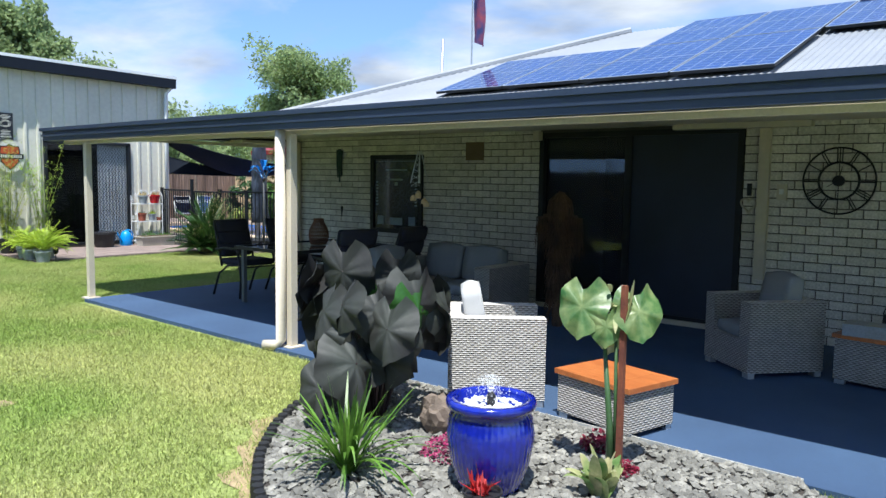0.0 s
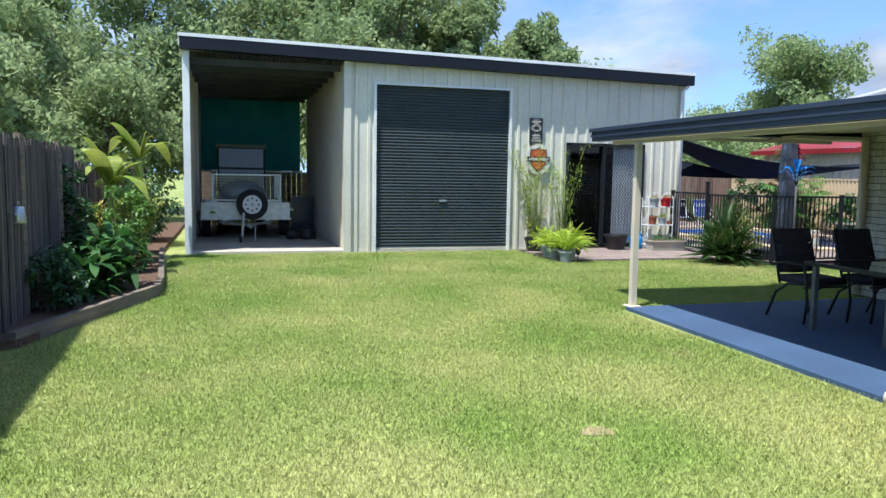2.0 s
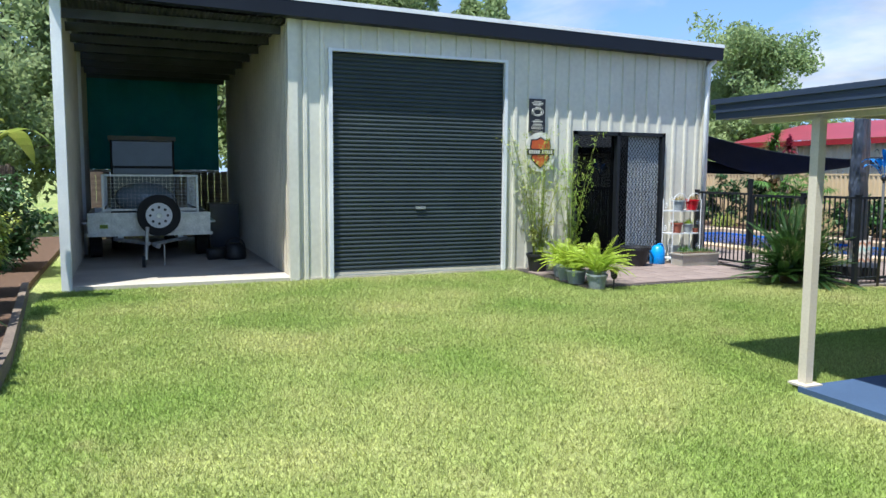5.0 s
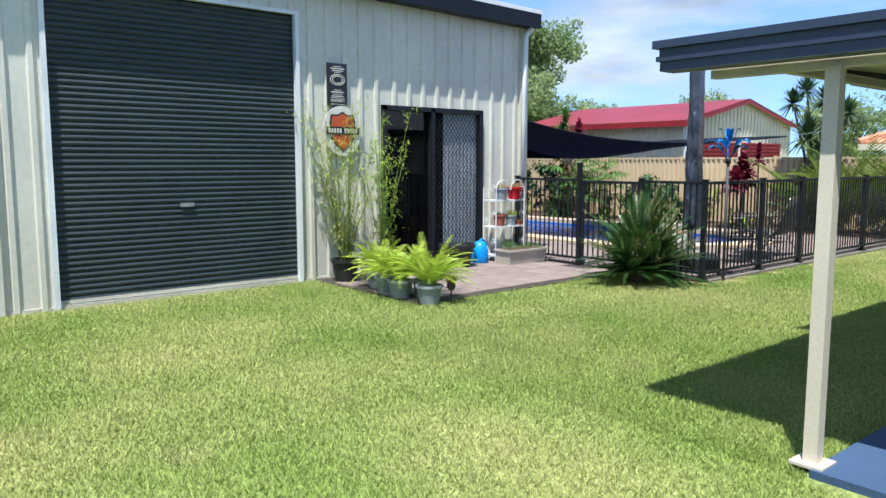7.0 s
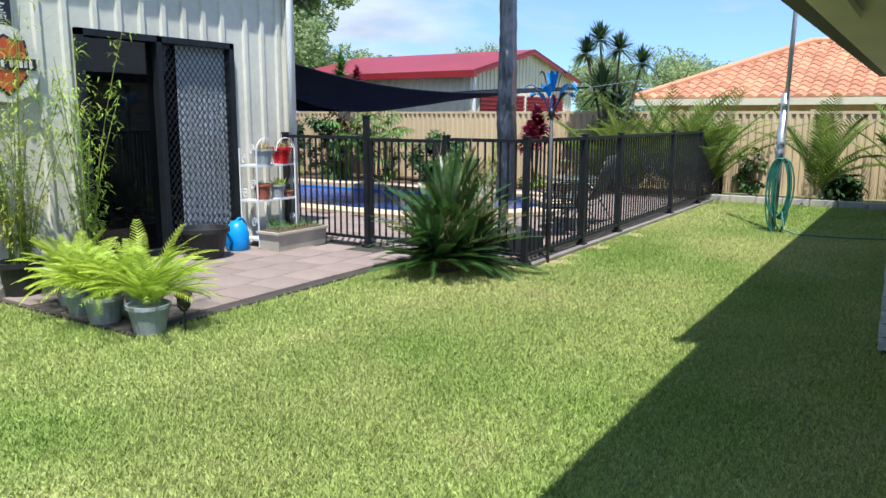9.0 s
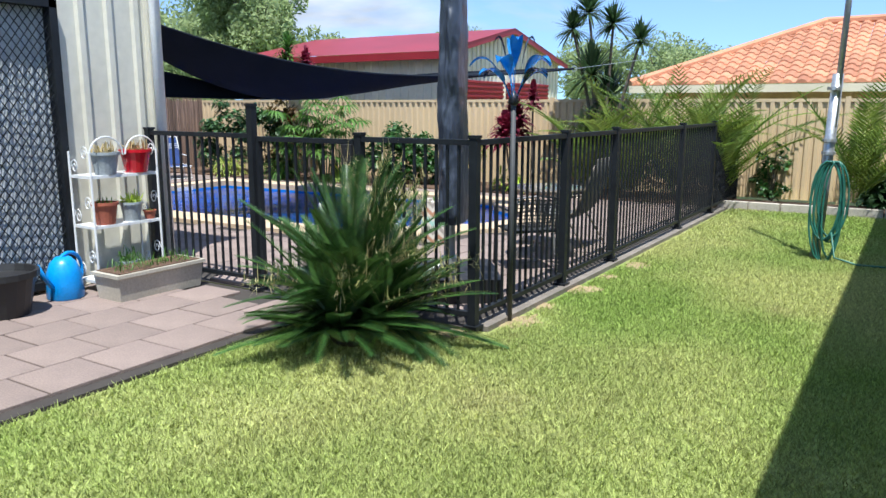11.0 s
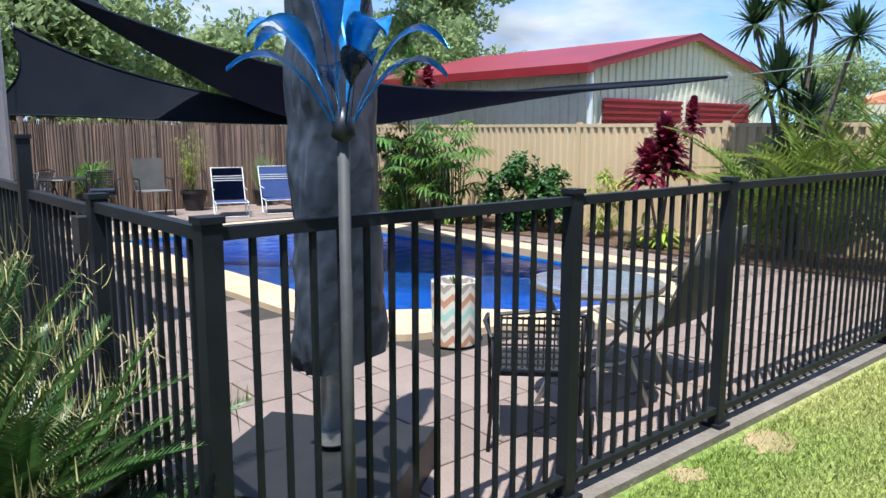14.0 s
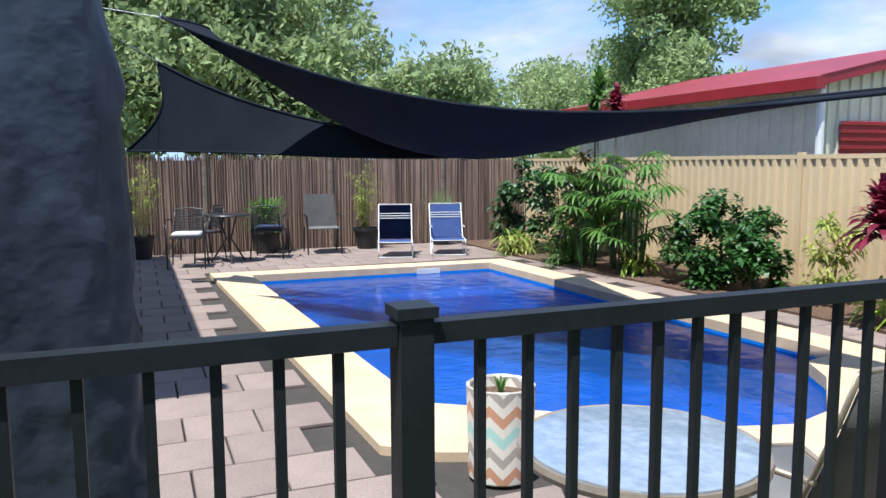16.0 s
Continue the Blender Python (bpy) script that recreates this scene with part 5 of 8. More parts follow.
aw = thing("awning_box", (-1.88, WY - 0.14, 2.13), 0, "cream roller awning casing above the sliding doors", "awning")
bm = B()
box(bm, -0.66, 0.66, -0.06, 0.055, -0.055, 0.055)
part("casing", bm, CREAM_IN, aw, bevel=0.015)
wd = thing("wall_downpipe", (-1.66, WY - 0.045, 0), 0, "cream rectangular conduit beside the sliding doors", "downpipe")
bm = B()
box(bm, -0.05, 0.05, -0.03, 0.042, 0.6, 2.08)
part("pipe", bm, CREAM_IN, wd, bevel=0.008)
wd2 = thing("wall_downpipe", (-8.69, WY - 0.05, 0), 0, "cream downpipe at the brick corner", "downpipe")
bm = B()
tube(bm, [(0, 0, 0.06), (0, 0, 2.08)], 0.045, 12)
part("pipe", bm, BEAM, wd2, smooth=True)
vt = thing("wall_vent", (-5.24, WY - 0.002, 1.90), 0, "brown square terracotta vent in the brickwork", "vent")
VENT = mat("vent_brown", (0.17, 0.12, 0.08), None, 9, 0.8)
bm = B()
box(bm, -0.145, 0.145, -0.012, 0.001, -0.115, 0.115)
part("frame", bm, VENT, vt, bevel=0.004)
for i in range(7):
    bm = B()
    box(bm, -0.125, 0.125, -0.02, -0.013, -0.095 + 0.028 * i, -0.08 + 0.028 * i)
    part("slat", bm, VENT, vt)
pc = thing("framed_display", (-6.60, WY - 0.03, 1.32), 0, "black framed dark display with pale printing on the brick wall", "picture")
for q in ((-0.49, -0.43, -0.545, 0.545), (0.43, 0.49, -0.545, 0.545), (-0.43, 0.43, 0.485, 0.545), (-0.43, 0.43, -0.545, -0.485)):
    bm = B()
    box(bm, q[0], q[1], -0.02, 0.025, q[2], q[3])
    part("frame", bm, BLACK, pc, bevel=0.004)
bm = B()
box(bm, -0.43, 0.43, 0.005, 0.02, -0.485, 0.485)
part("backing", bm, mat("display_navy", (0.012, 0.022, 0.032), (0.008, 0.014, 0.02), 4, 0.25, coat=0.8), pc)
DIM = mat("display_print", (0.20, 0.26, 0.30), None, 6, 0.5)
for q in ((-0.12, 0.12, 0.19, 0.215), (-0.03, 0.03, 0.12, 0.17), (-0.40, 0.40, 0.455, 0.462), (-0.36, -0.24, -0.43, -0.31), (-0.12, 0.12, -0.43, -0.33), (0.24, 0.36, -0.43, -0.31), (-0.2, 0.2, 0.33, 0.345)):
    bm = B()
    box(bm, q[0], q[1], 0.0, 0.004, q[2], q[3])
    part("print", bm, DIM, pc)
for sg in (-1, 1):
    for k in range(8):
        bm = B()
        box(bm, sg * 0.37 - 0.02, sg * 0.37 + 0.02, 0.0, 0.004, -0.16 + 0.045 * k, -0.14 + 0.045 * k)
        part("print", bm, DIM, pc)
ck = thing("wall_clock", (-1.0, WY - 0.03, 1.575), 0, "round black wrought-iron skeleton clock on the brick wall", "clock")
for r, w, nm in ((0.305, 0.009, "outer_ring"), (0.17, 0.011, "inner_ring")):
    bm = B()
    tube(bm, [(r * math.cos(radians(a)), 0, r * math.sin(radians(a))) for a in range(0, 361, 8)], w, 6, caps=False)
    part(nm, bm, BLACK, ck)
bm = B()
tube(bm, [(0, -0.02, 0), (0, 0.01, 0)], 0.05, 16)
part("hub", bm, BLACK, ck)
for k in range(12):
    a = radians(30 * k)
    nb_ = (2, 1, 2, 3, 2, 1, 2, 3, 2, 1, 2, 3)[k]
    for j in range(nb_):
        o = (j - (nb_ - 1) / 2) * 0.022
        bm = B()
        tube(bm, [(r * math.cos(a) - o * math.sin(a), 0, r * math.sin(a) + o * math.cos(a)) for r in (0.17, 0.30)], 0.005, 5)
        part("numeral", bm, BLACK, ck)
for a, l in ((78, 0.15), (-150, 0.11)):
    bm = B()
    tube(bm, [(0, -0.02, 0), (l * math.cos(radians(a)), -0.02, l * math.sin(radians(a)))], 0.006, 5, 0.002)
    part("pointer", bm, BLACK, ck)
for k in range(4):
    a = radians(90 * k)
    bm = B()
    tube(bm, [(0.05 * math.cos(a), 0, 0.05 * math.sin(a)), (0.17 * math.cos(a), 0, 0.17 * math.sin(a))], 0.004, 5)
    part("spoke", bm, BLACK, ck)
ht = thing("heart_ornament", (-1.80, WY - 0.02, 1.33), 0, "small white heart hanging from a dark bracket on the wall", "wall ornament")
bm = B()
pts_ = []
for k in range(33):
    a = 2 * math.pi * k / 32
    pts_.append((0.0047 * 16 * math.sin(a) ** 3, 0, 0.0047 * (13 * math.cos(a) - 5 * math.cos(2 * a) - 2 * math.cos(3 * a) - math.cos(4 * a))))
tube(bm, pts_, 0.011, 6, caps=False)
part("heart", bm, CREAM_IN, ht)
bm = B()
box(bm, -0.02, 0.02, -0.01, 0.018, 0.09, 0.21)
part("bracket", bm, BLACK, ht)
sb = thing("switch_box", (-1.49, WY - 0.02, 1.46), 0, "small cream outdoor switch box on the brickwork", "switch")
bm = B()
box(bm, -0.045, 0.045, -0.02, 0.018, -0.075, 0.075)
part("cover", bm, CREAM_IN, sb, bevel=0.006)
bm = B()
box(bm, -0.02, 0.02, -0.03, -0.021, -0.02, 0.03)
part("rocker", bm, WHITE, sb)
cm = thing("small_camera", (-4.21, 7.45, 2.06), 0, "small grey fitting under the patio roof beside the door", "fitting")
bm = B()
box(bm, -0.04, 0.04, -0.04, 0.04, -0.05, 0.05)
part("body", bm, CREAM_IN, cm, bevel=0.01)
la = thing("wall_art", (-7.77, WY - 0.02, 1.71), 0, "dark green carved wall hanging on the brick wall", "wall ornament")
bm = B()
for x, zt, zb in ((-0.04, 0.24, -0.17), (0.0, 0.25, -0.24), (0.04, 0.23, -0.15)):
    tube(bm, [(x, 0, zt), (x, -0.01, (zt + zb) / 2), (x, 0, zb)], 0.024, 6, 0.01)
part("carving", bm, mat("dark_green_metal", (0.015, 0.05, 0.045), None, 8, 0.5), la)
lb = thing("wall_lizard", (-7.72, WY - 0.02, 1.04), 0, "tiny dark gecko ornament on the brick wall", "wall ornament")
bm = B()
tube(bm, [(0, 0, 0.07), (0.01, -0.01, 0), (-0.005, 0, -0.08)], 0.02, 6, 0.004)
part("body", bm, BLACK, lb)

# windmill wind chime
WICK_D = mat("twig_dark", (0.06, 0.05, 0.045), (0.1, 0.08, 0.06), 9, 0.8)
SIZE = 0.9
wm = thing("wind_chime", (-4.42, 5.6, 1.26), 0, "little metal windmill chime with clay bells under the patio roof", "wind chime")
for sx in (-1, 1):
    for sy in (-1, 1):
        bm = B()
        tube(bm, [(sx * 0.012, sy * 0.012, 0.62), (sx * 0.07, sy * 0.07, 0.26)], 0.006, 5)
        part("tower_leg", bm, GALV, wm)
for k in range(5):
    s_ = 0.018 + 0.012 * k
    z = 0.56 - 0.07 * k
    bm = B()
    tube(bm, [(-s_, -s_, z), (s_, -s_, z - 0.05)], 0.002, 4)
    part("brace", bm, GALV, wm)
    bm = B()
    tube(bm, [(s_, -s_, z), (-s_, -s_, z - 0.05)], 0.002, 4)
    part("brace", bm, GALV, wm)
bm = B()
tube(bm, [(0, 0, 0.62), (0, 0, 0.925)], 0.002, 4)
part("cord", bm, BLACK, wm)
CLAY = mat("clay_bell", (0.50, 0.34, 0.18), (0.6, 0.45, 0.28), 12, 0.7)
for x, y, z in ((-0.09, 0, 0.06), (-0.04, 0.03, 0.11), (0.0, -0.02, 0.09), (0.06, 0.02, 0.03), (0.11, 0, 0.0)):
    bm = B()
    lathe(bm, [(0.036, z), (0.031, z + 0.04), (0.010, z + 0.065)], 10, (x, y))
    part("bell", bm, CLAY, wm)
    bm = B()
    tube(bm, [(x, y, z + 0.05), (x * 0.6, y, 0.27)], 0.0015, 4)
    part("string", bm, BLACK, wm)

# bark scarecrow figure: one plain mesh
FIBRE = mat("palm_fibre", (0.15, 0.085, 0.05), (0.06, 0.036, 0.024), 5, 0.95, 0, 0.6, 60, 0.35, island=0.3)
sc = thing("bark_figure", (-3.38, 6.62, ZP), 0, "brown palm-bark and straw garden figure beside the glass door", "garden ornament")
bm = B()
tube(bm, [(0, 0, 0), (0.01, 0, 0.35), (-0.01, 0, 0.7)], 0.06, 9, 0.09)
tube(bm, [(-0.01, 0, 0.7), (0.02, -0.02, 1.0), (0, 0, 1.28)], 0.09, 9, 0.08)
tube(bm, [(0, 0, 1.28), (0, -0.02, 1.42), (0.02, 0, 1.55)], 0.10, 9, 0.04)
tube(bm, [(-0.05, 0, 1.26), (-0.2, 0, 1.27), (-0.27, 0, 1.15)], 0.03, 6)
tube(bm, [(0.05, 0, 1.26), (0.2, 0, 1.27), (0.27, 0, 1.15)], 0.03, 6)
rng = random.Random(31)
for i in range(760):
    a = rng.uniform(0, 6.28)
    kind_ = rng.random()
    if kind_ < 0.2:
        side_ = rng.choice((-1, 1))
        x = side_ * rng.uniform(0.12, 0.29)
        tube(bm, [(x, rng.uniform(-0.05, 0.05), 1.26), (x + rng.uniform(-0.02, 0.04) * side_, rng.uniform(-0.06, 0.06), rng.uniform(0.75, 1.05))], 0.005, 3, 0.001, caps=False)
    elif kind_ < 0.4:
        tube(bm, [(0.03 * math.cos(a), 0.03 * math.sin(a), 1.54), (0.13 * math.cos(a), 0.13 * math.sin(a), rng.uniform(1.38, 1.46)), (0.16 * math.cos(a), 0.15 * math.sin(a), rng.uniform(1.15, 1.35))], 0.006, 3, 0.001, caps=False)
    else:
        z_ = rng.uniform(0.25, 1.28)
        r_ = 0.08 + rng.uniform(0, 0.02)
        l_ = rng.uniform(0.12, 0.34)
        o_ = rng.uniform(0.02, 0.09)
        tube(bm, [(r_ * math.cos(a), r_ * math.sin(a), z_), ((r_ + o_ * 0.7) * math.cos(a + 0.1), (r_ + o_ * 0.7) * math.sin(a + 0.1), z_ - l_ * 0.5), ((r_ + o_) * math.cos(a + rng.uniform(-0.3, 0.3)), (r_ + o_) * math.sin(a), max(0.02, z_ - l_))], rng.uniform(0.004, 0.013), 3, 0.001, caps=False)
part("figure", bm, FIBRE, sc)

# ---- patio furniture ----
def wicker(name, c1, c2):
    m = bpy.data.materials.new(name)
    m.use_nodes = True
    nt = m.node_tree
    L = nt.links.new
    b = nt.nodes["Principled BSDF"]
    tc = nt.nodes.new("ShaderNodeTexCoord")
    sep = nt.nodes.new("ShaderNodeSeparateXYZ")
    L(tc.outputs["Object"], sep.inputs[0])
    ad = nt.nodes.new("ShaderNodeMath")
    L(sep.outputs[0], ad.inputs[0])
    L(sep.outputs[1], ad.inputs[1])

    def wave(sock, per, ph=0.0):
        mu = nt.nodes.new("ShaderNodeMath")
        mu.operation = "MULTIPLY"
        mu.inputs[1].default_value = 2 * math.pi / per
        L(sock, mu.inputs[0])
        a2 = nt.nodes.new("ShaderNodeMath")
        a2.inputs[1].default_value = ph
        L(mu.outputs[0], a2.inputs[0])
        si = nt.nodes.new("ShaderNodeMath")
        si.operation = "SINE"
        L(a2.outputs[0], si.inputs[0])
        return si.outputs[0]
    wu = wave(ad.outputs[0], 0.052)
    wz = wave(sep.outputs[2], 0.032)
    wf = wave(sep.outputs[2], 0.016)
    pr = nt.nodes.new("ShaderNodeMath")
    pr.operation = "MULTIPLY"
    L(wu, pr.inputs[0])
    L(wz, pr.inputs[1])
    ho = nt.nodes.new("ShaderNodeMath")
    ho.operation = "ADD"
    L(pr.outputs[0], ho.inputs[0])
    L(wf, ho.inputs[1])
    rp = nt.nodes.new("ShaderNodeMapRange")
    rp.inputs[1].default_value, rp.inputs[2].default_value = -1.3, 1.2
    L(ho.outputs[0], rp.inputs[0])
    no = nt.nodes.new("ShaderNodeTexNoise")
    no.inputs["Scale"].default_value = 14
    L(tc.outputs["Object"], no.inputs["Vector"])
    m2 = nt.nodes.new("ShaderNodeMath")
    m2.operation = "MULTIPLY"
    L(rp.outputs[0], m2.inputs[0])
    r5 = nt.nodes.new("ShaderNodeMapRange")
    r5.inputs[1].default_value, r5.inputs[2].default_value, r5.inputs[3].default_value, r5.inputs[4].default_value = 0.3, 0.7, 0.75, 1.1
    L(no.outputs["Fac"], r5.inputs[0])
    L(r5.outputs[0], m2.inputs[1])
    mx = nt.nodes.new("ShaderNodeMix")
    mx.data_type = "RGBA"
    mx.inputs[6].default_value, mx.inputs[7].default_value = (*c2, 1), (*c1, 1)
    L(m2.outputs[0], mx.inputs["Factor"])
    L(mx.outputs[2], b.inputs["Base Color"])
    b.inputs["Roughness"].default_value = 0.55
    bp = nt.nodes.new("ShaderNodeBump")
    bp.inputs["Strength"].default_value, bp.inputs["Distance"].default_value = 1.0, 0.006
    L(ho.outputs[0], bp.inputs["Height"])
    L(bp.outputs[0], b.inputs["Normal"])
    return m


WICKER = wicker("grey_wicker", (0.70, 0.66, 0.62), (0.16, 0.15, 0.14))
CUSH = mat("slate_cushion", (0.25, 0.26, 0.275), (0.20, 0.21, 0.225), 2, 0.85, 0, 0.25, 220, 0.1)
CUSHW = mat("pale_cushion", (0.50, 0.50, 0.50), (0.42, 0.42, 0.43), 2, 0.85, 0, 0.25, 220, 0.08)


def cushion(parent, cx, cy, cz, w, d, h, rx=0, rz=0, m=None, name="cushion"):
    bm = B()
    bmesh.ops.create_cube(bm, size=1)
    bmesh.ops.subdivide_edges(bm, edges=bm.edges, cuts=5, use_grid_fill=True)
    for v in bm.verts:
        x, y, z = v.co * 2
        k = 0.06 * (1 - x * x) * (1 - y * y) + 0.02
        v.co = Vector((x * (1 - 0.05 * z * z - 0.03 * y * y), y * (1 - 0.05 * z * z - 0.03 * x * x), z * (0.82 + 3.0 * k)))
        v.co = Vector((v.co.x * w / 2, v.co.y * d / 2, v.co.z * h / 2))
    M = pose(cx, cy, cz, rx, 0, rz)
    for v in bm.verts:
        v.co = M @ v.co
    return part(name, bm, m or CUSH, parent, smooth=True)


def wicker_chair(loc, rz, w, d, label, cush):
    """Faces local +y; origin at the middle of its base."""
    t = thing("wicker_armchair", loc, rz, label, "armchair")
    aw_ = 0.15
    for sx in (-1, 1):
        bm = B()
        x = sx * (w / 2 - aw_ / 2)
        box(bm, x - aw_ / 2, x + aw_ / 2, -d / 2, d / 2, 0.05, 0.66)
        part("armrest", bm, WICKER, t, bevel=0.012)
    bm = B()
    box(bm, -w / 2 + aw_, w / 2 - aw_, -d / 2, -d / 2 + 0.12, 0.05, 0.66)
    part("backrest", bm, WICKER, t, bevel=0.012)
    bm = B()
    box(bm, -w / 2 + aw_, w / 2 - aw_, -d / 2 + 0.12, d / 2 - 0.005, 0.05, 0.32)
    part("seat_frame", bm, WICKER, t, bevel=0.008)
    for sx in (-1, 1):
        for sy in (-1, 1):
            bm = B()
            box(bm, sx * (w / 2 - 0.05) - 0.045, sx * (w / 2 - 0.05) + 0.045, sy * (d / 2 - 0.04) - 0.03, sy * (d / 2 - 0.04) + 0.03, 0, 0.05)
            part("foot", bm, GALV, t)
    cushion(t, 0, 0.05, 0.38, w - 2 * aw_, d - 0.14, 0.12, name="seat_cushion", m=CUSH)
    cushion(t, 0, -d / 2 + 0.20, 0.64, w - 2 * aw_ - 0.02, 0.16, 0.48, rx=10, name="back_cushion", m=cush)
    return t


c39 = radians(39)
wicker_chair((-2.41, 4.16, ZP), -51, 0.76, 0.72, "sunlit pale wicker armchair with white back cushion near the garden bed", CUSHW)
wicker_chair((-1.21, 6.24, ZP), 140, 0.72, 0.72, "grey wicker armchair with slate cushions against the brick wall", CUSH)
so = thing("corner_sofa", (-0.2, 0.15, ZP), 0, "grey wicker corner sofa with slate cushions along the brick wall", "sofa")
for nm, q in (("backrest", (-5.72, -4.1, 7.32, 7.45, 0.05, 0.66)), ("side_back", (-5.72, -5.58, 5.95, 7.32, 0.05, 0.66)), ("armrest", (-4.32, -4.10, 6.62, 7.32, 0.05, 0.66)), ("armrest", (-5.58, -4.98, 5.95, 6.1, 0.05, 0.60)), ("seat_frame", (-5.58, -4.32, 6.62, 7.32, 0.05, 0.30)), ("side_seat_frame", (-5.58, -4.98, 6.1, 6.62, 0.05, 0.30))):
    bm = B()
    box(bm, *q)
    part(nm, bm, WICKER, so, bevel=0.012)
for x in (-5.25, -4.63):
    cushion(so, x, 6.95, 0.36, 0.62, 0.66, 0.12, name="seat_cushion")
    cushion(so, x, 7.24, 0.62, 0.60, 0.15, 0.46, rx=-12, name="back_cushion")
cushion(so, -5.27, 6.35, 0.36, 0.58, 0.5, 0.12, name="seat_cushion")
cushion(so, -5.50, 6.38, 0.62, 0.15, 0.52, 0.46, name="back_cushion")
WOODTOP = mat("orange_timber", (0.50, 0.17, 0.05), (0.40, 0.12, 0.035), 2.5, 0.4, 0, 0.15, 30, 0.18, coat=0.2, stretch=(1, 7, 1))


def wick_box(loc, rz, w, d, h, label):
    t = thing("wicker_box", loc, rz, label, "side table")
    bm = B()
    box(bm, -w / 2 + 0.02, w / 2 - 0.02, -d / 2 + 0.02, d / 2 - 0.02, 0.04, h - 0.035)
    part("body", bm, WICKER, t, bevel=0.01)
    n_ = 4
    for k in range(n_):
        bm = B()
        box(bm, -w / 2 + w * k / n_ + 0.0008, -w / 2 + w * (k + 1) / n_ - 0.0008, -d / 2, d / 2, h - 0.035, h)
        part("top_board", bm, WOODTOP, t, bevel=0.002)
    for sx in (-1, 1):
        for sy in (-1, 1):
            bm = B()
            box(bm, sx * (w / 2 - 0.07) - 0.04, sx * (w / 2 - 0.07) + 0.04, sy * (d / 2 - 0.05) - 0.025, sy * (d / 2 - 0.05) + 0.025, 0, 0.04)
            part("foot", bm, GALV, t)
    return t


wick_box((-1.46, 4.14, ZP), -14, 0.68, 0.50, 0.35, "pale wicker box table with orange timber top near the garden edge")
wick_box((-0.34, 6.30, ZP), -10, 0.66, 0.5, 0.43, "grey wicker box table with orange timber top by the wall")
tb_ = thing("glass_tub", (-0.44, 6.19, ZP + 0.387), 0, "clear tub on the wicker box table", "tub")
bm = B()
box(bm, -0.17, 0.2, -0.12, 0.12, 0, 0.10)
part("tub", bm, mat("tub_grey", (0.30, 0.32, 0.34), None, 5, 0.3), tb_, bevel=0.02)
ke = thing("iron_kettle", (-0.29, 6.39, ZP + 0.387), 0, "black cast iron pot with hoop handle on the side table", "kettle")
bm = B()
lathe(bm, [(0.09, 0), (0.11, 0.05), (0.10, 0.16), (0.03, 0.19)], 16)
part("body", bm, BLACK_PL, ke, smooth=True)
bm = B()
tube(bm, arc((0, 0, 0.16), 0.10, 0, 180, 12), 0.005, 5)
part("handle", bm, BLACK_PL, ke)

DFRAME = mat("dark_aluminium", (0.035, 0.035, 0.04), None, 8, 0.4, 0.4)
PURP = mat("charcoal_cushion", (0.035, 0.033, 0.045), (0.028, 0.026, 0.036), 3, 0.85, 0, 0.3, 160, 0.15)


def dining_chair(loc, rz, first=None):
    t = thing("dining_chair", loc, rz, "charcoal cushioned dining armchair with dark curved frame at the table", "chair", "chairs round the patio table")
    for sx in (-1, 1):
        x = sx * 0.29
        for nm, pts_ in (("front_leg", [(x, 0.24, 0.0), (x, 0.27, 0.25), (x, 0.24, 0.45), (x, 0.2, 0.62)]), ("rear_leg", [(x, -0.36, 0.0), (x, -0.22, 0.3), (x, -0.02, 0.42), (x, 0.2, 0.44)]), ("armrest", [(x, 0.26, 0.60), (x, 0.16, 0.65), (x, -0.1, 0.65), (x, -0.30, 0.62)]), ("back_post", [(x * 0.9, -0.20, 0.40), (x * 0.9, -0.29, 0.70), (x * 0.88, -0.38, 1.0)])):
            bm = B()
            tube(bm, pts_, 0.016, 6)
            part(nm, bm, DFRAME, t, smooth=True)
    bm = B()
    tube(bm, [(-0.255, -0.38, 1.0), (0.255, -0.38, 1.0)], 0.015, 6)
    part("top_rail", bm, DFRAME, t)
    bm = B()
    tube(bm, [(-0.29, 0.2, 0.40), (0.29, 0.2, 0.40)], 0.013, 6)
    part("front_rail", bm, DFRAME, t)
    cushion(t, 0, 0.0, 0.46, 0.52, 0.50, 0.09, name="seat_cushion", m=PURP)
    for k in range(3):
        cushion(t, 0, -0.265 - 0.055 * k, 0.60 + 0.16 * k, 0.50, 0.09, 0.18, rx=17, name="back_cushion", m=PURP)
    return t


SIZE = 0.94
ch = dining_chair((-7.36, 5.62, ZP), -90)
for x, y, r in ((-7.25, 6.35, -88), (-5.64, 5.65, 80), (-5.6, 6.4, 95)):
    copy_thing(ch, pose(x, y, ZP, 0, 0, r))
tbl = thing("dining_table", (-6.48, 5.96, ZP), 0, "dark glass-topped rectangular outdoor dining table", "table")
bm = B()
box(bm, -0.52, 0.52, -0.80, 0.80, 0.70, 0.715)
part("glass_top", bm, mat("smoked_glass", (0.03, 0.035, 0.04), None, 3, 0.06, coat=1.0), tbl, bevel=0.004)
for q in ((-0.55, -0.52, -0.83, 0.83), (0.52, 0.55, -0.83, 0.83), (-0.52, 0.52, -0.83, -0.80), (-0.52, 0.52, 0.80, 0.83)):
    bm = B()
    box(bm, *q, 0.685, 0.725)
    part("edge_frame", bm, DFRAME, tbl)
for sx in (-1, 1):
    for sy in (-1, 1):
        bm = B()
        box(bm, sx * 0.47 - 0.025, sx * 0.47 + 0.025, sy * 0.74 - 0.025, sy * 0.74 + 0.025, 0, 0.685)
        part("leg", bm, mat("table_grey", (0.16, 0.17, 0.17), None, 5, 0.5, 0.3), tbl)
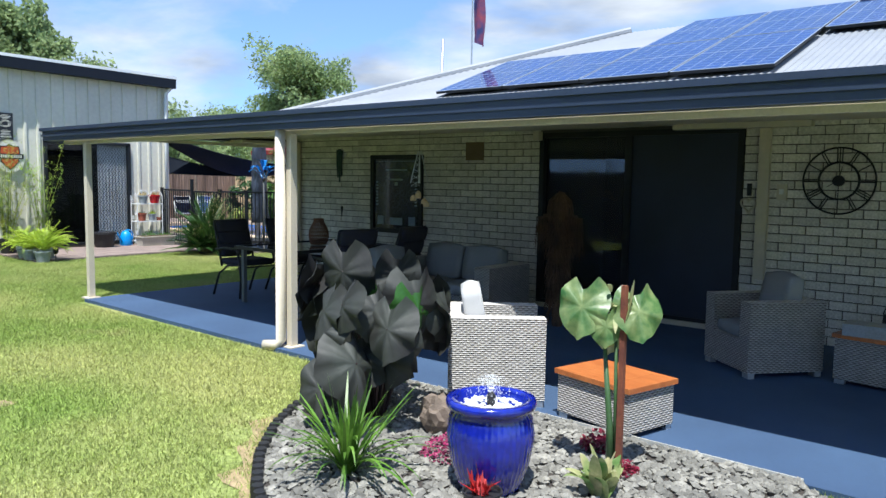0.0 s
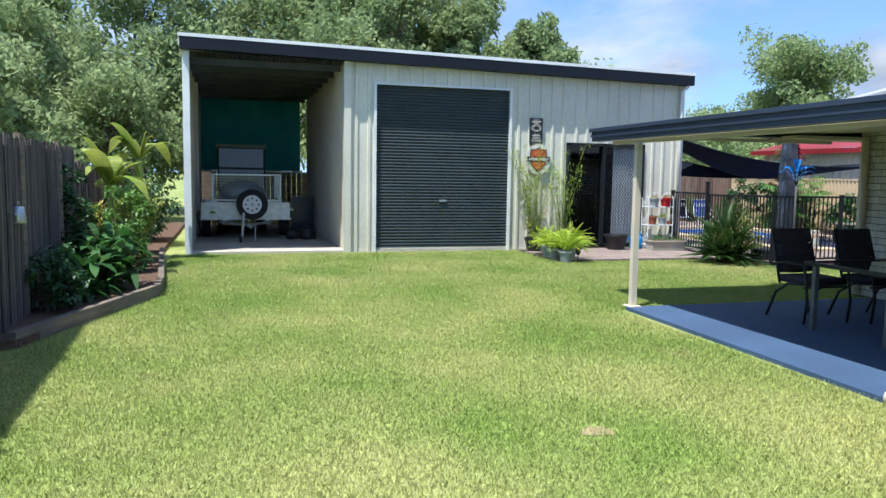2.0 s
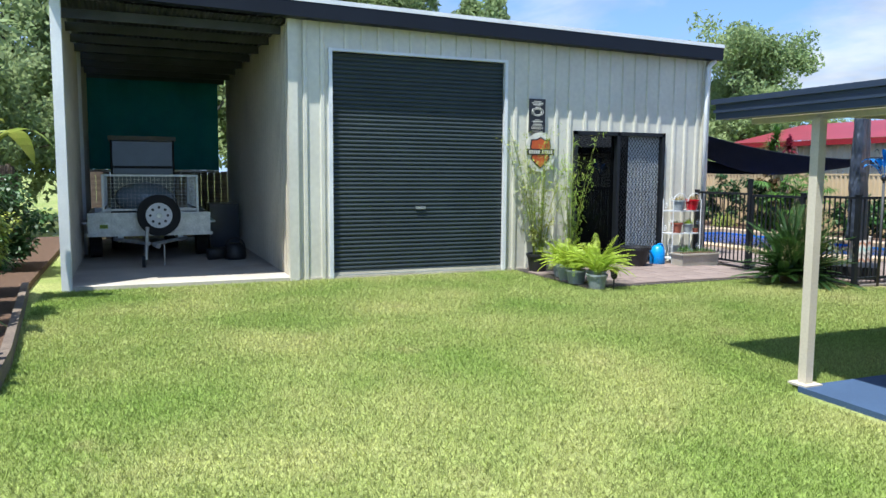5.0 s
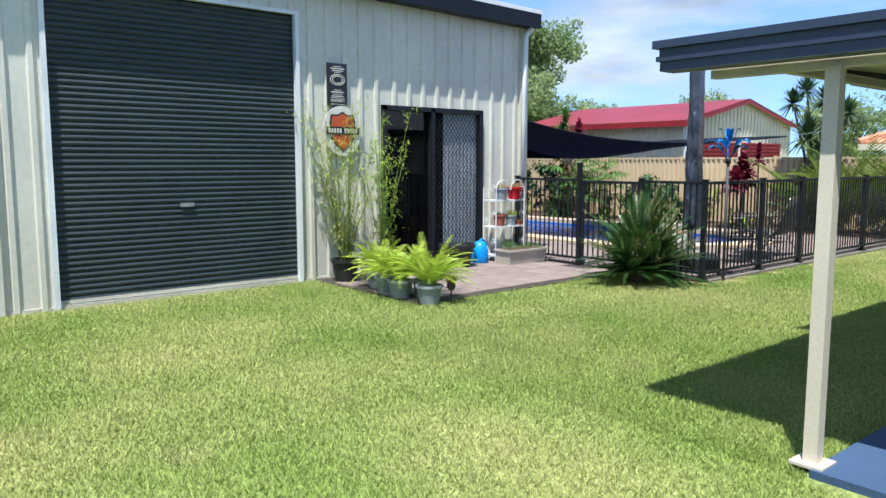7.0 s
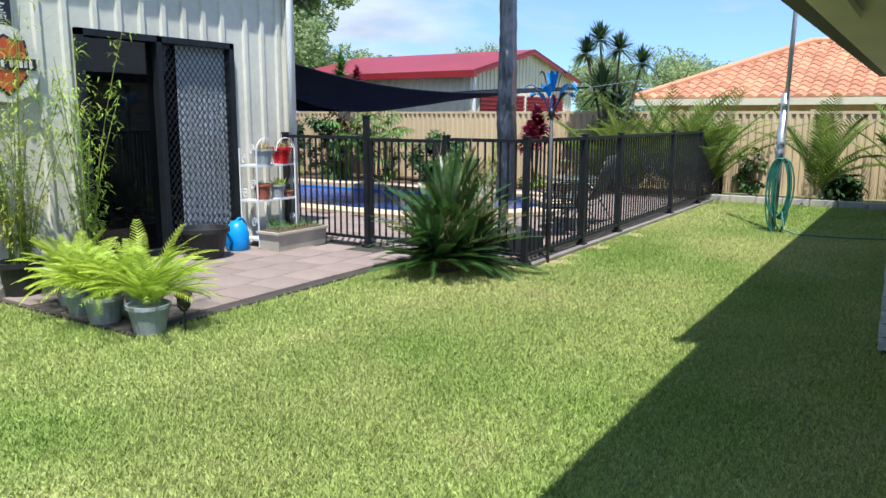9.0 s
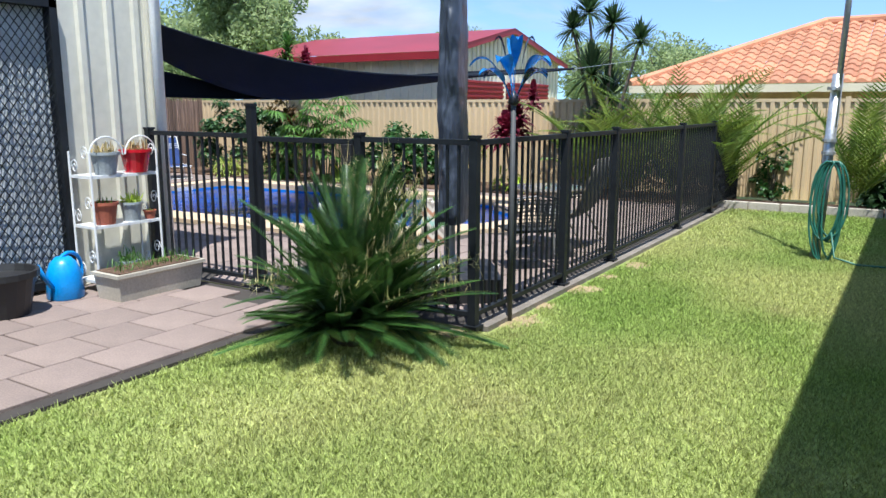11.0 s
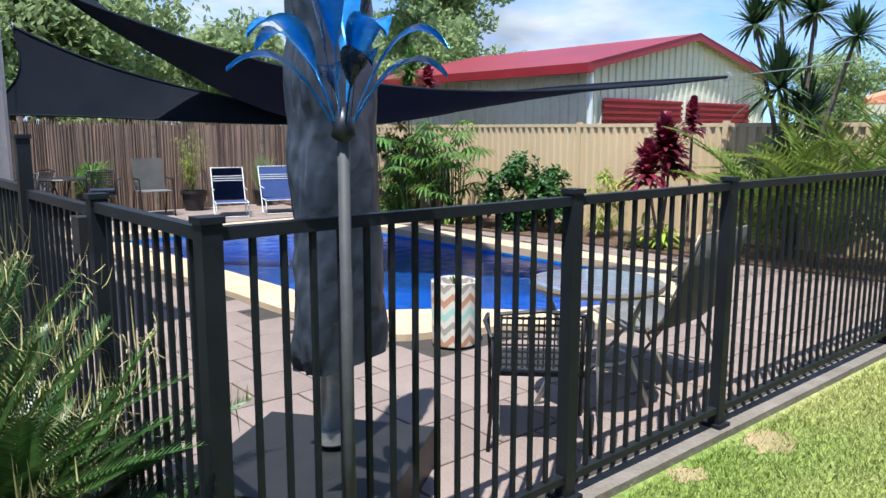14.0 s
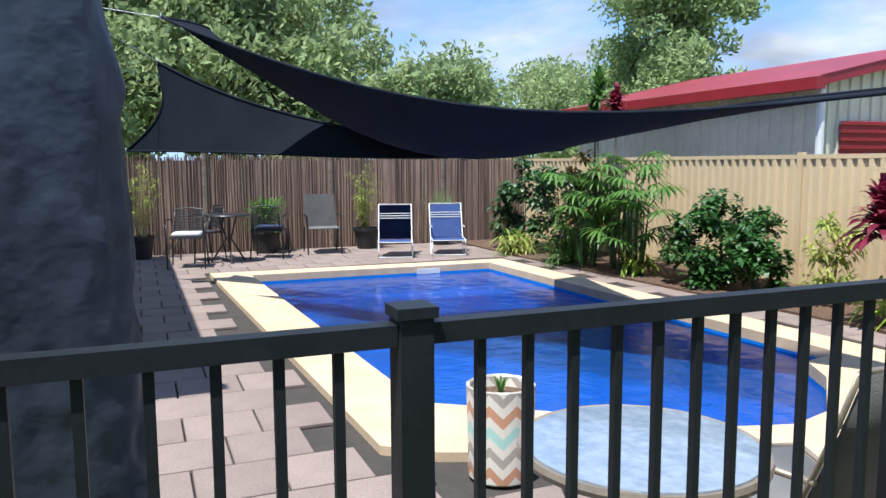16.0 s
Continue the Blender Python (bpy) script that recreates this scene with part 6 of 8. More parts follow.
lt = thing("woven_lantern", (-6.48, 6.05, ZP + 0.682), 0, "brown woven twig lantern on the dining table", "lantern")
bm = B()
for k in range(26):
    a = 2 * math.pi * k / 26
    for sg in (-1, 1):
        pts_ = []
        for q in range(9):
            t_ = q / 8
            r = 0.10 + 0.045 * math.sin(math.pi * min(1, t_ * 1.15)) - 0.04 * t_
            aa = a + sg * 0.9 * t_
            pts_.append((r * math.cos(aa), r * math.sin(aa), 0.34 * t_))
        tube(bm, pts_, 0.005, 4, caps=False)
part("woven_body", bm, mat("rattan", (0.20, 0.09, 0.05), (0.13, 0.06, 0.035), 9, 0.7), lt, kind="stuff")
bm = B()
lathe(bm, [(0.105, 0), (0.105, 0.02)], 20)
part("base_ring", bm, WICK_D, lt)
for x, y, h in ((-6.24, 6.4, 0.09), (-6.14, 6.34, 0.11)):
    cup = thing("jar", (x, y, ZP + 0.682), 0, "small dark glass jar on the dining table", "jar")
    bm = B()
    lathe(bm, [(0.03, 0), (0.035, 0.02), (0.035, h), (0.02, h + 0.02)], 12)
    part("body", bm, GLASS, cup, smooth=True)

# ---- solar panels and flag ----
CELL = mat("solar_cell", (0.012, 0.045, 0.22), (0.010, 0.035, 0.16), 1.2, 0.12, 0, coat=0.8, fine=0.2)
SILVER = mat("silver_line", (0.45, 0.5, 0.58), None, 4, 0.4, 0.4)
TPd = math.degrees(math.atan(TP))


SIZE = 1.0
arr = thing("solar_array", (0, 0, 0), 0, "array of blue solar panels on the grey steel roof", "solar panels")


def solar(x, s, w=1.04, h=1.72):
    """A panel whose lower left corner is x along the roof and s up its slope."""
    y = EY + s * math.cos(radians(TPd))
    z = EZ + s * math.sin(radians(TPd)) + 0.10
    t = new("solar_panel")
    t.parent = arr
    t.location = (x, y, z)
    t.rotation_euler = (radians(TPd), 0, 0)
    bm = B()
    box(bm, 0.0, w, 0.0, h, -0.035, -0.004)
    part("frame", bm, BLACK, t)
    bm = B()
    box(bm, 0.012, w - 0.012, 0.012, h - 0.012, -0.0035, 0.0)
    part("cells", bm, CELL, t)
    bm = B()
    for i in range(1, 6):
        box(bm, w * i / 6 - 0.0025, w * i / 6 + 0.0025, 0.02, h - 0.02, 0.0, 0.0012)
    for i in range(1, 12):
        k = 0.002 if i != 6 else 0.008
        box(bm, 0.02, w - 0.02, h * i / 12 - k, h * i / 12 + k, 0.0014, 0.0024)
    part("grid_lines", bm, SILVER, t, kind="stuff")
    bm = B()
    for q in ((0, 0.012, 0, h), (w - 0.012, w, 0, h), (0.012, w - 0.012, 0, 0.012), (0.012, w - 0.012, h - 0.012, h)):
        box(bm, *q, -0.003, 0.002)
    part("rim", bm, SILVER, t)
    return t


p0 = solar(-5.84, 1.12)
for c_, r_ in ((1, 0), (2, 0), (3, 0), (2, 1), (3, 1), (4, 1)):
    s = 1.12 + 1.76 * r_
    copy_thing(p0, pose(-5.84 + 1.065 * c_, EY + s * math.cos(radians(TPd)), EZ + s * math.sin(radians(TPd)) + 0.10, TPd, 0, 0))
copy_thing(p0, pose(-5.84 + 1.065 * 4, EY + 4.64 * math.cos(radians(TPd)) * 0.985, EZ + 4.64 * math.sin(radians(TPd)) + 0.10, TPd, 0, 0))
fg = thing("flagpole", (-7.20, 10.0, 3.06), 0, "tall pole with limp dark blue and red flag behind the roof", "flagpole")
bm = B()
tube(bm, [(0, 0, 0), (0, 0, 2.6)], 0.014, 8)
part("pole", bm, GALV, fg)
bm = B()
V = []
for i in range(15):
    row = []
    for j in range(6):
        z = 2.2 - 0.10 * i
        a = j * 1.1 + i * 0.22
        row.append(bm.verts.new((0.04 + 0.035 * j + 0.03 * math.sin(a), 0.05 * math.cos(a * 1.7), z - 0.03 * j)))
    V.append(row)
for r0, r1 in zip(V, V[1:]):
    for j in range(5):
        bm.faces.new((r0[j], r0[j + 1], r1[j + 1], r1[j]))
part("flag", bm, mat("flag_cloth", (0.02, 0.03, 0.12), (0.25, 0.04, 0.06), 5, 0.8), fg, smooth=True)

# ---- stone bed ----
BED = [(-3.17, 3.95), (-3.22, 3.19), (-3.13, 2.95), (-2.93, 2.65), (-2.59, 2.28), (-2.26, 2.02), (-1.79, 1.75), (-1.17, 1.61), (-0.47, 1.64), (0.14, 1.92), (0.49, 2.43), (0.63, 2.95), (-0.3, 3.895), (-2.0, 3.928)]
bm = B()
prism(bm, BED, -0.05, 0.03)
structure(part("stone_bed", bm, SAND), "bed of grey crushed stone round the fountain")
pts_ = [Vector((x, y, 0)) for x, y in BED[:12]]
eg = thing("lawn_edging", (0, 0, 0), 0, "black scalloped plastic lawn edging round the stone bed", "edging")
for p, q in zip(pts_, pts_[1:]):
    n_ = max(1, int((q - p).length / 0.075))
    for i in range(n_):
        c_ = p.lerp(q, (i + 0.5) / n_)
        a = math.degrees(math.atan2(q.y - p.y, q.x - p.x))
        bm = B()
        M = pose(c_.x, c_.y, 0, 0, 0, a)
        tube(bm, [M @ Vector(v) for v in ((0, 0, -0.02), (0, 0, 0.06), (0, 0, 0.075))], 0.036, 8, 0.03)
        part("scallop", bm, BLACK_PL, eg)
bm = B()
for a, b_ in (((-3.17, 3.94), (-1.7, 3.915)), ((-1.7, 3.915), (-0.28, 3.89))):
    L_ = math.hypot(b_[0] - a[0], b_[1] - a[1])
    box(bm, 0, L_, -0.005, 0.005, 0.03, 0.058, pose(a[0], a[1], 0, 0, 0, math.degrees(math.atan2(b_[1] - a[1], b_[0] - a[0]))))
structure(part("bed_edge_strip", bm, mat("pale_grey_strip", (0.42, 0.42, 0.40))))


def inside(x, y, poly):
    c_ = False
    for (x0, y0), (x1, y1) in zip(poly, poly[1:] + poly[:1]):
        if (y0 > y) != (y1 > y) and x < (x1 - x0) * (y - y0) / (y1 - y0) + x0:
            c_ = not c_
    return c_


STONE = mat("grey_bluestone", (0.225, 0.215, 0.19), (0.145, 0.14, 0.125), 3, 0.85, 0, 0.3, 60, 0.2, island=0.4)


def stones(name, poly, count, smin, smax, material, label, z=0.03, seed=2, kind="stuff"):
    rng = np.random.default_rng(seed)
    xs, ys_ = [p[0] for p in poly], [p[1] for p in poly]
    V, F = [], []
    base = np.array([(0, 0, 1), (0.9, 0, 0.3), (0.28, 0.86, 0.2), (-0.73, 0.53, 0.35), (-0.73, -0.53, 0.2), (0.28, -0.86, 0.3), (0.5, 0.3, -0.6), (-0.5, 0.2, -0.6), (0, -0.5, -0.6)])
    tri = [(0, 1, 2), (0, 2, 3), (0, 3, 4), (0, 4, 5), (0, 5, 1), (1, 6, 2), (2, 6, 7), (2, 7, 3), (3, 7, 4), (4, 7, 8), (4, 8, 5), (5, 8, 1), (1, 8, 6)]
    n_ = 0
    while n_ < count:
        x, y = rng.uniform(min(xs), max(xs)), rng.uniform(min(ys_), max(ys_))
        if not inside(x, y, poly):
            continue
        s = rng.uniform(smin, smax)
        q = base * (1 + rng.uniform(-0.25, 0.25, base.shape)) * (s, s * rng.uniform(0.6, 0.9), s * rng.uniform(0.45, 0.7))
        a, b_ = rng.uniform(0, 6.28), rng.uniform(-0.5, 0.5)
        ca, sa, cb, sb_ = math.cos(a), math.sin(a), math.cos(b_), math.sin(b_)
        q = q @ np.array([[cb, 0, sb_], [0, 1, 0], [-sb_, 0, cb]]).T @ np.array([[ca, -sa, 0], [sa, ca, 0], [0, 0, 1]]).T
        k = len(V)
        q = q + (x, y, z + s * 0.28)
        V.extend(map(tuple, q))
        F.extend((k + i, k + j, k + l) for i, j, l in tri)
        n_ += 1
    return tagged(raw(name, V, F, material, None, kind), label=label)


stones("crushed_stone", BED, 9500, 0.018, 0.042, STONE, "loose grey crushed stone in the garden bed")

# fountain pot
GLAZE = mat("cobalt_glaze", (0.008, 0.018, 0.30), (0.006, 0.012, 0.20), 5, 0.12, 0, 0.1, 25, 0.2, coat=1.0)
SIZE = 0.88
ft = thing("fountain_pot", (-1.42, 2.77, 0.04), 0, "ribbed cobalt-blue glazed fountain pot with white stones and bubbling water", "fountain")
bm = B()
prof = [(0.15, 0.0), (0.17, 0.04), (0.215, 0.18), (0.235, 0.32), (0.222, 0.42), (0.205, 0.455), (0.215, 0.465), (0.245, 0.475), (0.25, 0.50), (0.24, 0.52), (0.205, 0.52), (0.195, 0.50), (0.195, 0.44), (0.001, 0.43)]
rings = []
NS = 132
for r, z in prof:
    ring = []
    for k in range(NS):
        a = 2 * math.pi * k / NS
        rr_ = r * (1 + (0.034 * abs(math.sin(a * 22)) if 0.03 < z < 0.43 and r > 0.16 else 0))
        ring.append(bm.verts.new((rr_ * math.cos(a), rr_ * math.sin(a), z)))
    rings.append(ring)
for r0, r1 in zip(rings, rings[1:]):
    for k in range(NS):
        bm.faces.new((r0[k], r0[(k + 1) % NS], r1[(k + 1) % NS], r1[k]))
bm.faces.new(rings[0][::-1])
part("body", bm, GLAZE, ft, smooth=True)
wst = stones("white_pebbles", [(0.17 * math.cos(radians(a)), 0.17 * math.sin(radians(a))) for a in range(0, 360, 30)], 260, 0.012, 0.02, WHITE, "white pebbles in the fountain", z=0.47)
wst.parent = ft
bm = B()
lathe(bm, [(0.02, 0.45), (0.025, 0.53), (0.012, 0.55)], 10)
part("nozzle", bm, BLACK_PL, ft)
V, F = [], []
rng = random.Random(3)
for i in range(420):
    a = rng.uniform(0, 6.28)
    t_ = rng.random()
    sp = rng.uniform(0.01, 0.13) * (0.3 + t_)
    c_ = (sp * math.cos(a), sp * math.sin(a), 0.55 + 0.10 * math.sin(math.pi * min(t_ * 1.1, 1)) * (1 - sp * 3) - 0.02 * t_)
    s = rng.uniform(0.0012, 0.003)
    k = len(V)
    V.extend([(c_[0] + s, c_[1], c_[2]), (c_[0] - s, c_[1] + s, c_[2]), (c_[0] - s, c_[1] - s, c_[2]), (c_[0], c_[1], c_[2] + 3 * s)])
    F.extend([(k, k + 1, k + 2), (k, k + 1, k + 3), (k + 1, k + 2, k + 3), (k, k + 2, k + 3)])
raw("water_spray", V, F, WHITE, ft, "stuff")


def big_leaf(V, F, tip, az, pitch_, s, cup=0.12, n=9):
    """A heart-shaped leaf: tip hangs from the stalk end, with ribs and a wavy edge."""
    ca, sa = math.cos(az), math.sin(az)
    cp, sp = math.cos(pitch_), math.sin(pitch_)
    k = len(V)
    M = 30
    def place(u, v, w):
        x = u * cp + w * sp
        z = -u * sp + w * cp
        return (tip[0] + s * (x * ca - v * sa), tip[1] + s * (x * sa + v * ca), tip[2] + s * z)
    V.append(place(0, 0, 0))
    for r in (0.33, 0.66, 1.0):
        for i in range(M):
            a = 2 * math.pi * i / M
            rad = 0.5 * (1 - 0.18 * math.cos(a)) * (1.16 if abs(a - 0) < 0.01 else 1.0) + 0.07 * max(0, math.cos(a)) ** 5
            if abs(a - math.pi) < 0.3:
                rad *= 0.55
            wv = 0.03 * math.sin(5 * a) * r * r
            V.append(place(rad * r * math.cos(a) * 1.15 + 0.0, rad * r * math.sin(a) * 1.0, -cup * r * r * (abs(math.sin(a)) + 0.7 * max(0, math.cos(a))) + 2.2 * wv + 0.035 * math.cos(9 * a) * r))
    for i in range(M):
        j = (i + 1) % M
        F.append((k, k + 1 + i, k + 1 + j))
        for q in range(2):
            o = k + 1 + q * M
            F.append((o + i, o + M + i, o + M + j, o + j))


ta = thing("elephant_ear", (-2.65, 3.19, 0.03), 0, "tall blackish elephant ear plant with large drooping leaves", "plant")
rng = random.Random(17)
bm = B()
Vd, Fd, Vg, Fg = [], [], [], []
for i in range(50):
    a = rng.uniform(0, 6.28)
    r = rng.uniform(0.12, 0.60)
    z = rng.uniform(0.36, 1.14) * (1 - 0.25 * (r / 0.62) ** 2)
    tip = Vector((r * math.cos(a), r * math.sin(a), z))
    tube(bm, [(0.08 * math.cos(a), 0.08 * math.sin(a), 0.02), (r * 0.45 * math.cos(a), r * 0.45 * math.sin(a), z * 0.7), (tip.x * 0.85, tip.y * 0.85, tip.z * 1.02), tuple(tip)], 0.014, 6, 0.006)
    # every seventh leaf counts as sunlit: the light is put into a brighter green
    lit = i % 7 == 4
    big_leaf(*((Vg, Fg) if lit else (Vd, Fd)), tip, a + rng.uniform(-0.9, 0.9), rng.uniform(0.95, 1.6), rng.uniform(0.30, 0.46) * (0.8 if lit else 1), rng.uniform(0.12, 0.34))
part("stalk_clump", bm, mat("stalk_dark", (0.035, 0.018, 0.02), None, 6, 0.4), ta, kind="stuff")
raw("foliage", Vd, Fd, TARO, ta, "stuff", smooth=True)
raw("green_leaves", Vg, Fg, mat("leaf_taro_lit_green", (0.05, 0.15, 0.03), (0.03, 0.10, 0.02), 4, 0.35, trans=0.25, bump=0.2), ta, "stuff", smooth=True)
rkk = thing("stump", (-2.14, 3.24, 0.04), 0, "small brown weathered stump in the stone bed", "rock")
bm = B()
bmesh.ops.create_icosphere(bm, subdivisions=3, radius=1)
for v in bm.verts:
    v.co = Vector((v.co.x * 0.14, v.co.y * 0.12, 0.11 + v.co.z * 0.14)) * (1 + 0.25 * noise.noise(v.co * 3))
part("wood", bm, TIMBER, rkk)
# tuft grass
tg = thing("ponytail_grass", (-2.07, 2.44, 0.03), 0, "light green strappy tuft plant in the stone bed", "plant")
V, F = [], []
rng = random.Random(6)
for i in range(120):
    leaf_strip(V, F, (rng.uniform(-0.03, 0.03), rng.uniform(-0.03, 0.03), 0.02), rng.uniform(0, 6.28), rng.uniform(0.5, 0.88), rng.uniform(0.6, 1.5), rng.uniform(0.2, 0.7), 0.010, 8, 0.2)
raw("foliage", V, F, mat("leaf_bright", (0.15, 0.28, 0.04), (0.09, 0.2, 0.03), 5, 0.4, trans=0.35, island=0.35), tg, "stuff")


def low_plant(name, x, y, r, h, n, m, label, seed, w=0.012, l=0.05, z=0.04):
    t = thing(name, (x, y, z), 0, label, "plant")
    rng = random.Random(seed)
    V, F = [], []
    for i in range(n):
        a, q = rng.uniform(0, 6.28), math.sqrt(rng.random())
        zz = h * (1 - 0.6 * q * q) * rng.uniform(0.2, 1)
        leaf_strip(V, F, (q * r * math.cos(a), q * r * math.sin(a), zz), rng.uniform(0, 6.28), l * rng.uniform(0.6, 1.2), rng.uniform(-0.2, 1.2), 0.4, w * rng.uniform(0.6, 1.1), 3)
    raw("foliage", V, F, m, t, "stuff")
    return t


PINK = mat("leaf_magenta", (0.34, 0.03, 0.12), (0.16, 0.02, 0.06), 5, 0.5, trans=0.2, island=0.4)
low_plant("magenta_groundcover", -1.80, 3.02, 0.24, 0.13, 900, PINK, "low magenta leafy groundcover among grey stones", 41, 0.008, 0.03)
low_plant("red_coleus", -1.28, 3.62, 0.12, 0.12, 260, LEAF_RED, "dark red small leafy plant among the stones", 42, 0.012, 0.045)
low_plant("red_coleus", -1.02, 3.38, 0.09, 0.08, 150, LEAF_RED, "dark red small leafy plant beside the variegated lily", 43, 0.012, 0.045)
rp_ = thing("small_red_plant", (-1.30, 2.55, 0.04), 0, "spiky red succulent in a round black pot", "potted plant")
pot(rp_, 0.10, 0.11, BLACK_PL)
V, F = [], []
rng = random.Random(9)
for i in range(46):
    leaf_strip(V, F, (rng.uniform(-0.05, 0.05), rng.uniform(-0.05, 0.05), 0.1), rng.uniform(0, 6.28), rng.uniform(0.06, 0.16), rng.uniform(0.5, 1.4), 0.1, 0.008, 3)
raw("foliage", V, F, mat("leaf_scarlet", (0.45, 0.02, 0.02), (0.28, 0.015, 0.02), 9, 0.4, trans=0.3, island=0.3), rp_, "stuff")
# staked giant leaf plant
st = thing("staked_leaf_plant", (-1.04, 3.32, 0.04), 0, "tall green and cream crinkled leaf plant tied to rusty stake", "plant")
RUST = mat("rusty_steel", (0.22, 0.07, 0.035), (0.14, 0.045, 0.03), 12, 0.8, 0.1, 0.3, 60)
bm = B()
box(bm, -0.016, 0.016, -0.014, 0.014, -0.02, 1.12)
for v in bm.verts:
    v.co.x += 0.03
part("stake", bm, RUST, st)
bm = B()
tube(bm, [(-0.02, 0, 0), (-0.03, -0.01, 0.3), (-0.08, -0.01, 0.78)], 0.028, 8, 0.011)
tube(bm, [(0.0, 0.02, 0), (-0.01, 0.02, 0.4), (-0.02, 0.01, 0.85)], 0.018, 8, 0.008)
part("stem", bm, mat("stem_green", (0.06, 0.12, 0.05), (0.04, 0.09, 0.03), 5, 0.4), st, smooth=True)
VAR = mat("leaf_variegated", (0.09, 0.24, 0.05), (0.50, 0.46, 0.26), 7, 0.4, trans=0.3, bump=0.4, bscale=25)
GRN = mat("leaf_blade_green", (0.055, 0.16, 0.045), (0.24, 0.30, 0.12), 9, 0.35, trans=0.3, bump=0.2, bscale=18)
V, F = [], []
big_leaf(V, F, (-0.19, -0.09, 0.98), radians(-80), 1.15, 0.31, 0.12)
big_leaf(V, F, (0.10, 0.05, 0.97), radians(-45), 1.05, 0.29, 0.14)
big_leaf(V, F, (-0.05, -0.06, 0.88), radians(-60), 1.3, 0.20, 0.12)
raw("leaf_blade", V, F, GRN, st, "stuff", smooth=True)
V, F = [], []
big_leaf(V, F, (-0.06, 0.0, 0.82), radians(280), 1.3, 0.18, 0.2)
for i in range(14):
    leaf_strip(V, F, (rng.uniform(-0.1, 0.03), rng.uniform(-0.03, 0.02), rng.uniform(0.86, 1.08)), rng.uniform(0, 6.28), rng.uniform(0.05, 0.14), rng.uniform(-1, 1.2), 0.5, 0.014, 4)
leaf_strip(V, F, (0.03, 0, 0.9), 0.8, 0.24, 1.3, -0.1, 0.03, 6)
raw("dry_leaf_edges", V, F, mat("leaf_cream", (0.55, 0.50, 0.28), (0.30, 0.36, 0.14), 9, 0.6, trans=0.3), st, "stuff")
lv = thing("variegated_lily", (-0.96, 3.04, 0.04), 0, "broad green and cream variegated lily clump among grey stones", "plant")
V, F, V2, F2 = [], [], [], []
rng = random.Random(23)
for i in range(26):
    leaf_strip(*((V, F) if i % 3 else (V2, F2)), (rng.uniform(-0.03, 0.03), rng.uniform(-0.03, 0.03), 0.0), rng.uniform(0, 6.28), rng.uniform(0.22, 0.40), rng.uniform(0.7, 1.45), rng.uniform(0.1, 0.5), 0.036, 7, 0.3)
raw("foliage", V, F, VAR, lv, "stuff", smooth=True)
raw("cream_leaves", V2, F2, mat("leaf_cream", (0.5, 0.5, 0.28)), lv, "stuff", smooth=True)

# ---- planting along the left fence ----
SIZE = 0.93
bm = B()
prism(bm, [(-7.6, -2.35), (-7.75, -2.05), (-10.4, -1.22), (-11.2, -1.24), (-15.2, -1.5), (-23, -1.5), (-23, -2.7), (-12.3, -2.7), (-12.3, -2.45)], -0.05, 0.08)
structure(part("garden_bed", bm, MULCH), "bark mulch garden bed along the left fence")
for a, b_ in (((-7.75, -2.10), (-10.4, -1.18)), ((-10.4, -1.18), (-11.2, -1.20)), ((-11.2, -1.20), (-15.1, -1.50))):
    sl_ = thing("timber_sleeper", (a[0], a[1], 0), math.degrees(math.atan2(b_[1] - a[1], b_[0] - a[0])), "weathered grey timber sleeper edging the garden bed", "garden edging", "sleepers of the garden bed")
    bm = B()
    box(bm, 0, math.hypot(b_[0] - a[0], b_[1] - a[1]) / SIZE - 0.01, -0.04, 0.04, -0.02, 0.15)
    part("plank", bm, TIMBER, sl_, bevel=0.01)


def shrub(name, x, y, r, h, n, m, label, seed, leaf=0.07, w=0.02, z=0.05, stems=7, low=0.1, cat="shrub"):
    t = thing(name, (x, y, z), 0, label, cat)
    rng = random.Random(seed)
    bm = B()
    V, F = [], []
    clumps = []
    for i in range(stems * 4):
        a = rng.uniform(0, 6.28)
        q = math.sqrt(rng.random()) * r * 0.8
        zz = low * h + (1 - low) * h * rng.random() * (1 - 0.4 * (q / r) ** 2)
        clumps.append((q * math.cos(a), q * math.sin(a), zz, r * rng.uniform(0.18, 0.36)))
    for c_ in clumps[:stems]:
        tube(bm, [(c_[0] * 0.15, c_[1] * 0.15, 0), (c_[0] * 0.5, c_[1] * 0.6, c_[2] * 0.6), (c_[0], c_[1], c_[2])], 0.014, 5, 0.004)
    part("branchwork", bm, BARK, t, kind="stuff")
    for i in range(n):
        c_ = clumps[rng.randrange(len(clumps))]
        a, b__ = rng.uniform(0, 6.28), rng.uniform(-1, 1)
        rr_ = c_[3] * rng.random() ** 0.33
        s_ = math.sqrt(1 - b__ * b__)
        p = (c_[0] + rr_ * s_ * math.cos(a), c_[1] + rr_ * s_ * math.sin(a), max(0.02, c_[2] + rr_ * b__ * 0.8))
        leaf_strip(V, F, p, a + rng.uniform(-1, 1), leaf * rng.uniform(0.6, 1.3), rng.uniform(-0.6, 1.0), 0.4, w * rng.uniform(0.7, 1.2), 2 if leaf < 0.1 else 4)
    raw("foliage", V, F, m, t, "stuff")
    return t


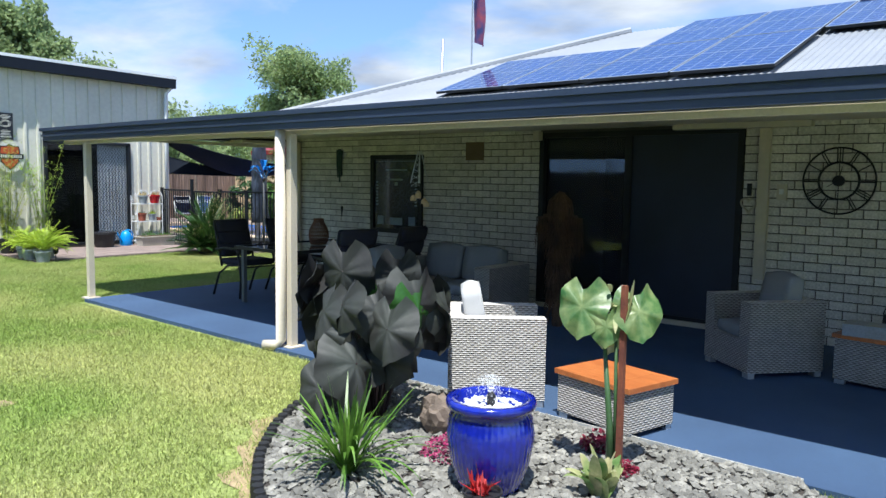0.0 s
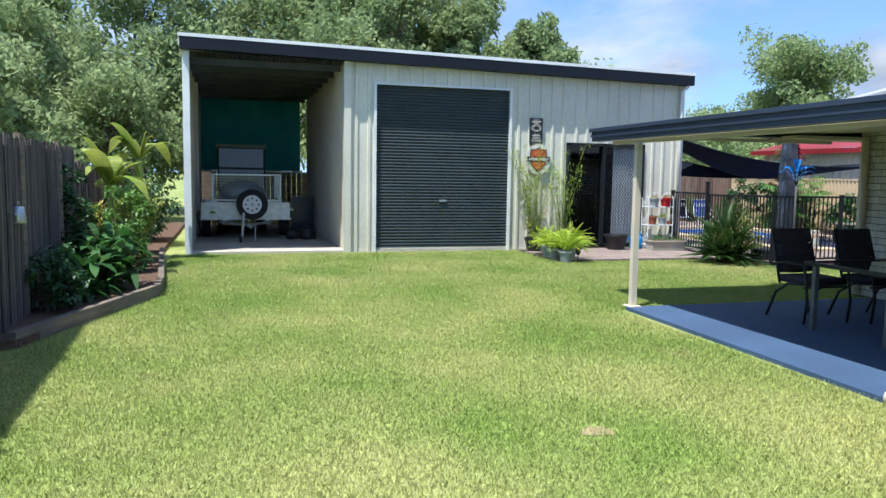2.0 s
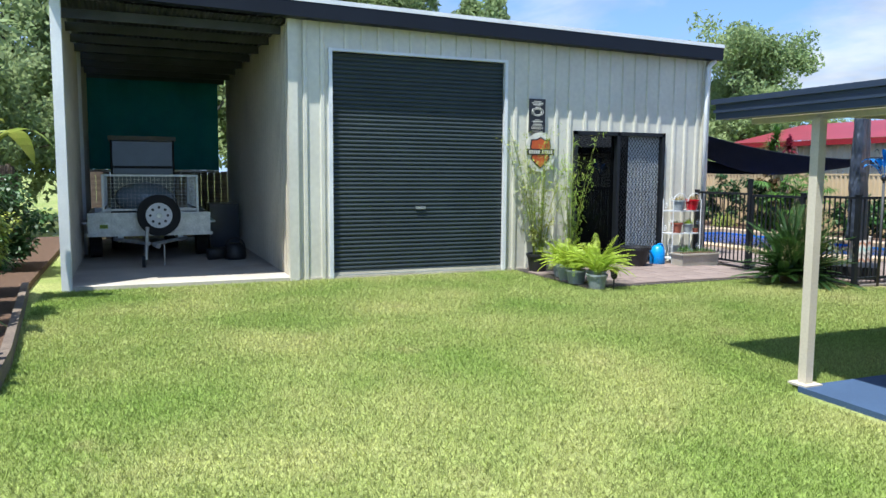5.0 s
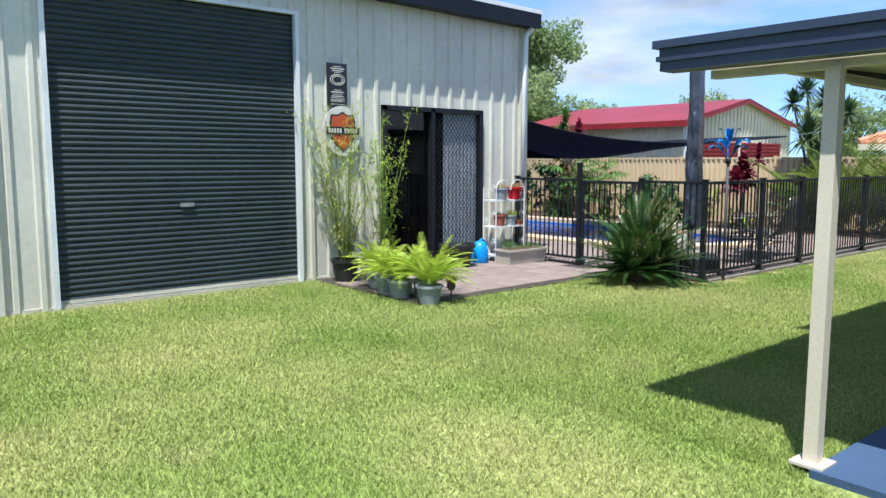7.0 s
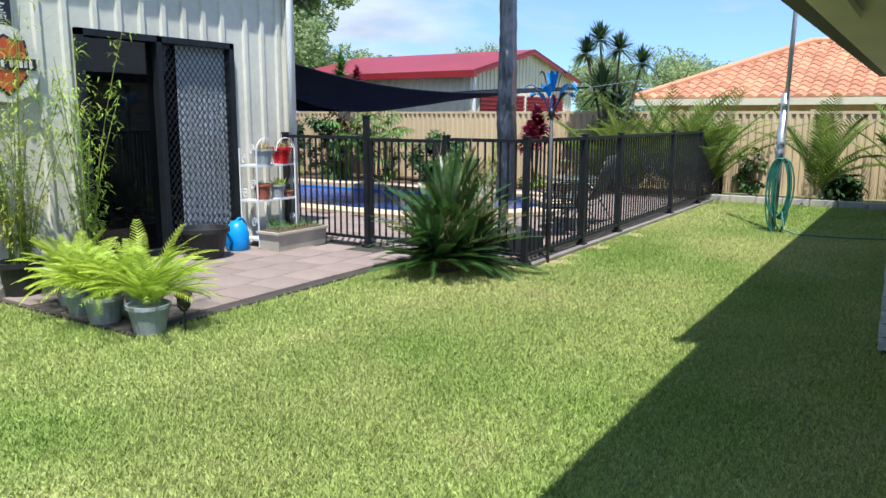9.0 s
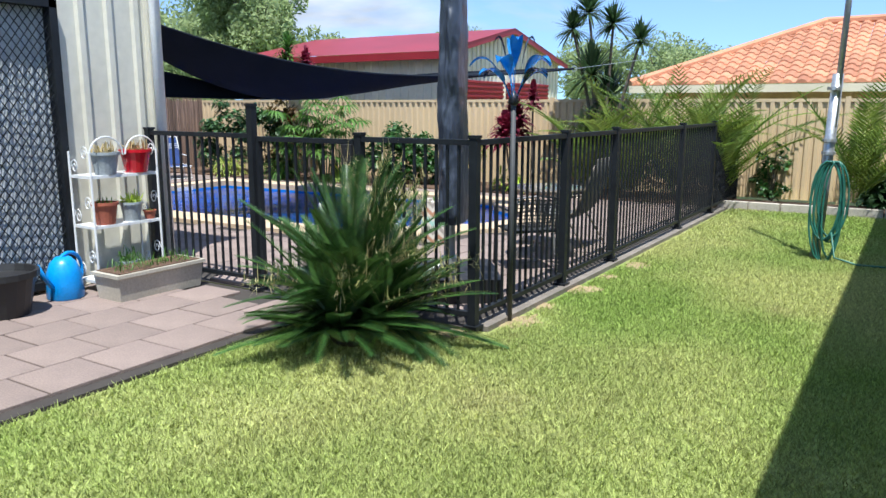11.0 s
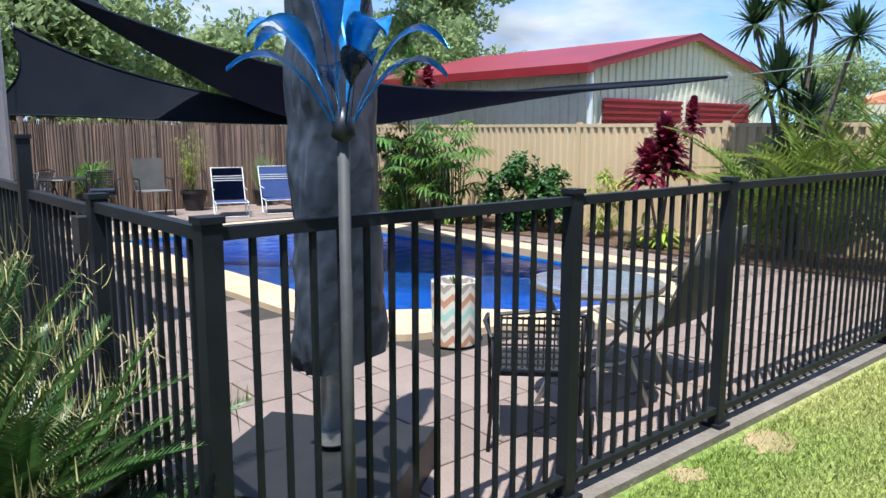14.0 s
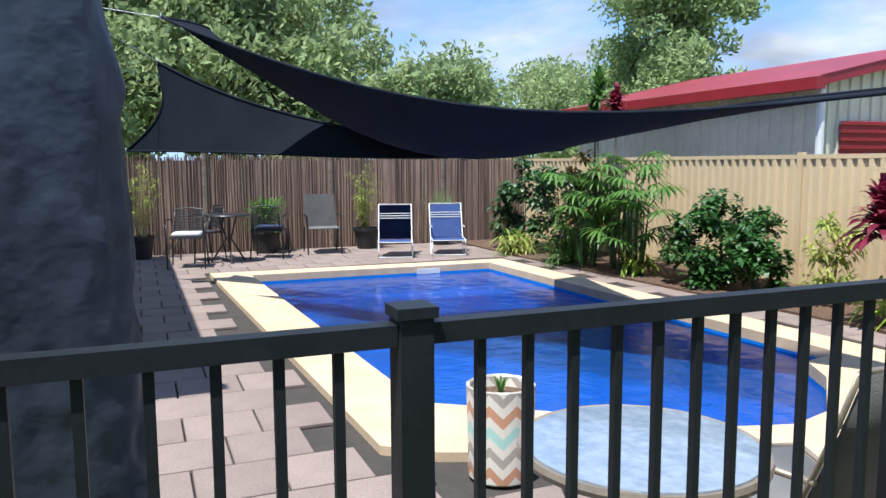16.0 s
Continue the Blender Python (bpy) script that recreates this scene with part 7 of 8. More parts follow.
LEAF_MID = mat("leaf_mid_green", (0.045, 0.13, 0.025), (0.03, 0.09, 0.02), 3, 0.4, trans=0.3, island=0.4)
shrub("broad_leaf_plant", -10.57, -1.8, 0.48, 0.75, 240, LEAF_MID, "bright green broad-leaved turmeric plant in the bed", 51, 0.42, 0.055)
shrub("broad_leaf_plant", -9.8, -1.98, 0.42, 0.6, 160, LEAF_MID, "bright green broad-leaved plant at the bed corner", 52, 0.34, 0.045)
shrub("leafy_shrub", -9.15, -2.1, 0.40, 0.8, 1500, LEAF_DARK, "dark shaded leafy shrub against the brushwood fence", 53, 0.07, 0.02)
shrub("leafy_shrub", -12.28, -1.88, 0.55, 1.5, 2600, LEAF, "tall green leafy shrub in the garden bed", 54, 0.08, 0.02)
shrub("leafy_shrub", -13.46, -1.9, 0.55, 1.6, 2600, LEAF_YEL, "yellow-green leafy shrub beside the carport", 55, 0.07, 0.018)
shrub("leafy_shrub", -14.55, -2.01, 0.55, 1.7, 2600, LEAF_MID, "green leafy shrub beside the carport", 56, 0.08, 0.02)
shrub("vine", -11.31, -2.3, 0.35, 1.75, 1800, LEAF_DARK, "dark green climbing vine on the fence", 57, 0.08, 0.03)
shrub("mixed_hedge", -17.15, -2.06, 0.8, 1.7, 3000, LEAF_DARK, "dark green bushes beside the carport", 58, 0.1, 0.03)
gi = thing("ginger_flower", (-10.78, -1.85, 0.05), 0, "tall plant with yellow flower spike above broad leaves", "plant")
V, F = [], []
rng = random.Random(14)
for i in range(60):
    leaf_strip(V, F, (rng.uniform(-0.03, 0.03), rng.uniform(-0.03, 0.03), rng.uniform(0.75, 1.15)), rng.uniform(0, 6.28), rng.uniform(0.06, 0.14), rng.uniform(0.2, 1.2), 0.2, 0.012, 3)
raw("flower", V, F, mat("flower_yellow", (0.5, 0.42, 0.10), (0.4, 0.30, 0.06), 9, 0.6, trans=0.3, island=0.3), gi, "stuff")
bm = B()
tube(bm, [(0, 0, 0), (0, 0, 1.1)], 0.012, 6)
part("stem", bm, LEAF_MID, gi)


def banana(x, y, h, seed):
    t = thing("banana_plant", (x, y, 0.05), 0, "banana plant with large torn light green leaves", "plant")
    rng = random.Random(seed)
    bm = B()
    tube(bm, [(0, 0, 0), (0.03, 0, h * 0.5), (0.05, 0, h)], 0.09, 10, 0.05)
    part("trunk", bm, LEAF_YEL, t)
    V, F = [], []
    for i in range(9):
        leaf_strip(V, F, (0.05, 0, h), rng.uniform(0, 6.28), rng.uniform(1.0, 1.6), rng.uniform(0.5, 1.4), rng.uniform(0.3, 0.9), 0.17, 10, 0.3)
    raw("foliage", V, F, LEAF_YEL, t, "stuff")


banana(-14.3, -1.75, 1.75, 3)
banana(-13.2, -2.05, 1.3, 4)
orn = thing("metal_ornament", (-8.6, -2.22, 1.0), 0, "small watering-can shaped metal ornament hung on the brushwood fence", "wall ornament")
bm = B()
lathe(bm, [(0.07, 0), (0.075, 0.02), (0.06, 0.16), (0.05, 0.17)], 14)
part("can", bm, GALV, orn, smooth=True)
bm = B()
tube(bm, [(0.06, 0, 0.04), (0.15, 0.02, 0.1)], 0.014, 6)
part("spout", bm, GALV, orn)
bm = B()
tube(bm, arc((-0.02, 0, 0.16), 0.06, 0, 180, 8), 0.005, 5)
part("handle", bm, GALV, orn)

# ---- planting round the pool ----
SIZE = 1.0
def fan_palm(x, y, h, seed, n=16, s=0.4, m=None):
    t = thing("fan_palm", (x, y, 0.02), 0, "clumping green fan palm against the fence", "palm")
    rng = random.Random(seed)
    bm = B()
    V, F = [], []
    for i in range(n):
        a = rng.uniform(0, 6.28)
        zt_ = h * rng.uniform(0.35, 1.0)
        rr_ = rng.uniform(0.1, 0.5)
        tip = (rr_ * math.cos(a), rr_ * math.sin(a), zt_)
        tube(bm, [(0.1 * math.cos(a), 0.1 * math.sin(a), 0), (rr_ * 0.5 * math.cos(a), rr_ * 0.5 * math.sin(a), zt_ * 0.8), tip], 0.012, 5, 0.005)
        for k in range(14):
            aa = a - 1.9 + 3.8 * k / 13
            leaf_strip(V, F, tip, aa, s * rng.uniform(0.8, 1.1), 0.5 - 0.5 * abs(k - 6.5) / 7, 0.55, 0.02, 4, 0.1)
    part("stalk_clump", bm, LEAF_DARK, t, kind="stuff")
    raw("foliage", V, F, m or LEAF, t, "stuff")


for i, (x, y, h) in enumerate(((-18.75, 15.75, 1.45), (-19.2, 15.85, 1.6), (-19.6, 15.6, 1.35))):
    fan_palm(x, y, h, 61 + i, 18, 0.42)
shrub("dark_shrub", -20.9, 16.0, 0.5, 1.5, 2200, LEAF_DARK, "dark green glossy shrub in the pool corner", 64, 0.11, 0.03)
shrub("dark_shrub", -22.0, 15.9, 0.55, 1.5, 2200, LEAF_DARK, "dark green shrub behind the pool corner", 65, 0.12, 0.03)
shrub("bronze_shrub", -20.7, 16.3, 0.4, 1.6, 900, mat("leaf_bronze", (0.16, 0.08, 0.03), (0.07, 0.07, 0.02), 4, 0.5, trans=0.3, island=0.4), "bronze leaved shrub in the pool corner", 66, 0.2, 0.03)
shrub("glossy_bush", -17.7, 16.2, 0.66, 1.0, 3800, LEAF_MID, "dense glossy green bush in front of the tan fence", 67, 0.09, 0.032)
shrub("glossy_bush", -17.05, 16.15, 0.36, 0.66, 1200, LEAF_MID, "dense glossy green bush in front of the tan fence", 68, 0.09, 0.032)
shrub("croton", -16.25, 16.3, 0.3, 1.0, 900, LEAF_YEL, "yellow-green upright croton by the tan fence", 69, 0.12, 0.012)
shrub("bromeliad", -18.7, 15.75, 0.22, 0.28, 90, LEAF_LIME, "lime green bromeliad at the pool bed edge", 70, 0.22, 0.02)
shrub("bromeliad", -15.3, 16.0, 0.25, 0.35, 90, LEAF_LIME, "lime green bromeliad under the red cordyline", 71, 0.25, 0.02)
shrub("grassy_plant", -20.1, 15.6, 0.35, 0.4, 300, LEAF, "arching strappy plant at the pool bed edge", 72, 0.35, 0.012)
shrub("grassy_plant", -21.4, 15.4, 0.3, 0.4, 200, LEAF_YEL, "arching strappy plant at the pool bed edge", 73, 0.3, 0.012)


def cordyline(x, y, h, m, label, seed, heads=3, leaf=0.38, name="cordyline", w=0.03):
    t = thing(name, (x, y, 0.02), 0, label, "plant")
    rng = random.Random(seed)
    bm = B()
    V, F = [], []
    for i in range(heads):
        a = rng.uniform(0, 6.28)
        zt_ = h * (1 - 0.28 * i / max(1, heads))
        tip = (0.12 * i * math.cos(a), 0.12 * i * math.sin(a), zt_)
        tube(bm, [(0, 0, 0), (tip[0] * 0.6, tip[1] * 0.6, zt_ * 0.5), tip], 0.02, 6, 0.014)
        for k in range(130):
            q = rng.random()
            leaf_strip(V, F, (tip[0], tip[1], zt_ - 0.35 * q), rng.uniform(0, 6.28), leaf * rng.uniform(0.7, 1.1), 1.45 - 1.2 * q, 0.5, w, 5, 0.3)
    part("branchwork", bm, BARK, t, kind="stuff")
    raw("foliage", V, F, m, t, "stuff")


cordyline(-15.3, 16.1, 1.45, LEAF_RED, "crimson cordyline with upright red leaves by the tan fence", 81, 4, 0.5, w=0.04)
cordyline(-15.05, 16.3, 1.75, LEAF_RED, "tall thin crimson cordyline by the tan fence", 82, 1, 0.26)
cordyline(-20.06, 16.34, 2.45, LEAF_RED, "tall red-headed cordyline above the fence corner", 83, 1, 0.35)
cordyline(-20.6, 16.4, 2.7, LEAF, "tall green dracaena with spiky head above the fence corner", 84, 2, 0.5, "dracaena", 0.02)


def spiky_tree(x, y, heads, label, seed):
    t = thing("dracaena", (x, y, 0.0), 0, label, "plant")
    rng = random.Random(seed)
    bm = B()
    V, F = [], []
    for dx, dy, h, s_ in heads:
        tube(bm, [(0, 0, 0), (dx * 0.5, dy * 0.5, h * 0.6), (dx, dy, h)], 0.035, 7, 0.02)
        for k in range(130):
            a, b__ = rng.uniform(0, 6.28), rng.uniform(-0.5, 1.5)
            leaf_strip(V, F, (dx, dy, h), a, s_ * rng.uniform(0.8, 1.1), b__, 0.2, 0.019, 4)
    part("trunk", bm, BARK, t, kind="stuff")
    raw("foliage", V, F, mat("leaf_spiky", (0.05, 0.10, 0.035), (0.035, 0.07, 0.025), 3, 0.45, trans=0.25, island=0.3), t, "stuff")


spiky_tree(-13.95, 16.65, ((-0.58, 0, 2.69, 0.46), (-0.35, 0.1, 2.95, 0.46), (0.1, 0.0, 2.74, 0.46), (0.58, -0.1, 2.45, 0.46), (-0.2, -0.1, 1.95, 0.75), (0.0, 0.2, 1.6, 0.7)), "tall thin-trunked dracaena with spiky round heads behind the fence", 91)


def areca(x, y, n, l, seed, label="yellow-green arching areca palm against the fence", m=None, z=0.0):
    t = thing("areca_palm", (x, y, z), 0, label, "palm")
    rng = random.Random(seed)
    V, F = [], []
    for i in range(n):
        frond(V, F, (rng.uniform(-0.1, 0.1), rng.uniform(-0.1, 0.1), rng.uniform(0.1, 0.4)), rng.uniform(0, 6.28), l * rng.uniform(0.7, 1.1), rng.uniform(0.9, 1.5), rng.uniform(0.5, 1.4), 0.30, 30, 0.9, 0.013, 0.5, 0.3, 0.007)
    raw("foliage", V, F, m or LEAF_YEL, t, "stuff")


PALMG = mat("leaf_palm", (0.22, 0.28, 0.045), (0.10, 0.18, 0.03), 2, 0.5, trans=0.35, island=0.3)
for i, (x, y, n_, l_) in enumerate(((-13.3, 16.1, 30, 1.9), (-12.6, 16.2, 34, 2.15), (-14.0, 16.2, 26, 1.7), (-12.0, 16.3, 26, 2.1), (-10.2, 16.4, 18, 1.7), (-8.8, 16.4, 22, 1.9), (-7.6, 16.3, 22, 1.9), (-6.3, 16.4, 18, 1.8))):
    areca(x, y, n_, l_, 101 + i, m=PALMG)
shrub("leafy_shrub", -11.4, 17.1, 0.3, 0.9, 500, LEAF_MID, "sparse green climber on the tan fence", 111, 0.09, 0.03)
shrub("leafy_shrub", -9.9, 17.1, 0.35, 0.5, 600, LEAF_DARK, "dark green low shrub at the tan fence", 112, 0.16, 0.04)
shrub("leafy_shrub", -8.1, 17.0, 0.4, 0.7, 700, LEAF_MID, "green broad-leaved shrub at the tan fence", 113, 0.2, 0.06)
# garden edging stones by the tan fence
for i in range(14):
    s_ = thing("edging_block", (-11.75 + 0.42 * i, 16.15 + 0.012 * i, 0), rng.uniform(-3, 3), "grey concrete garden edging block by the fence bed", "edging", "edging blocks of the fence bed")
    bm = B()
    box(bm, -0.2, 0.2, -0.06, 0.06, -0.02, 0.11)
    part("block", bm, CONCRETE, s_, bevel=0.015)
bm = B()
prism(bm, [(-11.95, 16.2), (-5.5, 16.3), (-5.5, 17.2), (-11.95, 16.9)], -0.02, 0.06)
structure(part("fence_bed", bm, MULCH))
bm = B()
prism(bm, [(-20.9, 15.30), (-17.5, 15.52), (-15.6, 15.65), (-11.98, 15.9), (-11.98, 17.2), (-23.5, 16.7), (-23.5, 15.3)], 0.022, 0.07)
structure(part("pool_bed", bm, MULCH), "dark mulch planting bed beside the pool")

# pole with hose
hp_ = thing("hose_pole", (-10.31, 12.80, 0), 0, "tall galvanised pole with coiled green garden hose on the lawn", "pole")
bm = B()
tube(bm, [(0.0, 0, 0), (0.05, 0.02, 1.75)], 0.05, 10)
part("outer_pole", bm, GALV, hp_, smooth=True)
bm = B()
tube(bm, [(0.05, 0.0, 1.2), (0.13, 0.0, 4.6)], 0.028, 10)
part("inner_pole", bm, GALV, hp_, smooth=True)
for z in (1.0, 1.12, 1.6):
    bm = B()
    tube(bm, [(0.03, 0, z), (0.03, 0, z + 0.03)], 0.062, 12)
    part("bracket", bm, GALV, hp_)
HOSE = mat("hose_green", (0.02, 0.10, 0.075), (0.03, 0.16, 0.12), 6, 0.4)
hs = thing("garden_hose", (-10.23, 12.70, 0), 0, "coiled dark green garden hose hanging on the pole", "hose")
rng = random.Random(77)
for k in range(9):
    bm = B()
    cx, w_, hh_ = rng.uniform(-0.03, 0.05), rng.uniform(0.08, 0.15), rng.uniform(0.35, 0.5)
    tube(bm, [(cx + w_ * math.cos(radians(a)), rng.uniform(-0.04, -0.02) - 0.004 * k, 0.95 - hh_ + hh_ * math.sin(radians(a))) for a in range(0, 361, 20)], 0.010, 6, caps=False)
    part("coil", bm, HOSE, hs, smooth=True)
bm = B()
tube(bm, [(0.05, -0.05, 0.3), (0.1, -0.1, 0.05), (0.3, -0.2, 0.02), (0.8, -0.15, 0.015), (1.5, 0.1, 0.015), (2.2, 0.0, 0.015)], 0.010, 6)
part("loose_end", bm, HOSE, hs, smooth=True)

# ---- pool side furniture ----
BISTRO = mat("black_rattan", (0.02, 0.02, 0.022), (0.03, 0.03, 0.034), 20, 0.6, bump=0.6, bscale=90)


def bistro_chair(loc, rz, label, pad=None):
    t = thing("bistro_chair", loc, rz, label, "chair")
    for sx in (-1, 1):
        x = sx * 0.25
        for nm, pts_ in (("front_leg", [(x, 0.24, 0), (x, 0.22, 0.44), (x * 1.05, 0.2, 0.66)]), ("rear_leg", [(x, -0.27, 0), (x * 0.9, -0.2, 0.44), (x * 0.95, -0.25, 0.66)]), ("armrest", [(x * 1.05, 0.22, 0.66), (x * 1.1, 0.0, 0.68), (x * 0.95, -0.26, 0.66)]), ("back_post", [(x * 0.8, -0.22, 0.44), (x * 0.78, -0.28, 0.8)])):
            bm = B()
            tube(bm, pts_, 0.011, 6)
            part(nm, bm, DFRAME, t, smooth=True)
    bm = B()
    tube(bm, [(-0.2, -0.28, 0.8), (0, -0.31, 0.83), (0.2, -0.28, 0.8)], 0.012, 6)
    part("top_rail", bm, DFRAME, t)
    bm = B()
    for i in range(16):
        x = -0.19 + 0.38 * i / 15
        tube(bm, [(x, -0.23, 0.48), (x, -0.285, 0.79)], 0.005, 4, caps=False)
    for i in range(8):
        z = 0.5 + 0.04 * i
        tube(bm, [(-0.19, -0.235 - 0.007 * i, z), (0.19, -0.235 - 0.007 * i, z)], 0.008, 4, caps=False)
    part("backrest", bm, BISTRO, t, kind="stuff")
    bm = B()
    box(bm, -0.22, 0.22, -0.2, 0.22, 0.42, 0.445)
    part("seat", bm, BISTRO, t, bevel=0.01)
    if pad:
        cushion(t, 0, 0.01, 0.475, 0.4, 0.4, 0.055, m=pad, name="seat_pad")
    return t


bch = bistro_chair((-12.39, 10.66, 0.045), 45, "black woven bistro chair with tube arms beside the round glass table")
bch.scale = (0.92, 0.92, 0.80)
bistro_chair((-21.95, 10.5, 0.045), -100, "black bistro chair with pale striped seat pad by the brushwood fence", CUSHW)
bistro_chair((-22.7, 10.75, 0.045), 200, "black bistro chair behind the small table by the brushwood fence")
bistro_chair((-22.6, 11.75, 0.045), 70, "black bistro chair with dark blue striped pad by the fence", mat("navy_pad", (0.03, 0.05, 0.12), None, 3, 0.8))
bt_ = thing("bistro_table", (-22.3, 11.1, 0.045), 0, "small round dark cafe table by the brushwood fence", "table")
bm = B()
lathe(bm, [(0.32, 0.69), (0.33, 0.70), (0.32, 0.715)], 28)
part("tabletop", bm, DFRAME, bt_)
for k in range(3):
    a = radians(120 * k)
    bm = B()
    tube(bm, [(0.28 * math.cos(a), 0.28 * math.sin(a), 0), (0.04 * math.cos(a), 0.04 * math.sin(a), 0.35), (0.15 * math.cos(a), 0.15 * math.sin(a), 0.69)], 0.014, 6)
    part("leg", bm, DFRAME, bt_)
gt = thing("glass_table", (-12.43, 11.14, 0.03), 0, "round frosted glass patio table with beige rim beside the pool", "table")
gt.scale = (0.89, 0.89, 0.98)
RIM = mat("champagne_rim", (0.36, 0.30, 0.24), None, 9, 0.35, 0.4)
bm = B()
lathe(bm, [(0.36, 0.675), (0.38, 0.67), (0.385, 0.685), (0.38, 0.70), (0.36, 0.695)], 40)
part("rim", bm, RIM, gt)
bm = B()
lathe(bm, [(0.001, 0.6955), (0.36, 0.6955), (0.36, 0.7015), (0.001, 0.7015)], 40)
part("glass_top", bm, mat("frosted_glass", (0.20, 0.25, 0.32), (0.27, 0.32, 0.38), 14, 0.10, 0, 0.2, 30, coat=1.0), gt)
for k in range(4):
    a = radians(45 + 90 * k)
    bm = B()
    tube(bm, [(0.34 * math.cos(a), 0.34 * math.sin(a), 0), (0.20 * math.cos(a), 0.20 * math.sin(a), 0.3), (0.22 * math.cos(a), 0.22 * math.sin(a), 0.5), (0.30 * math.cos(a), 0.30 * math.sin(a), 0.672)], 0.015, 8)
    part("leg", bm, GALV, gt, smooth=True)
bm = B()
tube(bm, [(0.2 * math.cos(radians(a)), 0.2 * math.sin(radians(a)), 0.3) for a in range(0, 361, 20)], 0.008, 6, caps=False)
part("brace_ring", bm, GALV, gt)


def urn_mat():
    m = bpy.data.materials.new("chevron_glaze")
    m.use_nodes = True
    nt = m.node_tree
    L = nt.links.new
    b = nt.nodes["Principled BSDF"]
    tc = nt.nodes.new("ShaderNodeTexCoord")
    sp = nt.nodes.new("ShaderNodeSeparateXYZ")
    L(tc.outputs["Object"], sp.inputs[0])
    at = nt.nodes.new("ShaderNodeMath")
    at.operation = "ARCTAN2"
    L(sp.outputs[1], at.inputs[0])
    L(sp.outputs[0], at.inputs[1])
    pp = nt.nodes.new("ShaderNodeMath")
    pp.operation = "PINGPONG"
    pp.inputs[1].default_value = math.pi / 8
    L(at.outputs[0], pp.inputs[0])
    ml = nt.nodes.new("ShaderNodeMath")
    ml.operation = "MULTIPLY_ADD"
    ml.inputs[1].default_value = 0.16
    L(pp.outputs[0], ml.inputs[0])
    L(sp.outputs[2], ml.inputs[2])
    md = nt.nodes.new("ShaderNodeMath")
    md.operation = "MULTIPLY"
    md.inputs[1].default_value = 1 / 0.30
    L(ml.outputs[0], md.inputs[0])
    fr = nt.nodes.new("ShaderNodeMath")
    fr.operation = "FRACT"
    L(md.outputs[0], fr.inputs[0])
    rp = nt.nodes.new("ShaderNodeValToRGB")
    rp.color_ramp.interpolation = "CONSTANT"
    cols = ((0.0, (0.66, 0.62, 0.54)), (0.16, (0.50, 0.26, 0.16)), (0.33, (0.66, 0.62, 0.54)), (0.5, (0.36, 0.32, 0.28)), (0.66, (0.66, 0.62, 0.54)), (0.82, (0.36, 0.58, 0.52)))
    while len(rp.color_ramp.elements) < len(cols):
        rp.color_ramp.elements.new(0.5)
    for e, (p_, c_) in zip(rp.color_ramp.elements, cols):
        e.position, e.color = p_, (*c_, 1)
    L(fr.outputs[0], rp.inputs[0])
    L(rp.outputs[0], b.inputs["Base Color"])
    b.inputs["Roughness"].default_value = 0.35
    return m


ur = thing("chevron_pot", (-13.82, 11.40, 0.035), 0, "tall cylindrical pot with pastel chevron pattern beside the pool", "pot")
ur.scale = (0.92, 0.92, 0.95)
bm = B()
lathe(bm, [(0.155, 0), (0.165, 0.01), (0.175, 0.46), (0.165, 0.465), (0.155, 0.455), (0.15, 0.40), (0.001, 0.39)], 36)
part("body", bm, urn_mat(), ur)
bm = B()
lathe(bm, [(0.001, 0.40), (0.15, 0.405)], 24)
part("soil", bm, MULCH, ur)
V, F = [], []
for i in range(7):
    leaf_strip(V, F, (0.0, 0.0, 0.4), i * 0.9, 0.14, 1.2, 0.2, 0.008, 4)
raw("foliage", V, F, LEAF, ur, "stuff")

SLING = mat("taupe_sling", (0.16, 0.155, 0.15), (0.12, 0.12, 0.12), 5, 0.7, 0, 0.4, 180, 0.1)
ls = thing("sling_lounger", (-12.50, 11.85, 0.045), 92, "grey sling recliner chair with silver frame beside the pool fence", "lounger")
ls.scale = (1.0, 0.6, 0.9)
prof_ = [(-0.62, 1.0), (-0.50, 0.78), (-0.30, 0.46), (-0.15, 0.36), (0.1, 0.36), (0.45, 0.44), (0.85, 0.34)]
bm.free()
bm = B()
for i in range(len(prof_) - 1):
    (y0_, z0_), (y1_, z1_) = prof_[i], prof_[i + 1]
    v = [bm.verts.new(q) for q in ((-0.26, y0_, z0_), (0.26, y0_, z0_), (0.26, y1_, z1_), (-0.26, y1_, z1_))]
    bm.faces.new(v)
bmesh.ops.remove_doubles(bm, verts=bm.verts, dist=0.001)
bmesh.ops.solidify(bm, geom=bm.faces, thickness=0.012)
part("sling", bm, SLING, ls, smooth=True)
for sx in (-1, 1):
    x = sx * 0.28
    for nm, pts_ in (("side_rail", [(x, y, z) for y, z in prof_]), ("front_leg", [(x, 0.5, 0), (x, 0.1, 0.36)]), ("rear_leg", [(x, -0.5, 0), (x, 0.0, 0.50), (x, 0.12, 0.56)]), ("armrest", [(x, -0.42, 0.62), (x, -0.1, 0.60), (x, 0.18, 0.58)])):
        bm = B()
        tube(bm, pts_, 0.012, 8)
        part(nm, bm, RIM, ls, smooth=True)
bm = B()
tube(bm, [(-0.28, -0.62, 1.0), (0.28, -0.62, 1.0)], 0.012, 8)
part("top_rail", bm, RIM, ls)


NAVY = mat("navy_canvas", (0.025, 0.06, 0.20), (0.02, 0.045, 0.16), 5, 0.8, 0, 0.3, 150)


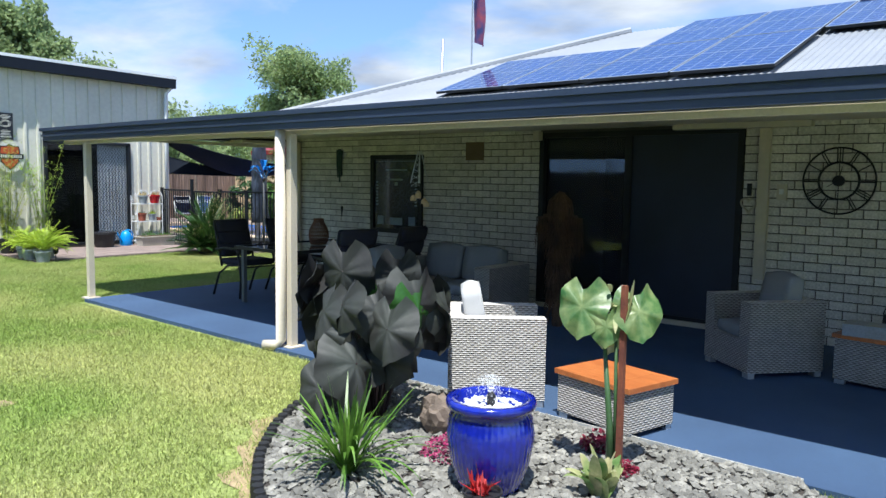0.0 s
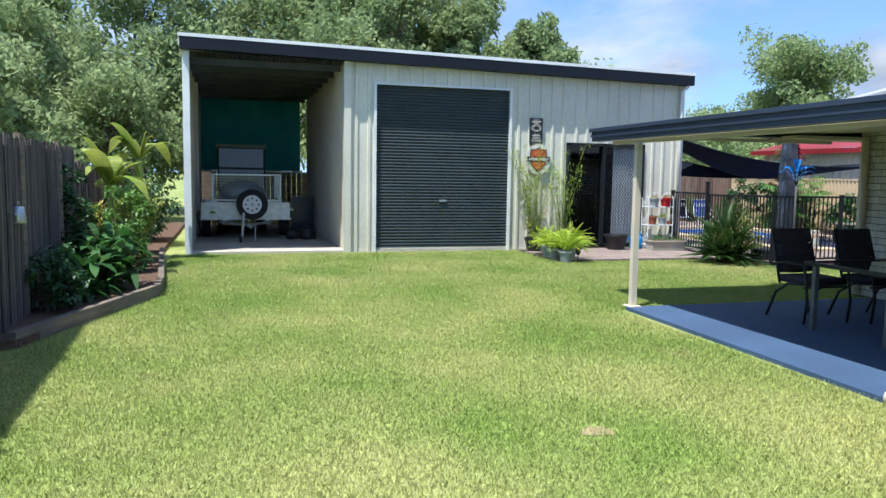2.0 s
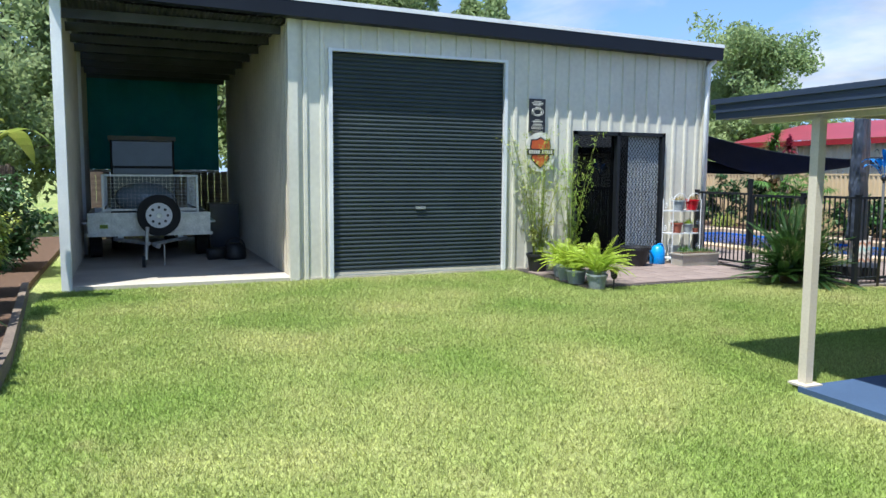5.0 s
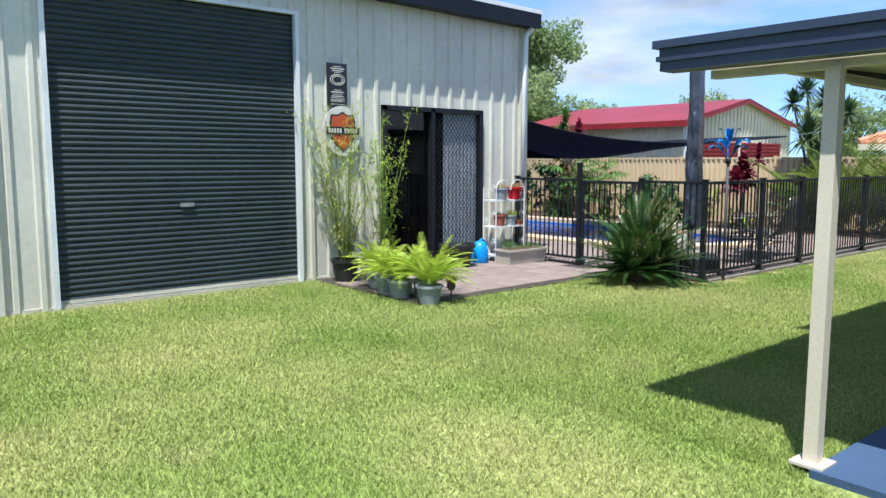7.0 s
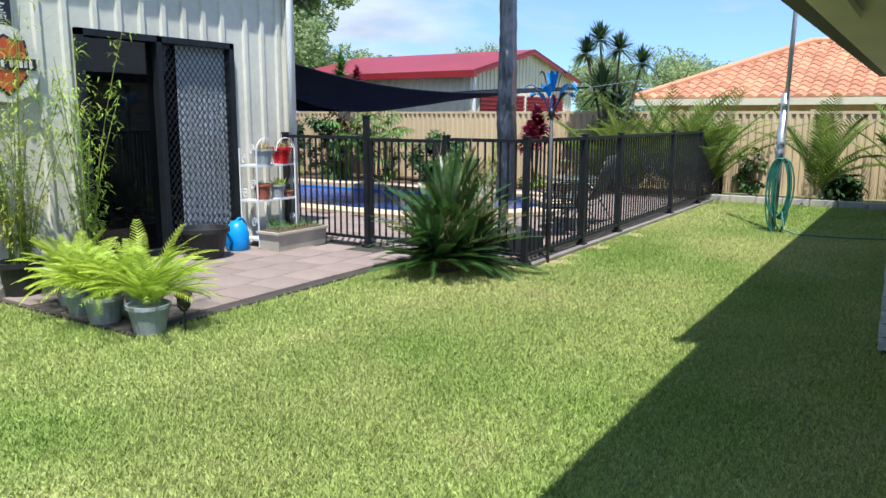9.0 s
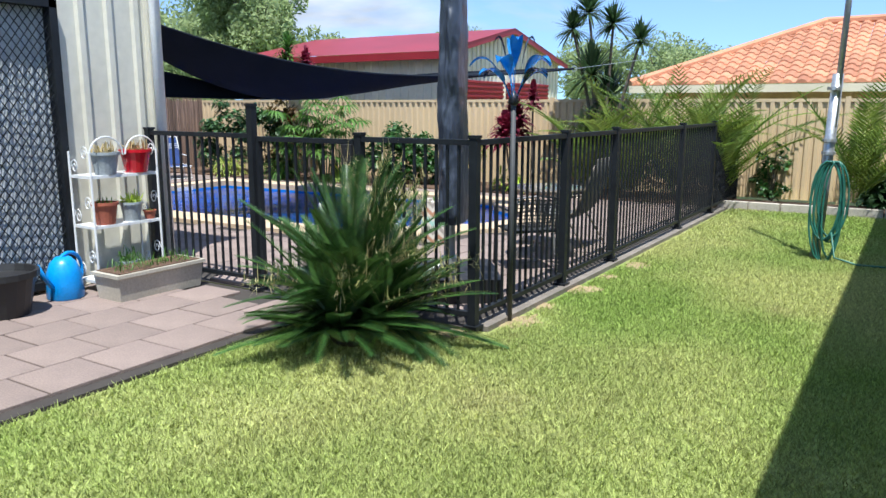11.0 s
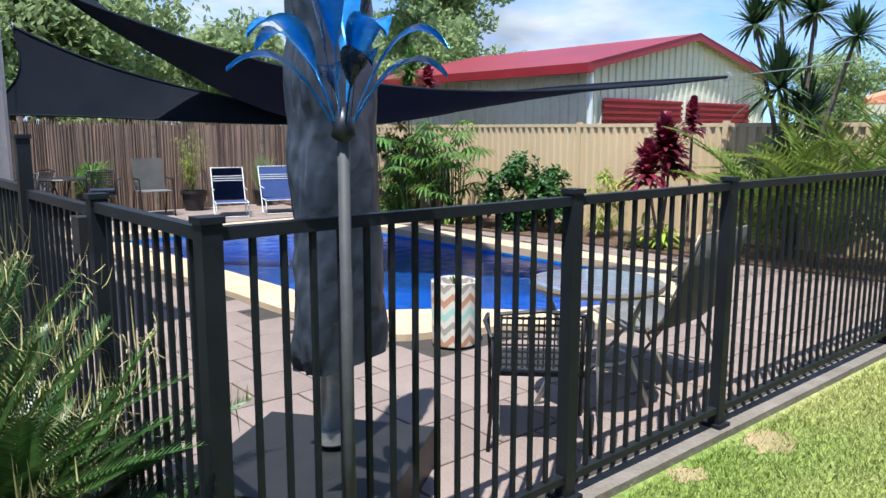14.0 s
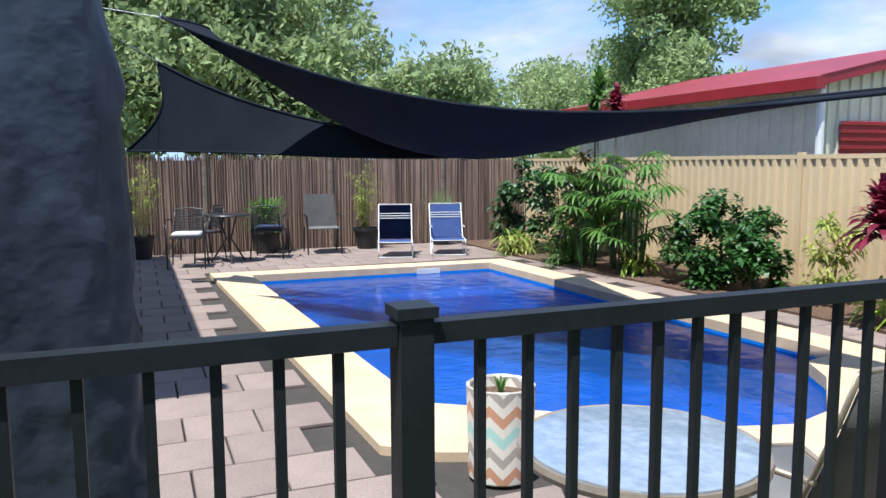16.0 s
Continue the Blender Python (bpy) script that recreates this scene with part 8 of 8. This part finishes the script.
def deck_chair(loc, rz):
    t = thing("folding_lounger", loc, rz, "navy folding pool lounger with white stripes and white frame", "lounger", "navy pool loungers")
    bm = B()
    v = [bm.verts.new(q) for q in ((-0.27, -0.30, 0.95), (0.27, -0.30, 0.95), (0.27, 0.0, 0.32), (-0.27, 0.0, 0.32))]
    bm.faces.new(v)
    bmesh.ops.solidify(bm, geom=bm.faces, thickness=0.015)
    part("backrest", bm, NAVY, t)
    bm = B()
    box(bm, -0.27, 0.27, 0.0, 0.55, 0.29, 0.305)
    part("seat", bm, NAVY, t)
    for k in range(3):
        bm = B()
        z = 0.70 + 0.045 * k
        y = -0.30 * (z - 0.32) / 0.63
        box(bm, -0.268, 0.268, y + 0.017, y + 0.021, z, z + 0.016)
        part("stripe", bm, WHITE, t)
    for sx in (-1, 1):
        x = sx * 0.285
        for nm, pts_ in (("back_tube", [(x, -0.31, 0.97), (x, 0, 0.32), (x, 0.56, 0.30)]), ("leg_hoop", [(x, 0.45, 0.30), (x, 0.55, 0.02), (x, 0.1, 0.02), (x, 0.0, 0.32)]), ("armrest", [(x, -0.12, 0.56), (x, 0.3, 0.54)])):
            bm = B()
            tube(bm, pts_, 0.009, 6)
            part(nm, bm, WHITE, t, smooth=True)
    for y, z in ((-0.31, 0.97), (0.56, 0.30), (0.55, 0.02)):
        bm = B()
        tube(bm, [(-0.285, y, z), (0.285, y, z)], 0.009, 6)
        part("cross_tube", bm, WHITE, t)
    return t


dc = deck_chair((-22.1, 13.64, 0.045), -108)
dc.scale = (0.92, 0.78, 0.82)
copy_thing(dc, pose(-22.05, 14.5, 0.045, 0, 0, -106))
pc_ = thing("patio_chair", (-22.9, 12.65, 0.045), -95, "tall dark grey sling patio chair by the brushwood fence", "chair")
bm = B()
v = [bm.verts.new(q) for q in ((-0.25, -0.32, 0.95), (0.25, -0.32, 0.95), (0.25, -0.15, 0.42), (-0.25, -0.15, 0.42))]
bm.faces.new(v)
bmesh.ops.solidify(bm, geom=bm.faces, thickness=0.012)
part("backrest", bm, SLING, pc_)
bm = B()
box(bm, -0.25, 0.25, -0.15, 0.28, 0.41, 0.425)
part("seat", bm, SLING, pc_)
for sx in (-1, 1):
    for nm, pts_ in (("front_leg", [(sx * 0.27, 0.28, 0), (sx * 0.27, 0.22, 0.62)]), ("rear_leg", [(sx * 0.27, -0.3, 0), (sx * 0.27, -0.15, 0.42)]), ("armrest", [(sx * 0.27, 0.22, 0.62), (sx * 0.27, -0.2, 0.62)])):
        bm = B()
        tube(bm, pts_, 0.014, 6)
        part(nm, bm, DFRAME, pc_)
for i, (x, y, s_, h_, m_, lab) in enumerate(((-23.2, 9.9, 0.18, 1.5, LEAF_YEL, "yellow-green potted bamboo by the brushwood fence"), (-23.26, 13.5, 0.22, 1.5, LEAF_YEL, "yellow-green potted bamboo beside the pool loungers"))):
    q_ = thing("potted_bamboo", (x, y, 0.04), 0, lab, "potted plant")
    pot(q_, s_, 0.36, BLACK_PL)
    bamboo(q_, 8, h_, 131 + i, m_, 0.25, 0.3, 0.11, 20)
q_ = thing("potted_palm", (-23.3, 11.8, 0.04), 0, "bushy green potted palm by the brushwood fence", "potted plant")
pot(q_, 0.24, 0.38, BLACK_PL)
V, F = [], []
rng = random.Random(140)
for i in range(380):
    a = rng.uniform(0, 6.28)
    leaf_strip(V, F, (0.25 * rng.random() * math.cos(a), 0.25 * rng.random() * math.sin(a), rng.uniform(0.35, 0.8)), a, rng.uniform(0.15, 0.4), rng.uniform(0.2, 1.4), 0.4, 0.012, 3)
raw("foliage", V, F, LEAF, q_, "stuff")
q_ = thing("tall_grass_pot", (-23.3, 14.9, 0.04), 0, "feathery grass plant behind the pool loungers", "potted plant")
pot(q_, 0.2, 0.3, BLACK_PL)
V, F = [], []
for i in range(300):
    leaf_strip(V, F, (rng.uniform(-0.1, 0.1), rng.uniform(-0.1, 0.1), 0.3), rng.uniform(0, 6.28), rng.uniform(0.5, 0.95), rng.uniform(1.0, 1.5), 0.2, 0.004, 4)
raw("foliage", V, F, LEAF_GUM, q_, "stuff")
sk = thing("pool_skimmer", (-20.545, 13.6, 0), 0, "white pool skimmer faceplate in the far pool wall", "pool fitting")
bm = B()
box(bm, 0.0, 0.03, -0.17, 0.17, -0.04, 0.03)
part("faceplate", bm, WHITE, sk, bevel=0.008)
bc = thing("pool_step_pod", (-15.55, 11.95, -0.22), 0, "round light blue underwater step in the pool corner", "pool fitting")
bm = B()
lathe(bm, [(0.34, -0.6), (0.34, -0.02), (0.32, 0.0), (0.001, 0.0)], 28)
part("step", bm, mat("pool_step", (0.03, 0.25, 0.68), None, 3, 0.5), bc)

# ---- trees ----
def tree(x, y, h, r, seed, leaves=7000, m=None, label="tall green gum tree with open crown", trunk=0.16, low=0.3, ls=0.16):
    t = thing("tree", (x, y, 0), 0, label, "tree")
    rng = np.random.default_rng(seed)
    rr_ = random.Random(seed)
    bm = B()
    tube(bm, [(0, 0, 0), (0.1, 0, h * 0.25), (0.0, 0.1, h * 0.5), (0.15, 0.0, h * 0.82)], trunk, 8, 0.03)
    cl = []
    for i in range(22):
        a = rr_.uniform(0, 6.28)
        z0_ = h * rr_.uniform(low, 0.75)
        zz = h * (low + (1 - low) * rr_.uniform(0.15, 0.92))
        q = r * rr_.uniform(0.25, 0.85) * math.sqrt(max(0.15, 1 - (zz / h) ** 4))
        p = (q * math.cos(a), q * math.sin(a), zz)
        tube(bm, [(0.05, 0, z0_ * 0.8), (p[0] * 0.5, p[1] * 0.5, (z0_ + zz) / 2), p], trunk * 0.35, 5, 0.015)
        cl.append((*p, r * rr_.uniform(0.26, 0.46)))
    cl.append((0, 0, h * 0.88, r * 0.35))
    part("trunk", bm, BARK, t)
    cl = np.array(cl)
    # smaller clumps on the big ones
    sub = []
    for c_ in cl:
        for _ in range(9):
            d_ = rng.normal(size=3)
            d_ /= np.linalg.norm(d_)
            sub.append((*(c_[:3] + d_ * c_[3] * rng.uniform(0.5, 1.0) * (1, 1, 0.8)), c_[3] * rng.uniform(0.35, 0.6)))
    sub = np.array(sub)
    k = rng.integers(0, len(sub), leaves)
    d_ = rng.normal(size=(leaves, 3))
    d_ /= np.linalg.norm(d_, axis=1)[:, None]
    c_ = sub[k, :3] + d_ * sub[k, 3:4] * rng.random((leaves, 1)) ** 0.4
    a1 = rng.normal(size=(leaves, 3))
    a1 /= np.linalg.norm(a1, axis=1)[:, None]
    a2 = np.cross(a1, rng.normal(size=(leaves, 3)))
    a2 /= np.linalg.norm(a2, axis=1)[:, None]
    s_ = ls * rng.uniform(0.6, 1.3, (leaves, 1))
    v = np.empty((leaves * 4, 3))
    v[0::4], v[1::4], v[2::4], v[3::4] = c_ - a1 * s_, c_ + a2 * s_ * 0.42, c_ + a1 * s_, c_ - a2 * s_ * 0.42
    me = OBJ_MESH.new("crown")
    me.vertices.add(len(v))
    me.vertices.foreach_set("co", v.ravel())
    me.loops.add(leaves * 4)
    me.loops.foreach_set("vertex_index", np.arange(leaves * 4, dtype=np.int32))
    me.polygons.add(leaves)
    me.polygons.foreach_set("loop_start", np.arange(0, leaves * 4, 4, dtype=np.int32))
    me.update(calc_edges=True)
    me.materials.append(m or LEAF_GUM)
    o = new("crown", me)
    o.parent = t
    tagged(o, kind="stuff")
    return t


# (-5, -7) to (6.5, -5): unseen trees added to block sky reflected in the door
TREES = ((-27, -12.5, 8.6, 3.6), (-27.5, 3.5, 7.0, 3.2), (-33, -14, 9.0, 4.2), (-35, 4.0, 9.8, 4.2), (-24.5, -3.6, 4.2, 2.4), (-28.0, -1.0, 6.6, 3.0), (-35.0, 14.0, 7.2, 3.6), (-27.0, 8.0, 5.0, 2.6), (2, 42, 4.4, 3.0), (-5.0, -7.0, 4.4, 2.2), (-1.5, -7.5, 4.8, 2.4), (2.5, -7.0, 4.4, 2.4), (6.5, -5.0, 5.0, 2.6),
         (-31, -8.5, 9.2, 3.6), (-30, -3.5, 9.6, 3.8), (-32, 1.5, 10.6, 4.2), (-31, 6.0, 10.4, 4.0), (-34, 9.0, 9.6, 3.6), (-26, -6.5, 6.4, 2.6), (-23, -10.5, 7.6, 2.6), (-21.5, -6.0, 4.6, 2.2), (-17.5, -5.2, 3.6, 1.7),
         (-29.5, 13.0, 6.2, 3.0), (-32.0, 19.0, 4.6, 2.8), (-34.0, 23.5, 4.9, 3.0), (-38, 28, 6.0, 3.0), (-33.3, 27.4, 8.6, 3.6), (-31.5, 12.3, 7.9, 3.2), (-30.5, 10.0, 6.6, 2.8), (-28, 16.4, 3.7, 2.0),
         (-27.5, 36, 4.6, 2.6), (-23.0, 40, 4.4, 2.6), (-19.0, 41, 4.2, 3.0), (-14.0, 42, 4.4, 3.2), (-8.5, 45, 4.8, 3.2), (-16.5, 38, 3.4, 2.4), (-30, 30, 4.0, 2.4), (-11, 40, 3.8, 2.6), (-21, 44, 4.6, 2.6), (-6, 40, 4.0, 2.6), (-2, 44, 4.8, 3.0))
for i, (x, y, h, r) in enumerate(TREES):
    big = (x < -28 and y < 13) or y == 27.4
    tree(x, y, h, r, 200 + i, 32000 if big else 11000, low=0.18, ls=0.12 if h > 6 else 0.10, label=("tall grey-green gum tree behind the shed, or added unseen to the south", "leafy green tree beyond the back fence, or added unseen to the south", "open-crowned gum tree in the distance, or added unseen to the south")[i % 3])

# ---- neighbour's tiled roof ----
def tile_roof(parent):
    ex0, ex1, ey, ez, ry, rz_ = -16.0, 6.0, 24.0, 1.98, 28.0, 3.66
    slope = math.hypot(ry - ey, rz_ - ez)
    rows = int(slope / 0.33)
    V, F = [], []
    V1, F1 = [], []
    for r in range(rows + 1):
        s0, s1 = r * 0.33, min((r + 1) * 0.33 + 0.04, slope)
        f0, f1 = s0 / slope, s1 / slope
        y0, z0 = ey + (ry - ey) * f0, ez + (rz_ - ez) * f0 + 0.045
        y1, z1 = ey + (ry - ey) * f1, ez + (rz_ - ez) * f1 + 0.01
        xs = ex0 + 4.0 * f0
        n_ = int((ex1 - xs) / 0.30)
        for c_ in range(n_):
            x = xs + 0.30 * c_
            k = len(V)
            pr = ((0, 0), (0.05, 0.05), (0.12, 0.065), (0.18, 0.045), (0.23, 0.0), (0.295, 0.0))
            for dx, dz in pr:
                V.append((x + dx, y0, z0 + dz))
                V.append((x + dx, y1, z1 + dz * 0.9))
            for q in range(5):
                F.append((k + 2 * q, k + 2 * q + 2, k + 2 * q + 3, k + 2 * q + 1))
            V.extend([(x, y0, z0 - 0.03), (x + 0.295, y0, z0 - 0.03)])
            F.append((k, k + 12, k + 13, k + 10, k + 8, k + 6, k + 4, k + 2))
    raw("roof_tiles", V, F, TILES, parent, "stuff")
    bm = B()
    f = bm.faces.new([bm.verts.new(q) for q in ((ex0, ey, ez), (ex0 + 4, ry, rz_), (ex0, ry + 4, ez))])
    part("roof", bm, TILE, parent)
    bm = B()
    tube(bm, [(ex0, ey, ez + 0.06), (ex0 + 4, ry, rz_ + 0.07)], 0.11, 8)
    part("hip_cap", bm, TILE, parent)
    bm = B()
    tube(bm, [(ex0 + 4, ry, rz_ + 0.07), (ex1, ry, rz_ + 0.07)], 0.11, 8)
    part("ridge_cap", bm, TILE, parent)


tile_roof(nh)

# ---- bricks of the house wall ----
bm = B()
box(bm, 0.0, 0.23, -0.006, 0.012, 0.0, 0.076)
bmesh.ops.bevel(bm, geom=[e for e in bm.edges if all(v.co.y < 0 for v in e.verts)], offset=0.003, segments=1, affect="EDGES")
BRK = OBJ_MESH.new("brick")
bm.to_mesh(BRK)
bm.free()
BRK.materials.append(BRICK)
rng = random.Random(5)
allb = []
row = 0
z = 0.03
while z < 2.36:
    x = WX + (0.0 if row % 2 else -0.12)
    while x < 4.0:
        a, b_ = max(x, WX), x + 0.23
        if not (b_ > HD[0] - 0.005 and a < HD[1] + 0.005 and z < HD[3]):
            allb.append((a, b_, z))
        elif a < HD[0] - 0.03:
            allb.append((a, HD[0] - 0.005, z))
        elif b_ > HD[1] + 0.03:
            allb.append((HD[1] + 0.005, b_, z))
        x += 0.24
    z += 0.086
    row += 1
near = [q for q in allb if -5.4 < q[0] < 0.2][:300]
keep = set(near)
V, F = [], []
for a, b_, z in allb:
    dy = rng.uniform(-0.0015, 0.0015)
    if (a, b_, z) in keep:
        o = new("brick", BRK)
        o.parent = wall_n
        o.matrix_local = Matrix.Translation((a, WY + dy, z)) @ Matrix.Diagonal(((b_ - a) / 0.23, 1, 1, 1))
        continue
    k = len(V)
    y0, y1 = WY - 0.006 + dy, WY + 0.012
    V.extend([(a, y0, z), (b_, y0, z), (b_, y0, z + 0.076), (a, y0, z + 0.076), (a, y1, z), (b_, y1, z), (b_, y1, z + 0.076), (a, y1, z + 0.076)])
    F.extend([(k, k + 1, k + 2, k + 3), (k, k + 4, k + 5, k + 1), (k + 1, k + 5, k + 6, k + 2), (k + 2, k + 6, k + 7, k + 3), (k + 3, k + 7, k + 4, k)])
row, z = 0, 0.03
while z < 2.30:
    y = WY + 0.02 + (0.0 if row % 2 else 0.12)
    while y < 13.9:
        k = len(V)
        x0_, x1_ = WX - 0.006, WX + 0.012
        V.extend([(x0_, y, z), (x0_, y + 0.23, z), (x0_, y + 0.23, z + 0.076), (x0_, y, z + 0.076), (x1_, y, z), (x1_, y + 0.23, z), (x1_, y + 0.23, z + 0.076), (x1_, y, z + 0.076)])
        F.extend([(k, k + 3, k + 2, k + 1), (k, k + 1, k + 5, k + 4), (k + 1, k + 2, k + 6, k + 5), (k + 2, k + 3, k + 7, k + 6), (k + 3, k, k + 4, k + 7)])
        y += 0.24
    z += 0.086
    row += 1
raw("bricks", V, F, BRICKS, wall_n, "stuff")

# ---- pavers ----
pav_s = bpy.data.objects["pavement_shed"]
pav_p = bpy.data.objects["pavement_pool"]


def paver_mesh(m, w, d):
    bm = B()
    box(bm, 0, w, 0, d, -0.02, 0.0)
    bmesh.ops.bevel(bm, geom=[e for e in bm.edges if all(v.co.z > -0.01 for v in e.verts)], offset=0.004, segments=1, affect="EDGES")
    me = OBJ_MESH.new("paver")
    bm.to_mesh(me)
    bm.free()
    me.materials.append(m)
    return me


PW = 0.40
PV = paver_mesh(PAVER, PW - 0.012, PW - 0.012)
rng = random.Random(12)


def put_paver(parent, x, y, z):
    o = new("paver", PV)
    o.parent = parent
    o.matrix_local = pose(x, y, z + rng.uniform(-0.0015, 0.0015), rng.uniform(-0.2, 0.2), rng.uniform(-0.2, 0.2), rng.uniform(-0.15, 0.15))


row, x = 0, SX + 0.03
while x < -13.1:
    y = 5.32 + (0.0 if row % 2 else 0.2)
    while y + PW < 8.84:
        if x + PW < -12.97:
            put_paver(pav_s, x, y, 0.032)
        y += PW
    x += PW
    row += 1
cand = []
row, x = 0, -23.6
while x + PW < -11.93:
    y = 8.86 + (0.0 if row % 2 else 0.2)
    while y + PW < 17.0:
        cs = [(x, y), (x + PW, y), (x + PW, y + PW), (x, y + PW), (x + PW / 2, y + PW / 2)]
        if not any(inside(a, b_, COP_OUT) for a, b_ in cs) and y < 15.4 + 0.05 * (x + 20):
            cand.append((x, y))
        y += PW
    x += PW
    row += 1
cand.sort(key=lambda q: -q[0])
for x, y in cand[:300]:
    put_paver(pav_p, x, y, 0.045)
V, F = [], []
for x, y in cand[300:]:
    k = len(V)
    w_ = PW - 0.008
    z = 0.045 + rng.uniform(-0.0015, 0.0015)
    V.extend([(x, y, z), (x + w_, y, z), (x + w_, y + w_, z), (x, y + w_, z), (x, y, z - 0.02), (x + w_, y, z - 0.02), (x + w_, y + w_, z - 0.02), (x, y + w_, z - 0.02)])
    F.extend([(k, k + 1, k + 2, k + 3), (k, k + 4, k + 5, k + 1), (k + 1, k + 5, k + 6, k + 2), (k + 2, k + 6, k + 7, k + 3), (k + 3, k + 7, k + 4, k)])
raw("pavers", V, F, PAVERS, pav_p, "stuff")

# ---- grass blades ----
def blades(n, x0, x1, y0, y1, seed, hmin=0.02, hmax=0.045, w=0.0035, bars=()):
    rng = np.random.default_rng(seed)
    x, y = rng.uniform(x0, x1, n), rng.uniform(y0, y1, n)
    ok = np.ones(n, bool)
    for a, b_, c_, d_ in NO_GRASS:
        ok &= ~((x > a) & (x < b_) & (y > c_) & (y < d_))
    for poly in NO_POLY:
        ins = np.zeros(n, bool)
        for (xa, ya), (xb, yb) in zip(poly, poly[1:] + poly[:1]):
            if ya == yb:
                continue
            cr = ((ya > y) != (yb > y)) & (x < (xb - xa) * (y - ya) / (yb - ya) + xa)
            ins ^= cr
        ok &= ~ins
    for cx, cy_, cr_ in BARE:
        d2 = ((x - cx) ** 2 + (y - cy_) ** 2) / cr_ ** 2
        ok &= rng.random(n) < 0.12 + 0.9 * d2 * (1 + 0.6 * np.sin(9 * x + 13 * y))
    x, y = x[ok], y[ok]
    n = len(x)
    h = rng.uniform(hmin, hmax, n)
    a = rng.uniform(0, 6.28, n)
    l = rng.uniform(0.2, 1.1, n) * h
    la = rng.uniform(0, 6.28, n)
    v = np.empty((n * 3, 3))
    z = np.full(n, -0.012)
    v[0::3] = np.c_[x - w * np.cos(a), y - w * np.sin(a), z]
    v[1::3] = np.c_[x + w * np.cos(a), y + w * np.sin(a), z]
    v[2::3] = np.c_[x + l * np.cos(la), y + l * np.sin(la), z + h]
    me = OBJ_MESH.new("grass_blades")
    me.vertices.add(n * 3)
    me.vertices.foreach_set("co", v.ravel())
    me.loops.add(n * 3)
    me.loops.foreach_set("vertex_index", np.arange(n * 3, dtype=np.int32))
    me.polygons.add(n)
    me.polygons.foreach_set("loop_start", np.arange(0, n * 3, 3, dtype=np.int32))
    me.update(calc_edges=True)
    me.materials.append(LAWN)
    return tagged(new("grass_blades", me), label="short mown grass blades of the lawn", kind="stuff")


NO_GRASS = [(-30, SX + 0.05, CY0 - 0.05, 9.1), (SX - 0.1, -12.97, 5.28, 9.08), (-24, FX + 0.12, 8.8, 17.3), (-8.47, 8, 3.95, 14), (-23, -11.0, -3.2, -1.3)]
NO_POLY = [BED, [(-7.6, -2.5), (-7.75, -2.12), (-10.4, -1.2), (-11.0, -2.5)]]
BARE = [(-4.76, 1.77, 0.13), (-3.26, 2.8, 0.12), (-3.07, 2.52, 0.14), (-2.8, 2.24, 0.15), (-2.48, 1.97, 0.15), (-11.66, 11.5, 0.22), (-11.72, 10.35, 0.2), (-11.74, 9.25, 0.22), (-11.76, 9.7, 0.13), (-11.72, 10.9, 0.12), (-11.98, 8.78, 0.2)]
blades(520000, -10.6, 0.2, -2.8, 4.2, 1, w=0.004)
blades(330000, -15.1, -10.6, -1.4, 9.0, 2, w=0.005)
blades(330000, -12.0, -8.4, 4.0, 13.0, 3, w=0.0045)
blades(70000, -12.0, -8.4, 13.0, 16.2, 4, w=0.007)
rng = random.Random(44)
bm = B()
rim_a, rim_b = [], []
path = [Vector((x, y, 0)) for x, y in BED[0:8]]
for p, q in zip(path, path[1:]):
    d_ = (q - p).normalized()
    nrm = Vector((d_.y, -d_.x, 0))
    if nrm.dot(p - Vector((-1.2, 2.9, 0))) < 0:
        nrm = -nrm
    for k in range(4):
        c_ = p.lerp(q, k / 4)
        rim_a.append(bm.verts.new((c_.x, c_.y, -0.002)))
        w_ = rng.uniform(0.07, 0.24)
        rim_b.append(bm.verts.new((c_.x + nrm.x * w_, c_.y + nrm.y * w_, -0.002)))
for k in range(len(rim_a) - 1):
    bm.faces.new((rim_a[k], rim_a[k + 1], rim_b[k + 1], rim_b[k]))
structure(part("soil_strip", bm, EARTH), "bare sandy strip beside the bed edging")
for cx, cy_, cr_ in BARE[:1] + BARE[5:]:
    bm = B()
    rng = random.Random(int(cx * 100))
    vs = [bm.verts.new((cx + cr_ * 0.75 * math.cos(a) * rng.uniform(0.5, 1.0), cy_ + cr_ * 0.95 * math.sin(a) * rng.uniform(0.5, 1.15), -0.003)) for a in [2 * math.pi * i / 22 for i in range(22)]]
    bm.faces.new(vs)
    structure(part("bare_patch", bm, EARTH), "bare sandy patch in the lawn")
